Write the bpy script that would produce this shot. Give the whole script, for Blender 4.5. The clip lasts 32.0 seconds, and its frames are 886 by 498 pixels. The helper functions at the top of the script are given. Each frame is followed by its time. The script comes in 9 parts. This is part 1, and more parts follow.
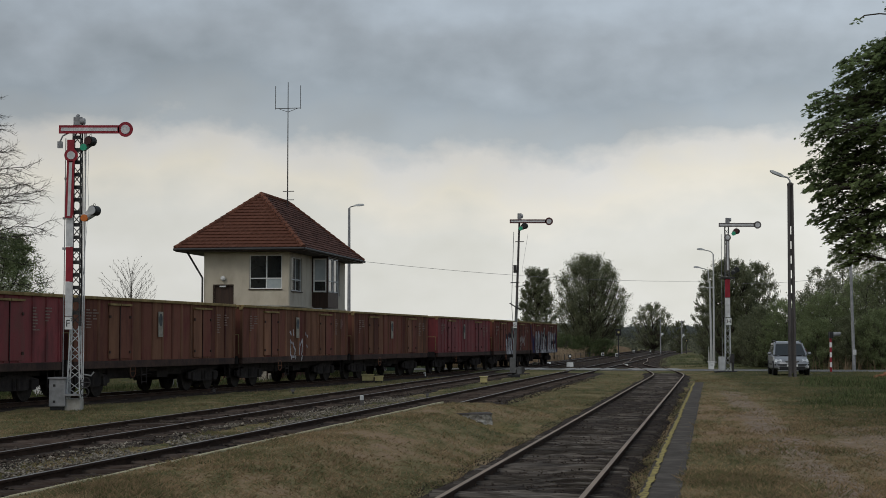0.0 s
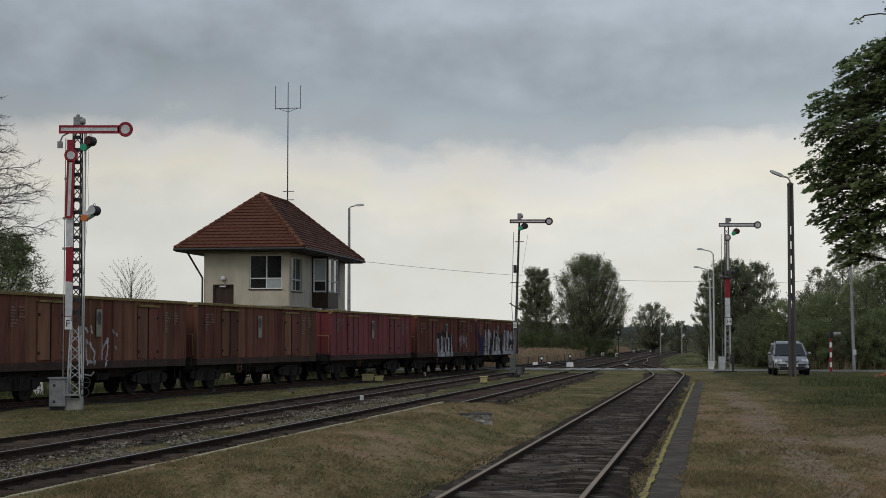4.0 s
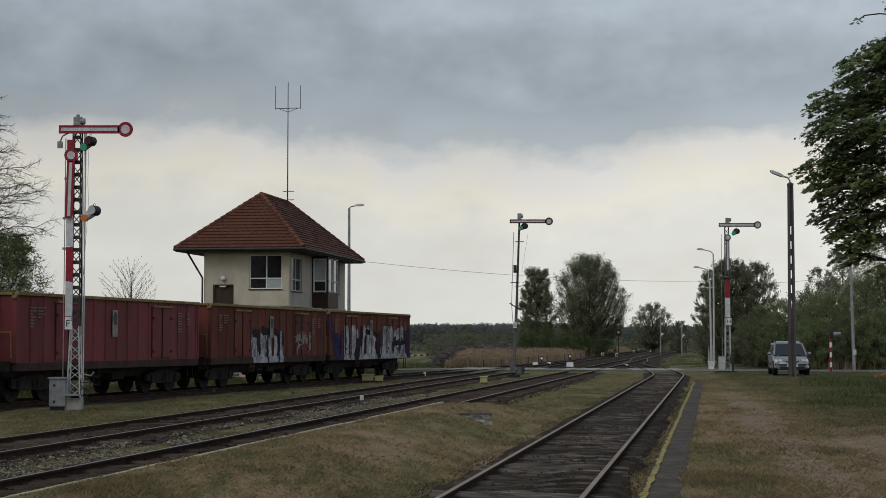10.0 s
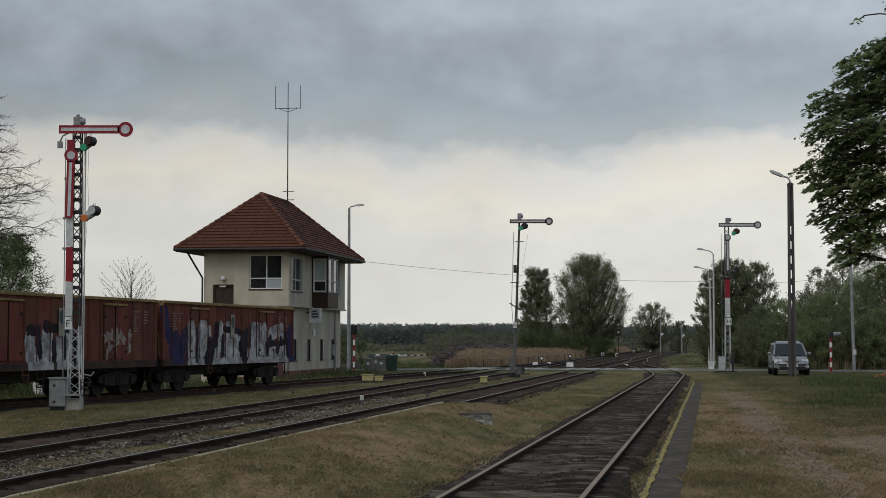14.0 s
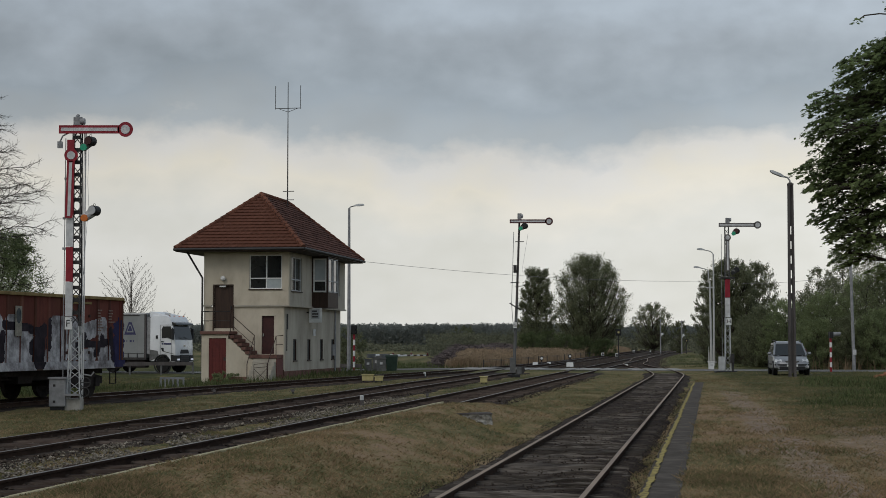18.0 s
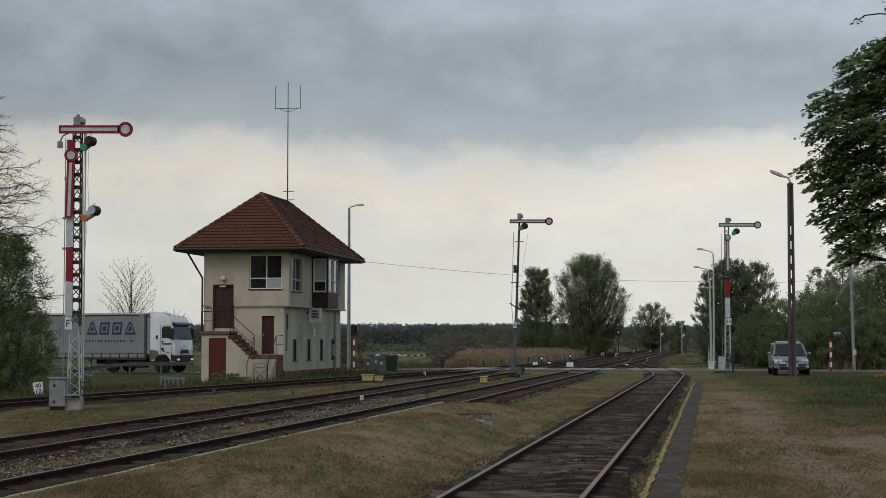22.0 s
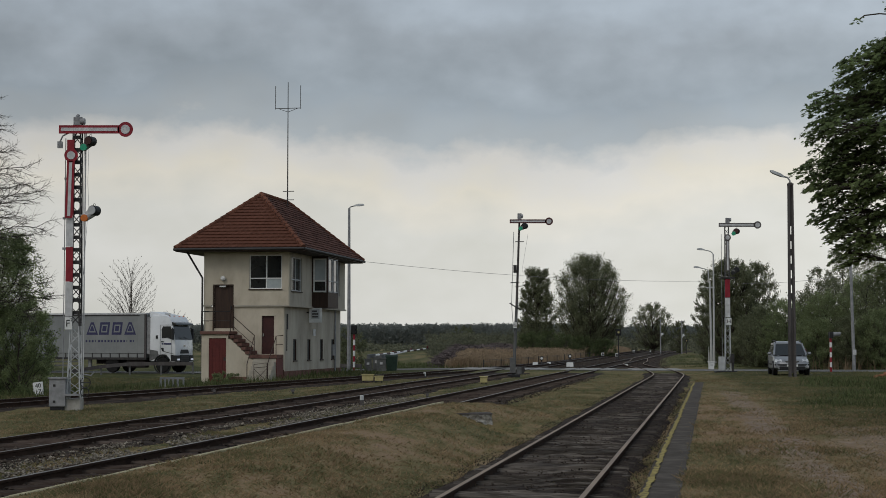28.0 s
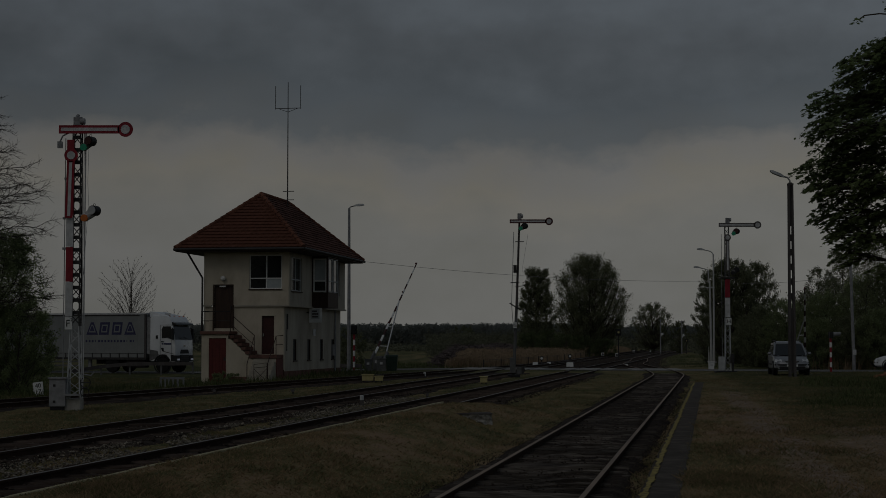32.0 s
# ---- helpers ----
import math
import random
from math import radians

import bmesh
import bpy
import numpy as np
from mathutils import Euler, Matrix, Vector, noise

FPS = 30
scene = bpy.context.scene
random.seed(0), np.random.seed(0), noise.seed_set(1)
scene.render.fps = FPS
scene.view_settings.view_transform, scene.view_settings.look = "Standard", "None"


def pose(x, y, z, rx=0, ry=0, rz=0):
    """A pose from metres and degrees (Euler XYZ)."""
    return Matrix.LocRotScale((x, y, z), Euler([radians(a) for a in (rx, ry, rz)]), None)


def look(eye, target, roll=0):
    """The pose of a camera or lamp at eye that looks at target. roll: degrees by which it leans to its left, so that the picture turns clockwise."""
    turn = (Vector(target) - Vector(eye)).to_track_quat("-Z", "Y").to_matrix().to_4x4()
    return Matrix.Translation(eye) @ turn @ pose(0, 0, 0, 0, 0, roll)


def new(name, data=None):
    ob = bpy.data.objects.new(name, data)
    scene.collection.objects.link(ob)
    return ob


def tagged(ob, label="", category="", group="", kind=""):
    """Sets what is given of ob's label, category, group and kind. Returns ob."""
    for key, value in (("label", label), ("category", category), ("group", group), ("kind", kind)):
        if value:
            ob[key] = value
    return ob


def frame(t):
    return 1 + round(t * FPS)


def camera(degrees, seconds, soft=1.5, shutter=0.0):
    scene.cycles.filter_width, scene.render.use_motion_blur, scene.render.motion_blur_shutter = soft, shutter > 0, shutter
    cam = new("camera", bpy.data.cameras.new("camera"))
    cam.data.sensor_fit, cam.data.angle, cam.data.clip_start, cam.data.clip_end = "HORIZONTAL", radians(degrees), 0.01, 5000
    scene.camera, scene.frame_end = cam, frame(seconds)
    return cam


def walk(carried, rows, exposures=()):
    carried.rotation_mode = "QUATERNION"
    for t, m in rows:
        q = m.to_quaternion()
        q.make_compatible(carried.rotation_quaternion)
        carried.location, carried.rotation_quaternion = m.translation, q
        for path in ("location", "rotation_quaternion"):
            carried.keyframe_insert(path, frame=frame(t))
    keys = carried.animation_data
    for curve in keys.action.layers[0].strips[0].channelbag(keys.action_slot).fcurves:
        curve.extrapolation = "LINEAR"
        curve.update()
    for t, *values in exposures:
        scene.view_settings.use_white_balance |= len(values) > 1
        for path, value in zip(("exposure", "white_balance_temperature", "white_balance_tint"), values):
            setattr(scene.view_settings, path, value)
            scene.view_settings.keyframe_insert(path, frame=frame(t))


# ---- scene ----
cam = camera(30.0, 32.0, soft=0.72)
EYE = (0.0, 0.0, 1.65)
AIM = (0.0, 100.0, 1.65 + 5.605)
walk(cam, [(0.0, look(EYE, AIM)), (32.0, look(EYE, AIM))],
     exposures=[(0.0, 0.0), (27.6, 0.0), (28.3, -0.14), (29.1, -0.46), (29.9, -0.85), (30.7, -1.38), (31.4, -1.98), (32.0, -2.5)])


# ---- world and sun ----
def sky_nodes(nt, coord, strength_out):
    """Overcast sky: a dark cloud deck above a bright broken band, from a direction vector."""
    N, L = nt.nodes, nt.links

    def math_node(op, a, b=None, c=None):
        n = N.new("ShaderNodeMath")
        n.operation = op
        for i, v in enumerate((a, b, c)):
            if v is None:
                continue
            if isinstance(v, (int, float)):
                n.inputs[i].default_value = v
            else:
                L.new(v, n.inputs[i])
        return n.outputs[0]

    sep = N.new("ShaderNodeSeparateXYZ")
    L.new(coord, sep.inputs[0])
    x, y, z = sep.outputs
    flat = math_node("SQRT", math_node("ADD", math_node("MULTIPLY", x, x), math_node("MULTIPLY", y, y)))
    elev = math_node("MULTIPLY", math_node("ARCTAN2", z, flat), 57.2958)
    az = math_node("MULTIPLY", math_node("ARCTAN2", x, y), 57.2958)
    comb = N.new("ShaderNodeCombineXYZ")
    L.new(az, comb.inputs[0])
    L.new(math_node("MULTIPLY", elev, 1.55), comb.inputs[1])

    def cloud(scale, detail, rough, off):
        add = N.new("ShaderNodeVectorMath")
        add.operation = "ADD"
        L.new(comb.outputs[0], add.inputs[0])
        add.inputs[1].default_value = off
        n = N.new("ShaderNodeTexNoise")
        n.inputs["Scale"].default_value = scale
        n.inputs["Detail"].default_value = detail
        n.inputs["Roughness"].default_value = rough
        L.new(add.outputs[0], n.inputs["Vector"])
        return math_node("SUBTRACT", n.outputs["Fac"], 0.5)

    big = cloud(0.10, 3.0, 0.5, (3.1, 7.7, 0.0))
    mid = cloud(0.24, 3.5, 0.5, (11.0, 2.0, 4.0))
    fine = cloud(0.9, 5.0, 0.6, (5.0, 9.0, 1.0))
    # height of the deck's lower edge: higher to the west, lowest a little west of the middle
    wave = math_node("MULTIPLY", math_node("SINE", math_node("MULTIPLY_ADD", az, 0.33, 0.35)), -0.45)
    slope = math_node("MULTIPLY", math_node("MAXIMUM", math_node("MULTIPLY", math_node("ADD", az, 6.0), -1.0), 0.0), 0.1)
    edge = math_node("ADD", math_node("ADD", 6.75, wave), slope)
    e = math_node("SUBTRACT", elev, edge)
    e = math_node("ADD", e, math_node("ADD", math_node("MULTIPLY", big, 3.4), math_node("ADD", math_node("MULTIPLY", mid, 3.2), math_node("MULTIPLY", fine, 1.2))))
    gain = math_node("MINIMUM", math_node("MAXIMUM", math_node("MULTIPLY_ADD", az, 0.008, 1.0), 0.85), 1.18)
    deck = N.new("ShaderNodeValToRGB")
    L.new(math_node("MULTIPLY_ADD", e, 0.125, 0.36), deck.inputs[0])
    r = deck.color_ramp
    r.elements[0].position, r.elements[0].color = 0.0, (0.685, 0.685, 0.64, 1)
    r.elements[1].position, r.elements[1].color = 1.0, (0.375, 0.43, 0.487, 1)
    for p, c in ((0.15, (0.735, 0.705, 0.62)), (0.30, (0.63, 0.625, 0.60)), (0.41, (0.385, 0.425, 0.451)), (0.58, (0.308, 0.355, 0.396)), (0.8, (0.341, 0.387, 0.432))):
        r.elements.new(p).color = (*c, 1)
    tone = N.new("ShaderNodeMix")
    tone.data_type, tone.blend_type = "RGBA", "OVERLAY"
    tone.inputs["Factor"].default_value = 0.75
    L.new(deck.outputs[0], tone.inputs["A"])
    soft = math_node("ADD", math_node("MULTIPLY", mid, 0.48), math_node("MULTIPLY_ADD", fine, 0.09, 0.52))
    L.new(soft, tone.inputs["B"])
    fin = N.new("ShaderNodeVectorMath")
    fin.operation = "SCALE"
    L.new(tone.outputs["Result"], fin.inputs[0])
    L.new(gain, fin.inputs["Scale"])
    L.new(fin.outputs[0], strength_out)


world = bpy.data.worlds.new("overcast_sky")
world.use_nodes = True
scene.world = world
wn = world.node_tree
wn.nodes.clear()
w_out = wn.nodes.new("ShaderNodeOutputWorld")
w_bg = wn.nodes.new("ShaderNodeBackground")
w_sky = wn.nodes.new("ShaderNodeTexSky")
w_sky.sky_type, w_sky.sun_disc = "NISHITA", False
w_sky.sun_elevation, w_sky.sun_rotation = radians(43), radians(216)
w_bg2 = wn.nodes.new("ShaderNodeBackground")
w_bg2.inputs["Strength"].default_value = 0.02
w_add = wn.nodes.new("ShaderNodeAddShader")
w_geo = wn.nodes.new("ShaderNodeTexCoord")
wn.links.new(w_sky.outputs[0], w_bg2.inputs["Color"])
sky_nodes(wn, w_geo.outputs["Generated"], w_bg.inputs["Color"])
w_bg.inputs["Strength"].default_value = 0.8
wn.links.new(w_bg.outputs[0], w_add.inputs[0])
wn.links.new(w_bg2.outputs[0], w_add.inputs[1])
wn.links.new(w_add.outputs[0], w_out.inputs["Surface"])

sun_data = bpy.data.lights.new("sun", "SUN")
sun_data.energy, sun_data.angle, sun_data.color = 0.75, radians(30), (1.0, 0.96, 0.9)
sun = new("sun", sun_data)
sun.matrix_world = look((-25, -35, 40), (0, 0, 0))


# ---- materials ----
def material(name, colours, scale=4.0, rough=0.8, metal=0.0, bump=0.15, bump_scale=30.0, random_amount=0.0, stretch=(1, 1, 1), spec=0.3, detail=6.0, island=False, coat=0.0):
    """Two or three base colours mixed by noise at two sizes, with fine relief."""
    m = bpy.data.materials.new(name)
    m.use_nodes = True
    nt = m.node_tree
    N, L = nt.nodes, nt.links
    bsdf = N["Principled BSDF"]
    tc = N.new("ShaderNodeTexCoord")
    mp = N.new("ShaderNodeMapping")
    mp.inputs["Scale"].default_value = stretch
    L.new(tc.outputs["Object"], mp.inputs[0])
    noise_a = N.new("ShaderNodeTexNoise")
    noise_a.inputs["Scale"].default_value = scale
    noise_a.inputs["Detail"].default_value = detail
    noise_a.inputs["Roughness"].default_value = 0.65
    L.new(mp.outputs[0], noise_a.inputs["Vector"])
    ramp = N.new("ShaderNodeValToRGB")
    cs = [(*c, 1) if len(c) == 3 else c for c in colours]
    if len(cs) == 1:
        cs = [tuple(v * 0.86 for v in cs[0][:3]) + (1,), tuple(min(1, v * 1.1) for v in cs[0][:3]) + (1,)]
    ramp.color_ramp.elements[0].position, ramp.color_ramp.elements[0].color = 0.34, cs[0]
    ramp.color_ramp.elements[1].position, ramp.color_ramp.elements[1].color = 0.66, cs[-1]
    for i, c in enumerate(cs[1:-1]):
        ramp.color_ramp.elements.new(0.34 + 0.32 * (i + 1) / (len(cs) - 1)).color = c
    L.new(noise_a.outputs["Fac"], ramp.inputs[0])
    colour = ramp.outputs[0]
    if random_amount:
        if island:
            info = N.new("ShaderNodeNewGeometry")
            rnd = info.outputs["Random Per Island"]
        else:
            info = N.new("ShaderNodeObjectInfo")
            rnd = info.outputs["Random"]
        hsv = N.new("ShaderNodeHueSaturation")
        mr = N.new("ShaderNodeMapRange")
        mr.inputs["To Min"].default_value, mr.inputs["To Max"].default_value = 1 - random_amount, 1 + random_amount
        L.new(rnd, mr.inputs["Value"])
        L.new(mr.outputs[0], hsv.inputs["Value"])
        L.new(colour, hsv.inputs["Color"])
        colour = hsv.outputs[0]
    L.new(colour, bsdf.inputs["Base Color"])
    bsdf.inputs["Metallic"].default_value = metal
    bsdf.inputs["Specular IOR Level"].default_value = spec if rough < 0.75 else min(spec, 0.06)
    bsdf.inputs["Coat Weight"].default_value = coat
    rr = N.new("ShaderNodeMapRange")
    rr.inputs["To Min"].default_value, rr.inputs["To Max"].default_value = max(0.03, rough - 0.12), min(1.0, rough + 0.1)
    L.new(noise_a.outputs["Fac"], rr.inputs["Value"])
    L.new(rr.outputs[0], bsdf.inputs["Roughness"])
    if bump:
        nb = N.new("ShaderNodeTexNoise")
        nb.inputs["Scale"].default_value = bump_scale
        nb.inputs["Detail"].default_value = 5.0
        L.new(mp.outputs[0], nb.inputs["Vector"])
        bn = N.new("ShaderNodeBump")
        bn.inputs["Strength"].default_value = bump
        bn.inputs["Distance"].default_value = 0.02
        L.new(nb.outputs["Fac"], bn.inputs["Height"])
        L.new(bn.outputs[0], bsdf.inputs["Normal"])
    return m


def leaf_material(name, dark, light, rough=0.6, vary=0.45):
    m = material(name, [dark, light], scale=0.8, rough=rough, bump=0, random_amount=vary, island=True, spec=0.25)
    nt = m.node_tree
    bsdf = nt.nodes["Principled BSDF"]
    tr = nt.nodes.new("ShaderNodeBsdfTranslucent")
    mix = nt.nodes.new("ShaderNodeMixShader")
    mix.inputs[0].default_value = 0.55
    src = bsdf.inputs["Base Color"].links[0].from_socket
    nt.links.new(src, tr.inputs["Color"])
    out = nt.nodes["Material Output"]
    nt.links.new(bsdf.outputs[0], mix.inputs[1])
    nt.links.new(tr.outputs[0], mix.inputs[2])
    nt.links.new(mix.outputs[0], out.inputs["Surface"])
    return m


def emitter(name, colour, strength):
    m = bpy.data.materials.new(name)
    m.use_nodes = True
    b = m.node_tree.nodes["Principled BSDF"]
    b.inputs["Base Color"].default_value = (*colour, 1)
    b.inputs["Emission Color"].default_value = (*colour, 1)
    b.inputs["Emission Strength"].default_value = strength
    return m


def glass(name, tint=(0.03, 0.035, 0.04), rough=0.04):
    m = material(name, [tint], rough=rough, bump=0, spec=0.45)
    m.node_tree.nodes["Principled BSDF"].inputs["IOR"].default_value = 1.5
    return m


M_RAIL = material("rail_rust", [(0.028, 0.018, 0.014), (0.06, 0.038, 0.028)], scale=3, rough=0.88, bump=0.2)
M_RAILTOP = material("rail_head_steel", [(0.17, 0.145, 0.125), (0.27, 0.24, 0.21)], scale=2, rough=0.45, metal=0.7, bump=0.02, stretch=(1, 0.1, 1))
M_RAILDULL = material("rail_head_dull", [(0.2, 0.14, 0.095), (0.31, 0.225, 0.16)], scale=2, rough=0.6, metal=0.1, bump=0.05, stretch=(1, 0.1, 1))
M_SLEEPER = material("weathered_sleeper", [(0.03, 0.021, 0.017), (0.065, 0.048, 0.039), (0.105, 0.083, 0.068)], scale=3, rough=0.9, bump=0.6, bump_scale=18, random_amount=0.3, stretch=(0.35, 3, 3))
M_SLEEPEROLD = material("split_grey_sleeper", [(0.032, 0.026, 0.022), (0.092, 0.079, 0.067), (0.175, 0.153, 0.133)], scale=4, rough=0.95, bump=0.8, bump_scale=22, random_amount=0.4, stretch=(0.3, 4, 4))
M_BALLAST = material("dirty_ballast", [(0.018, 0.013, 0.011), (0.04, 0.03, 0.024), (0.07, 0.054, 0.043)], scale=2.2, rough=0.95, bump=1.0, bump_scale=28)
M_STONE = material("ballast_stone", [(0.1, 0.085, 0.066), (0.28, 0.247, 0.2)], scale=5, rough=0.9, bump=0.3, random_amount=0.5, island=True)
M_STONEDARK = material("ballast_stone_dark", [(0.034, 0.026, 0.021), (0.085, 0.068, 0.055)], scale=5, rough=0.95, bump=0.3, random_amount=0.5, island=True)
M_ASPHALT = material("asphalt", [(0.13, 0.127, 0.12), (0.2, 0.195, 0.185)], scale=1.2, rough=0.85, bump=0.3, bump_scale=80)
M_PAVE = material("old_platform_asphalt", [(0.055, 0.046, 0.039), (0.085, 0.073, 0.062), (0.13, 0.112, 0.094)], scale=3.0, rough=0.9, bump=0.4, bump_scale=50)
M_ROADPANEL = material("crossing_concrete", [(0.26, 0.25, 0.235), (0.38, 0.37, 0.35)], scale=1.5, rough=0.85, bump=0.25)
M_CONCRETE = material("concrete", [(0.24, 0.225, 0.2), (0.42, 0.4, 0.36)], scale=2.2, rough=0.9, bump=0.4)
M_PITTED = material("pitted_concrete", [(0.12, 0.112, 0.1), (0.3, 0.288, 0.26), (0.46, 0.445, 0.41)], scale=9, rough=0.95, bump=1.0, bump_scale=26)
M_POLECONC = material("pole_concrete_dark", [(0.066, 0.059, 0.058), (0.12, 0.11, 0.106)], scale=2.5, rough=0.9, bump=0.4, stretch=(1, 1, 0.3))
M_POLELIGHT = material("pole_concrete_light", [(0.4, 0.4, 0.39), (0.55, 0.55, 0.53)], scale=2, rough=0.85, bump=0.2, stretch=(1, 1, 0.3))
M_KERBWHITE = material("whitewashed_kerb", [(0.24, 0.21, 0.13), (0.55, 0.49, 0.32)], scale=6.0, rough=0.9, bump=0.4)
M_YELLOW = material("worn_yellow_paint", [(0.12, 0.1, 0.06), (0.3, 0.24, 0.085), (0.45, 0.37, 0.14)], scale=14, rough=0.85, bump=0.3)
M_YELLOWBOX = material("cream_yellow_paint", [(0.34, 0.29, 0.13), (0.5, 0.43, 0.21)], scale=4, rough=0.7, bump=0.1)
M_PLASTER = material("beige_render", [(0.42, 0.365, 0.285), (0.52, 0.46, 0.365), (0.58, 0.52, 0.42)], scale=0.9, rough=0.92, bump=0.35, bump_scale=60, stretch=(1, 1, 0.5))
# darker copy of the render: stains, plus the side walls' shade in the colour
M_PLASTERDIRTYSHADED = material("grey_stained_shaded_render", [(0.29, 0.265, 0.22), (0.39, 0.358, 0.3), (0.46, 0.425, 0.355)], scale=0.8, rough=0.92, bump=0.35, bump_scale=60, stretch=(1, 1, 0.4))
M_SKIRTING = material("reddish_plinth", [(0.11, 0.06, 0.05), (0.19, 0.105, 0.085)], scale=2, rough=0.9, bump=0.3)
M_BROWN = material("dark_brown_wood", [(0.03, 0.017, 0.012), (0.055, 0.03, 0.02)], scale=3, rough=0.6, bump=0.15, stretch=(4, 4, 0.4))
M_REDDOOR = material("oxblood_door_paint", [(0.085, 0.014, 0.013), (0.125, 0.024, 0.02)], scale=2.5, rough=0.6, bump=0.12)
M_WHITE = material("white_paint", [(0.62, 0.62, 0.6), (0.78, 0.78, 0.76)], scale=3, rough=0.5, bump=0.06)
M_WHITEDULL = material("dirty_white_paint", [(0.42, 0.42, 0.42), (0.62, 0.62, 0.62)], scale=4, rough=0.6, bump=0.1)
M_RED = material("signal_red_paint", [(0.2, 0.012, 0.022), (0.3, 0.02, 0.034)], scale=4, rough=0.55, bump=0.05)
M_GREYSTEEL = material("grey_painted_steel", [(0.20, 0.20, 0.205), (0.33, 0.33, 0.335)], scale=4, rough=0.6, metal=0.2, bump=0.1)
M_OLDZINC = material("dull_zinc", [(0.09, 0.09, 0.088), (0.16, 0.16, 0.155)], scale=3, rough=0.7, metal=0.2, bump=0.1)
M_DARKDOOR = material("dark_maroon_door", [(0.036, 0.012, 0.012), (0.062, 0.02, 0.018)], scale=2.5, rough=0.6, bump=0.12)
M_LIGHTGREY = material("light_grey_paint", [(0.36, 0.37, 0.375), (0.5, 0.51, 0.51)], scale=3, rough=0.6, bump=0.08)
M_DARKSTEEL = material("dark_steel", [(0.03, 0.029, 0.03), (0.065, 0.06, 0.058)], scale=4, rough=0.6, metal=0.4, bump=0.1)
M_BLACK = material("matt_black", [(0.012, 0.012, 0.013), (0.022, 0.022, 0.022)], rough=0.6, bump=0.05)
M_LENSRED = glass("red_lens", (0.10, 0.008, 0.012), 0.15)
M_LENSGREEN = glass("green_lens", (0.01, 0.30, 0.16), 0.2)
M_LENSAMBER = glass("amber_lens", (0.55, 0.14, 0.02), 0.2)
M_GLASS = glass("window_glass", (0.012, 0.014, 0.014))
M_CARGLASS = glass("car_glass", (0.01, 0.013, 0.014), 0.06)
M_CARGLASS.node_tree.nodes["Principled BSDF"].inputs["Specular IOR Level"].default_value = 0.32
M_CURTAIN = material("blind_white", [(0.5, 0.51, 0.5), (0.62, 0.63, 0.62)], rough=0.8, bump=0.1)
M_TILE = material("clay_roof_tile", [(0.08, 0.036, 0.025), (0.138, 0.058, 0.038), (0.172, 0.075, 0.048)], scale=1.6, rough=0.8, bump=0.25, random_amount=0.1)
M_TILEJOIN = material("clay_roof_tile_far", [(0.075, 0.04, 0.033), (0.125, 0.066, 0.053)], scale=1.6, rough=0.8, bump=0.25, random_amount=0.25, island=True)
M_ROOFBASE = material("roof_battens", [(0.03, 0.018, 0.015), (0.05, 0.03, 0.024)], rough=0.9)
M_BARK = material("bark", [(0.045, 0.036, 0.028), (0.10, 0.085, 0.07)], scale=5, rough=0.95, bump=0.7, stretch=(3, 3, 0.5))
M_TWIG = material("bare_twig", [(0.055, 0.047, 0.04), (0.11, 0.096, 0.082)], scale=5, rough=0.95, bump=0.2)
M_LEAF = leaf_material("spring_leaf", (0.1, 0.135, 0.055), (0.22, 0.275, 0.115))
M_LEAFSIDE = leaf_material("mixed_bush_leaf", (0.16, 0.195, 0.09), (0.29, 0.34, 0.165))
M_LEAFDARK = leaf_material("dark_leaf", (0.14, 0.152, 0.086), (0.24, 0.252, 0.146))
M_LEAFGREY = leaf_material("grey_green_leaf", (0.14, 0.152, 0.084), (0.235, 0.248, 0.144))
M_LEAFBUSH = leaf_material("bush_leaf", (0.17, 0.205, 0.095), (0.285, 0.325, 0.16))
# pine paled towards grey: the distance haze is mixed into the leaf colour
M_FORESTHAZED = leaf_material("far_pine_hazed", (0.215, 0.23, 0.21), (0.25, 0.262, 0.238), 0.9, 0.08)
M_LEAFLOW = leaf_material("deep_green_leaf", (0.085, 0.108, 0.046), (0.15, 0.18, 0.08))
M_THICKET = leaf_material("dull_thicket", (0.11, 0.114, 0.076), (0.185, 0.187, 0.125))
M_REED = leaf_material("dry_reed", (0.27, 0.195, 0.125), (0.42, 0.315, 0.21), 0.85, 0.3)
M_GRASSBLADE = leaf_material("grass_blade", (0.125, 0.118, 0.054), (0.21, 0.192, 0.095), 0.8, 0.3)
M_GRASSDRY = leaf_material("dry_grass_blade", (0.25, 0.175, 0.1), (0.385, 0.275, 0.16), 0.9, 0.3)
M_BRUSH = material("brushwood", [(0.075, 0.06, 0.06), (0.145, 0.12, 0.116)], scale=6, rough=0.95, bump=0.3, random_amount=0.4, island=True)
M_WAGONRED = material("faded_red_wagon_paint", [(0.092, 0.02, 0.021), (0.17, 0.03, 0.034), (0.135, 0.042, 0.038)], scale=1.6, rough=0.72, bump=0.2, stretch=(1, 1, 0.4), random_amount=0.22)
M_WAGONBROWN = material("rusty_brown_wagon_paint", [(0.08, 0.031, 0.027), (0.14, 0.06, 0.042), (0.115, 0.038, 0.034)], scale=1.6, rough=0.8, bump=0.25, stretch=(1, 1, 0.25), random_amount=0.3)
M_WAGONRIB = material("rusty_rib", [(0.1, 0.048, 0.034), (0.2, 0.1, 0.062)], scale=1.5, rough=0.82, bump=0.25, stretch=(1, 1, 0.25), random_amount=0.3)
M_WAGONTRIM = material("ochre_worn_rim", [(0.15, 0.11, 0.05), (0.29, 0.215, 0.1)], scale=3, rough=0.8, bump=0.2)
M_SOLE = material("grimy_brown_sole_bar", [(0.035, 0.026, 0.024), (0.075, 0.048, 0.04)], scale=2.5, rough=0.85, bump=0.3)
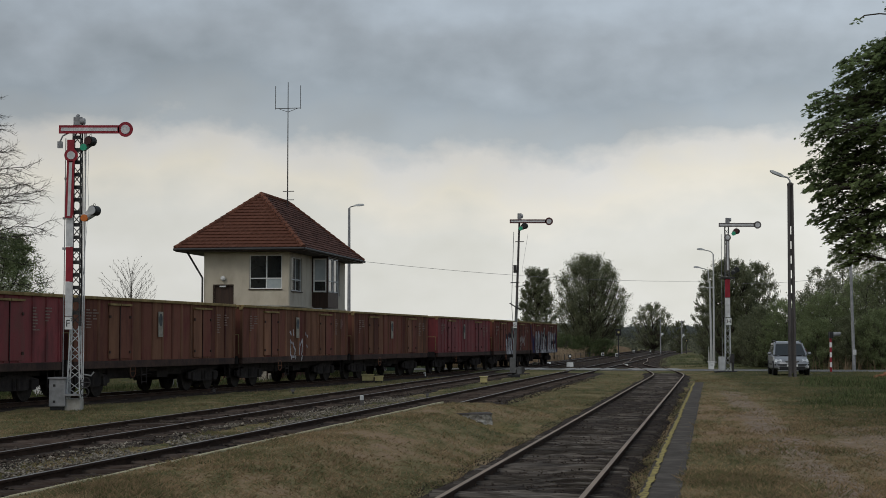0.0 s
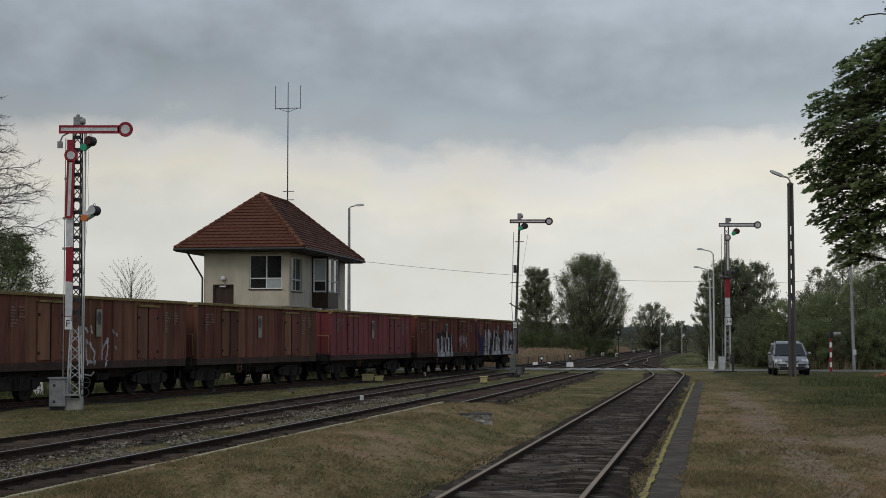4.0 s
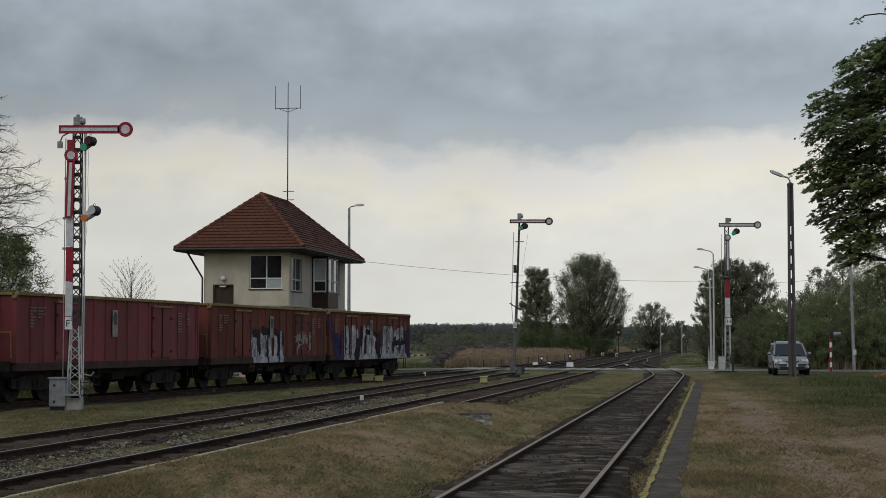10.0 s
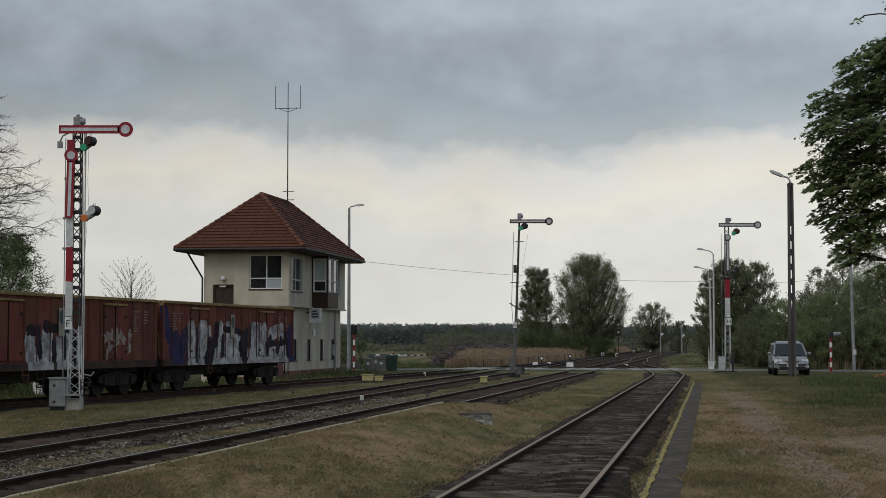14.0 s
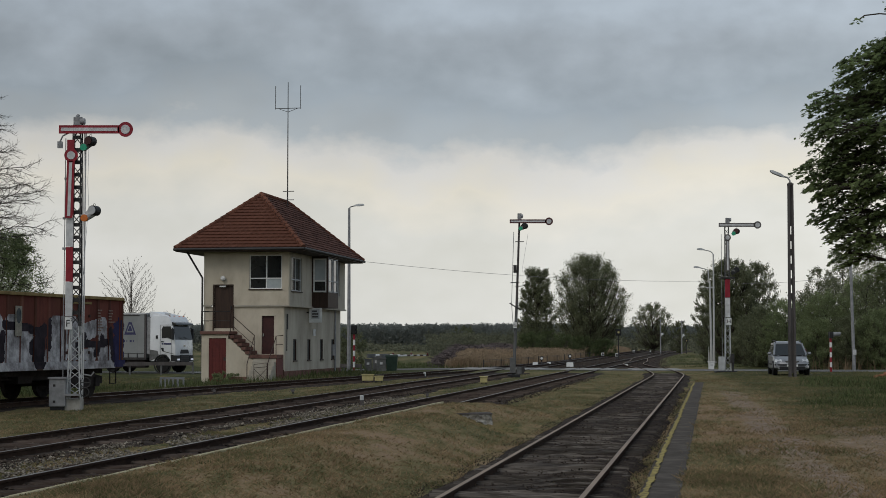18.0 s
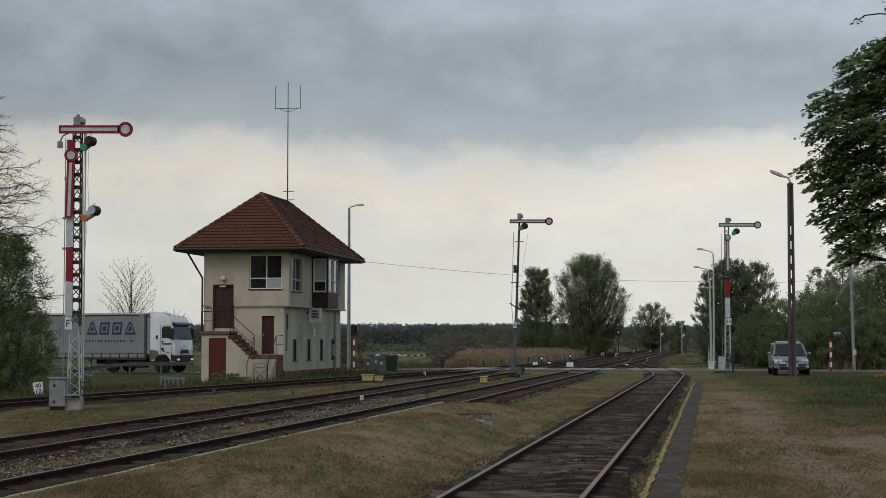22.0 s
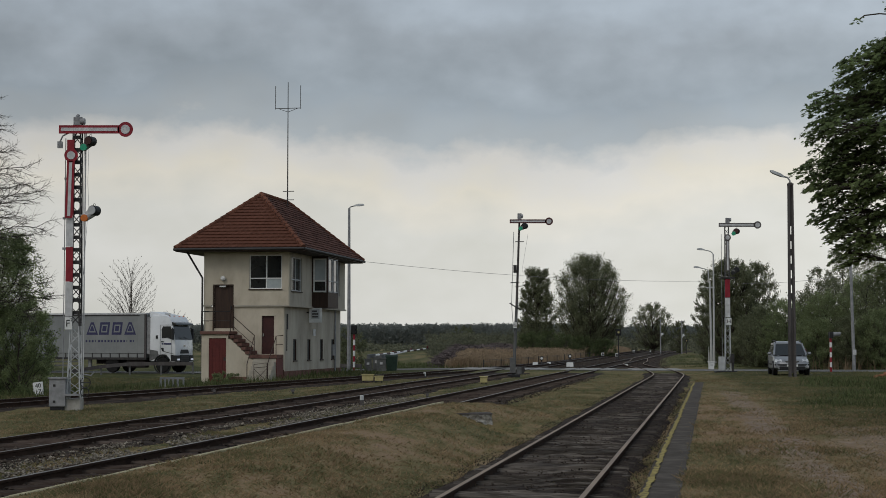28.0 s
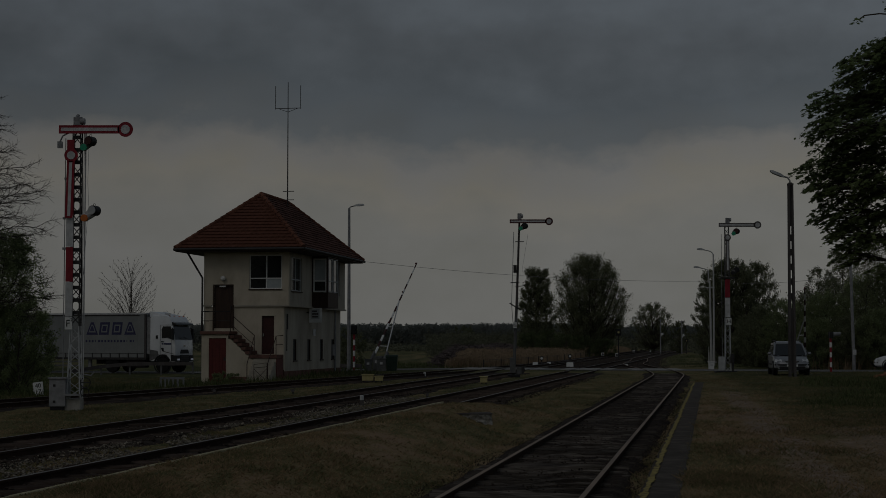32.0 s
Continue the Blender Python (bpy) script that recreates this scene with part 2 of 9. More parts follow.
M_UNDER = material("grimy_underframe", [(0.024, 0.021, 0.021), (0.046, 0.04, 0.038)], scale=4, rough=0.85, bump=0.3)
M_WHEEL = material("wheel_steel", [(0.018, 0.015, 0.014), (0.04, 0.034, 0.03)], scale=5, rough=0.8, bump=0.2)
M_SPRAYWHITE = material("white_spray_paint", [(0.12, 0.108, 0.11), (0.29, 0.28, 0.29), (0.52, 0.51, 0.53)], scale=2.6, rough=0.85, bump=0.05)
M_SPRAYFAINT = material("faint_spray_paint", [(0.15, 0.1, 0.09), (0.3, 0.26, 0.25)], scale=4, rough=0.7, bump=0.05)
M_SPRAYBLACK = material("black_spray_paint", [(0.016, 0.014, 0.018), (0.045, 0.036, 0.044)], scale=3, rough=0.9, bump=0.05)
M_SPRAYBLUE = material("blue_spray_paint", [(0.025, 0.024, 0.06), (0.045, 0.043, 0.1)], scale=2, rough=0.9, bump=0.05)
M_BLOT = material("dark_blue_grey_smudge", [(0.045, 0.055, 0.065), (0.11, 0.115, 0.11)], scale=6, rough=0.8, bump=0.05)
M_STENCIL = material("white_stencil", [(0.17, 0.155, 0.125), (0.31, 0.285, 0.235)], scale=6, rough=0.7, bump=0.05)
M_FADEDSTENCIL = material("faded_stencil", [(0.13, 0.075, 0.06), (0.27, 0.205, 0.18)], scale=14, rough=0.8, bump=0.05)
M_BLINDPANE = material("pale_blind_behind_glass", [(0.34, 0.38, 0.39), (0.44, 0.48, 0.48)], scale=2, rough=0.2, bump=0.0, spec=0.4)
M_GRAPHITE = material("grey_tarpaulin", [(0.2, 0.208, 0.208), (0.255, 0.262, 0.258)], scale=0.8, rough=0.55, bump=0.12, bump_scale=3)
M_NAVY = material("navy_print", [(0.03, 0.03, 0.085), (0.045, 0.045, 0.11)], rough=0.5, bump=0.03)
M_TRUCKWHITE = material("truck_white_paint", [(0.62, 0.63, 0.64), (0.72, 0.73, 0.74)], scale=1, rough=0.3, bump=0.0, coat=0.3)
M_SILVER = material("silver_car_paint", [(0.2, 0.205, 0.215), (0.24, 0.245, 0.255)], scale=0.5, rough=0.36, metal=0.4, bump=0.0, coat=0.5)
M_TYRE = material("tyre_rubber", [(0.014, 0.014, 0.014), (0.026, 0.025, 0.024)], scale=8, rough=0.9, bump=0.2)
M_CHROME = material("bright_metal", [(0.5, 0.5, 0.5), (0.62, 0.62, 0.62)], rough=0.25, metal=0.9, bump=0.0)
M_LAMPGLASS = material("headlamp_glass", [(0.55, 0.56, 0.57), (0.7, 0.71, 0.72)], rough=0.12, bump=0.0, spec=0.7)
M_BINGREEN = material("dark_green_plastic", [(0.012, 0.026, 0.018), (0.022, 0.042, 0.03)], scale=3, rough=0.55, bump=0.05)
M_PLATE = material("enamel_white", [(0.66, 0.66, 0.64), (0.76, 0.76, 0.74)], scale=5, rough=0.45, bump=0.03)
M_LETTER = material("black_lettering", [(0.016, 0.016, 0.018), (0.024, 0.024, 0.026)], rough=0.6, bump=0)
M_EARTH = material("reddish_earth", [(0.2, 0.09, 0.05), (0.32, 0.16, 0.09)], scale=4, rough=0.95, bump=0.5)
M_WEEDS = leaf_material("roadside_weed", (0.07, 0.088, 0.036), (0.13, 0.148, 0.066), 0.8)


# ---- mesh building ----
class Mesh:
    """Collects corners and faces; every form is added in the thing's own space."""

    def __init__(self):
        self.v, self.f = [], []

    def add(self, verts, faces):
        n = len(self.v)
        self.v.extend(tuple(p) for p in verts)
        self.f.extend(tuple(i + n for i in q) for q in faces)
        return self

    def box(self, x0, x1, y0, y1, z0, z1, m=None):
        p = [(x0, y0, z0), (x1, y0, z0), (x1, y1, z0), (x0, y1, z0), (x0, y0, z1), (x1, y0, z1), (x1, y1, z1), (x0, y1, z1)]
        if m is not None:
            p = [m @ Vector(q) for q in p]
        return self.add(p, [(3, 2, 1, 0), (4, 5, 6, 7), (0, 1, 5, 4), (1, 2, 6, 5), (2, 3, 7, 6), (3, 0, 4, 7)])

    def tube(self, a, b, r0, r1=None, n=8, caps=True):
        a, b = Vector(a), Vector(b)
        r1 = r0 if r1 is None else r1
        d = (b - a).normalized()
        s = d.orthogonal().normalized()
        t = d.cross(s)
        ring = [(math.cos(2 * math.pi * i / n), math.sin(2 * math.pi * i / n)) for i in range(n)]
        p = [a + (s * c + t * q) * r0 for c, q in ring] + [b + (s * c + t * q) * r1 for c, q in ring]
        f = [(i, (i + 1) % n, n + (i + 1) % n, n + i) for i in range(n)]
        if caps:
            f += [tuple(range(n - 1, -1, -1)), tuple(range(n, 2 * n))]
        return self.add(p, f)

    def path(self, pts, r, n=6):
        """One bent rod through the points."""
        pts = [Vector(p) for p in pts]
        d0 = (pts[1] - pts[0]).normalized()
        side = d0.orthogonal().normalized()
        rings = []
        for i, p in enumerate(pts):
            d = (pts[min(i + 1, len(pts) - 1)] - pts[max(i - 1, 0)]).normalized()
            side = (side - d * side.dot(d)).normalized()
            up = d.cross(side)
            rings.append([p + (side * math.cos(2 * math.pi * k / n) + up * math.sin(2 * math.pi * k / n)) * r for k in range(n)])
        return self.loft(rings)

    def extrude(self, poly, axis, a, b, m=None):
        """A prism: poly in the two other axes, from a to b along axis (0, 1, 2)."""
        def put(u, w, h):
            return [(h, u, w), (u, h, w), (u, w, h)][axis]
        n = len(poly)
        p = [put(u, w, a) for u, w in poly] + [put(u, w, b) for u, w in poly]
        if m is not None:
            p = [m @ Vector(q) for q in p]
        f = [(i, (i + 1) % n, n + (i + 1) % n, n + i) for i in range(n)] + [tuple(range(n - 1, -1, -1)), tuple(range(n, 2 * n))]
        return self.add(p, f)

    def lathe(self, profile, n=16, m=None):
        """profile: (radius, height) round the z axis, capped."""
        p, f = [], []
        for r, z in profile:
            p += [(r * math.cos(2 * math.pi * i / n), r * math.sin(2 * math.pi * i / n), z) for i in range(n)]
        for k in range(len(profile) - 1):
            f += [(k * n + i, k * n + (i + 1) % n, (k + 1) * n + (i + 1) % n, (k + 1) * n + i) for i in range(n)]
        f += [tuple(range(n - 1, -1, -1)), tuple(range((len(profile) - 1) * n, len(profile) * n))]
        if m is not None:
            p = [m @ Vector(q) for q in p]
        return self.add(p, f)

    def ring(self, c, big, small, turn, n=20, k=5):
        """A closed hoop round c."""
        v, f = [], []
        for i in range(n):
            a = 2 * math.pi * i / n
            for j in range(k):
                b = 2 * math.pi * j / k
                rad = big + small * math.cos(b)
                v.append(Matrix.Translation(c) @ turn @ Vector((rad * math.cos(a), rad * math.sin(a), small * math.sin(b))))
                f.append((i * k + j, i * k + (j + 1) % k, (i + 1) % n * k + (j + 1) % k, (i + 1) % n * k + j))
        return self.add(v, f)

    def ball(self, c, r, squash=1.0, n=10):
        prof = [(max(0.02 * r, r * math.sin(math.pi * k / 6)), -r * squash * math.cos(math.pi * k / 6)) for k in range(7)]
        return self.lathe(prof, n, Matrix.Translation(c))

    def loft(self, rings, closed=True):
        """Skins between rings of equal length, with end caps."""
        n = len(rings[0])
        p = [q for ring in rings for q in ring]
        f = []
        for k in range(len(rings) - 1):
            f += [(k * n + i, k * n + (i + 1) % n, (k + 1) * n + (i + 1) % n, (k + 1) * n + i) for i in range(n)]
        if closed:
            f += [tuple(range(n - 1, -1, -1)), tuple(range((len(rings) - 1) * n, len(rings) * n))]
        return self.add(p, f)

    def quad(self, a, b, c, d):
        return self.add([a, b, c, d], [(0, 1, 2, 3)])

    def data(self, name, mats, bevel=0.0, smooth=False):
        me = bpy.data.meshes.new(name)
        me.from_pydata([tuple(q) for q in self.v], [], self.f)
        bm = bmesh.new()
        bm.from_mesh(me)
        bmesh.ops.recalc_face_normals(bm, faces=bm.faces)
        if bevel:
            es = [e for e in bm.edges if len(e.link_faces) == 2 and e.calc_face_angle() > 0.5]
            bmesh.ops.bevel(bm, geom=es, offset=bevel, segments=2, affect="EDGES", profile=0.5)
        bm.to_mesh(me)
        bm.free()
        if smooth:
            for p in me.polygons:
                p.use_smooth = True
            me.set_sharp_from_angle(angle=radians(40))
        for m in mats if isinstance(mats, (list, tuple)) else [mats]:
            me.materials.append(m)
        return me


def raw(name, verts, faces, mat):
    """A big joined mesh from arrays, with no clean-up."""
    me = bpy.data.meshes.new(name)
    me.from_pydata(verts, [], faces)
    me.materials.append(mat)
    return me


def part(name, mesh, mat, parent, label="", bevel=0.0, smooth=False, m=None):
    ob = new(name, mesh.data(name, mat, bevel, smooth) if isinstance(mesh, Mesh) else mesh)
    ob.parent = parent
    if m is not None:
        ob.matrix_basis = m
    if label:
        tagged(ob, label)
    return ob


def thing(name, m, label, category, group="", kind=""):
    ob = new(name)
    ob.empty_display_size = 0.2
    ob.matrix_basis = m
    return tagged(ob, label, category, group, kind)


def letter(text, size, mat, parent, m, name="lettering"):
    cu = bpy.data.curves.new(name, "FONT")
    cu.body, cu.size, cu.extrude, cu.align_x, cu.align_y = text, size, 0.004, "CENTER", "CENTER"
    ob = new(name, cu)
    dg = bpy.context.evaluated_depsgraph_get()
    me = bpy.data.meshes.new_from_object(ob.evaluated_get(dg))
    bpy.data.objects.remove(ob)
    me.materials.clear()
    me.materials.append(mat)
    return part(name, me, mat, parent, m=m)


def smoothstep(a, b, x):
    t = min(1.0, max(0.0, (x - a) / (b - a)))
    return t * t * (3 - 2 * t)


# ---- plan: lines of the tracks, road and ground ----
def axis_1(y):
    """The outer track, which bends into track 2 beyond the crossing."""
    if y < 88:
        return 0.2637 * y - 24.4
    if y < 150:
        t = y - 88
        return 0.2637 * 88 - 24.4 + 0.2637 * t - 0.1057 * t * t / 124
    return axis_2(y) - 0.25 * math.exp(-(y - 150) / 8)


def axis_2(y):
    return 0.158 * y - 11.34


def axis_3(y):
    return 0.1657 * y - 7.80


def axis_4(y):
    return 0.1625 * y - 2.16 - 4.0 * smoothstep(80, 132, y) - 1.2 * smoothstep(132, 175, y)


def road_y(x):
    return 103.5 - 0.33 * x


def road_z(x):
    return -0.03 - 0.36 * smoothstep(2.0, -18.0, x)


def ground_z(x, y):
    z = -0.15
    d4, d3 = (x - axis_4(y)) / 1.013, (x - axis_3(y)) / 1.013
    # platform beyond the near rail of track 4
    if d4 > 1.4:
        ramp = 1 - smoothstep(54, 82, y)
        z = -0.15 + 0.43 * ramp * smoothstep(1.45, 1.56, d4) + 0.13 * smoothstep(1.5, 3.5, d4) * (1 - ramp)
        z += 0.3 * smoothstep(16, 26, d4) * smoothstep(90, 70, y)
    # low island platform between tracks 3 and 4
    if d3 > 1.45 and d4 < -1.1:
        ramp = 1 - smoothstep(36, 47, y)
        z = -0.15 + 0.42 * ramp * smoothstep(1.45, 1.52, d3) * smoothstep(-1.2, -3.3, d4)
    # embankment falling away behind the outer track
    d1 = (x - axis_1(y)) / 1.03
    if d1 < -2:
        z -= 0.30 * smoothstep(-2.2, -9.0, d1) * smoothstep(125, 100, y)
        if y > 78:
            z += 0.2 * smoothstep(-2, -4, d1) * smoothstep(78, 84, y) * smoothstep(-14, -9, d1) * smoothstep(96, 90, y)
    dr = abs(y - road_y(x)) / 1.053
    if dr < 9 and abs(x) < 80:
        z = z + (road_z(x) - 0.014 - z) * smoothstep(9, 4.2, dr)
    far = smoothstep(160, 500, y)
    z = z * (1 - far) - 0.5 * far
    if 3 < y < 160:
        z += 0.035 * noise.noise((x * 0.35, y * 0.35, 0)) * smoothstep(3.6, 6, dr) * (smoothstep(2.1, 3.0, d4) if d4 > 1.4 else 1.0)
        z -= 0.46 * math.exp(-(((x - 0.8) / 0.6) ** 2 + ((y - 33.0) / 0.8) ** 2) * 1.2)
    return z


def path_x(y):
    return 0.14 * y + 1.5 + 0.12 * noise.noise((y * 0.25, 3, 1))


def bareness(x, y):
    """1: trodden earth of the footpath and worn soil beside it."""
    d4 = x - axis_4(y)
    if d4 < 1.9 or y > 62 or y < 6:
        return 0.0
    off = x - path_x(y)
    v = 0.85 * smoothstep(0.55, 0.1, abs(off)) * smoothstep(56, 40, y)
    v = max(v, 0.75 * smoothstep(0.0, 1.2, off) * smoothstep(29, 24, y) * smoothstep(9, 14, y))
    v = max(v, 0.5 * smoothstep(0.15, 0.6, noise.noise((x * 0.9, y * 0.35, 12))) * smoothstep(60, 40, y))
    return max(0.0, min(1.0, v * (0.75 + 0.9 * noise.noise((x * 1.3, y * 0.6, 14)))))


def dryness(x, y):
    """1: dry brown grass, 0: fresh green."""
    d4, d3 = x - axis_4(y), x - axis_3(y)
    if y > 120:
        v = 0.42 + 0.5 * noise.noise((x * 0.02, y * 0.03, 3))
    elif d4 > 1.4:
        off = x - path_x(y)
        v = 0.74 - 0.42 * smoothstep(0.2, 1.4, off) * smoothstep(25.5, 29, y) - 0.16 * smoothstep(38, 52, y)
        v -= 0.4 * smoothstep(0.21, 0.24, x / max(y, 1.0)) * smoothstep(32, 38, y)
    elif d3 > 1.4:
        v = 0.7 - 0.2 * smoothstep(30, 50, y)
    elif x > axis_1(y) - 2:
        v = 0.46 - 0.06 * smoothstep(30, 60, y)
    else:
        v = 0.06
    return min(1.5, max(0, v + 0.32 * noise.noise((x * 0.5, y * 0.22, 5.0)) + 0.38 * noise.noise((x * 1.9, y * 0.8, 8.0)) + 0.35 * noise.noise((x * 5.0, y * 1.6, 18.0))))


def build_ground():
    ys = [-4000, -900, -250, -80, -25, -6, 0, 3, 5]
    y = 6.0
    while y < 4600:
        ys.append(y)
        y *= 1.0105 if y < 140 else 1.09
    cols = [-60, -8, -2.5, -1.0, -0.6] + [-0.42 + 0.0045 * i for i in range(188)] + [0.6, 1.0, 2.5, 8, 60]
    verts, faces, dry, bare = [], [], [], []
    for y in ys:
        w = max(abs(y), 9.0) + 1.0
        for c in cols:
            x = c * w
            verts.append((x, y, ground_z(x, y)))
            dry.append(dryness(x, y))
            bare.append(bareness(x, y))
    n = len(cols)
    for j in range(len(ys) - 1):
        for i in range(n - 1):
            faces.append((j * n + i, j * n + i + 1, (j + 1) * n + i + 1, (j + 1) * n + i))
    me = bpy.data.meshes.new("ground")
    me.from_pydata(verts, [], faces)
    at = me.attributes.new("dryness", "FLOAT", "POINT")
    at.data.foreach_set("value", dry)
    at = me.attributes.new("bareness", "FLOAT", "POINT")
    at.data.foreach_set("value", bare)
    for p in me.polygons:
        p.use_smooth = True
    m = material("meadow_soil", [(0.1, 0.1, 0.05)], scale=0.5, rough=0.95, bump=0.9, bump_scale=16)
    nt = m.node_tree
    N, L = nt.nodes, nt.links
    a = N.new("ShaderNodeAttribute")
    a.attribute_name = "dryness"
    tc = N.new("ShaderNodeTexCoord")

    def nz(scale, detail):
        q = N.new("ShaderNodeTexNoise")
        q.inputs["Scale"].default_value, q.inputs["Detail"].default_value, q.inputs["Roughness"].default_value = scale, detail, 0.7
        L.new(tc.outputs["Object"], q.inputs["Vector"])
        return q.outputs["Fac"]

    def madd(v, k, o):
        q = N.new("ShaderNodeMath")
        q.operation = "MULTIPLY_ADD"
        L.new(v, q.inputs[0])
        q.inputs[1].default_value = k
        if isinstance(o, float):
            q.inputs[2].default_value = o
        else:
            L.new(o, q.inputs[2])
        return q.outputs[0]

    s = madd(nz(0.9, 8.0), 1.0, madd(nz(9.0, 8.0), 1.2, madd(nz(38.0, 4.0), 1.3, madd(a.outputs["Fac"], 0.9, -1.87))))
    r = N.new("ShaderNodeValToRGB")
    e = r.color_ramp.elements
    e[0].position, e[0].color = 0.0, (0.055, 0.06, 0.024, 1)
    e[1].position, e[1].color = 1.0, (0.25, 0.172, 0.112, 1)
    for p, c in ((0.3, (0.12, 0.112, 0.05)), (0.55, (0.195, 0.153, 0.075)), (0.78, (0.262, 0.183, 0.108))):
        e.new(p).color = (*c, 1)
    L.new(s, r.inputs[0])
    # trodden earth, from grey to reddish brown
    b = N.new("ShaderNodeAttribute")
    b.attribute_name = "bareness"
    r2 = N.new("ShaderNodeValToRGB")
    e2 = r2.color_ramp.elements
    e2[0].position, e2[0].color = 0.36, (0.17, 0.13, 0.1, 1)
    e2[1].position, e2[1].color = 0.64, (0.3, 0.24, 0.185, 1)
    e2.new(0.5).color = (0.24, 0.175, 0.125, 1)
    L.new(nz(3.5, 9.0), r2.inputs[0])
    fac = madd(nz(7.0, 8.0), 1.5, madd(b.outputs["Fac"], 2.3, -1.2))
    mx = N.new("ShaderNodeMix")
    mx.data_type = "RGBA"
    L.new(fac, mx.inputs["Factor"])
    L.new(r.outputs[0], mx.inputs[6])
    L.new(r2.outputs[0], mx.inputs[7])
    L.new(mx.outputs[2], N["Principled BSDF"].inputs["Base Color"])
    me.materials.append(m)
    return tagged(new("ground", me), "flat ground of dry and fresh grass with bare earth", "ground", kind="structure")


build_ground()


# ---- backdrop of drifting clouds ----
def build_sky_backdrop():
    verts, faces = [], []
    na, ne = 48, 24
    for j in range(ne + 1):
        el = radians(-1.5 + 19.5 * j / ne)
        for i in range(na + 1):
            az = radians(-24 + 48 * i / na)
            verts.append((4400 * math.cos(el) * math.sin(az), 4400 * math.cos(el) * math.cos(az), 4400 * math.sin(el)))
    for j in range(ne):
        for i in range(na):
            k = j * (na + 1) + i
            faces.append((k, k + 1, k + na + 2, k + na + 1))
    m = bpy.data.materials.new("cloud_backdrop")
    m.use_nodes = True
    nt = m.node_tree
    nt.nodes.clear()
    out = nt.nodes.new("ShaderNodeOutputMaterial")
    em = nt.nodes.new("ShaderNodeEmission")
    tc = nt.nodes.new("ShaderNodeTexCoord")
    sky_nodes(nt, tc.outputs["Object"], em.inputs["Color"])
    nt.links.new(em.outputs[0], out.inputs["Surface"])
    m.cycles.emission_sampling = "NONE"
    ob = new("backdrop", raw("backdrop", verts, faces, m))
    for p in ob.data.polygons:
        p.use_smooth = True
    ob.location = (0, 0, 1.65)
    return tagged(ob, "grey overcast cloud deck above a bright band of sky", "sky", kind="structure")


sky_backdrop = build_sky_backdrop()


# ---- tracks ----
RAIL = [(-0.062, -0.15), (0.062, -0.15), (0.062, -0.138), (0.012, -0.12), (0.01, -0.045), (0.034, -0.034), (0.036, -0.006), (0.03, 0.0), (-0.03, 0.0), (-0.036, -0.006), (-0.034, -0.034), (-0.01, -0.045), (-0.012, -0.12), (-0.062, -0.138)]


def rail_mesh(axis, y0, y1, off, top_mat):
    ys = [y0]
    while ys[-1] < y1:
        ys.append(min(y1, ys[-1] + (2.5 if ys[-1] < 110 else 5)))
    rings = []
    for k, y in enumerate(ys):
        d = (axis(y + 0.5) - axis(y - 0.5))
        nx, ny = 1 / math.hypot(1, d), -d / math.hypot(1, d)
        wob = 0.006 * noise.noise((y * 0.3, off * 7, axis(y) * 0.0)) if y < 95 else 0
        cx, cy = axis(y) + nx * (off + wob), y + ny * (off + wob)
        rings.append([(cx + nx * u, cy + ny * u, w + 0.5 * wob) for u, w in RAIL])
    me = Mesh().loft(rings)
    data = me.data("rail", [M_RAIL, top_mat])
    for p in data.polygons:
        if p.normal.z > 0.8 and p.center.z > -0.012:
            p.material_index = 1
    return data


def sleeper_data(seed, mat, length=2.5, rough=0.014):
    rnd = random.Random(seed)
    m = Mesh()
    w, h = 0.125, 0.075
    xs = [-length / 2, -0.55, -0.28, 0.0, 0.26, 0.5, length / 2]
    crack = rnd.uniform(-0.05, 0.05)
    rings = []
    for x in xs:
        j = [rnd.uniform(-rough, rough) for _ in range(7)]
        rings.append([(x, -w, -h), (x, w, -h), (x, w + j[0], h * 0.5), (x, w * 0.75 + j[1], h + j[2]), (x, crack + 0.03 + j[1], h + j[3]), (x, crack + j[1], h - 2.2 * rough + j[4]), (x, crack - 0.03 + j[1], h + j[5]), (x, -w * 0.75 + j[3], h + j[4]), (x, -w + j[6], h * 0.5)])
    m.loft(rings)
    return m.data("sleeper", mat)


SLEEPERS = [sleeper_data(i, M_SLEEPER) for i in range(7)]
SLEEPERS_OLD = [sleeper_data(20 + i, M_SLEEPEROLD, 2.05, 0.026) for i in range(9)]


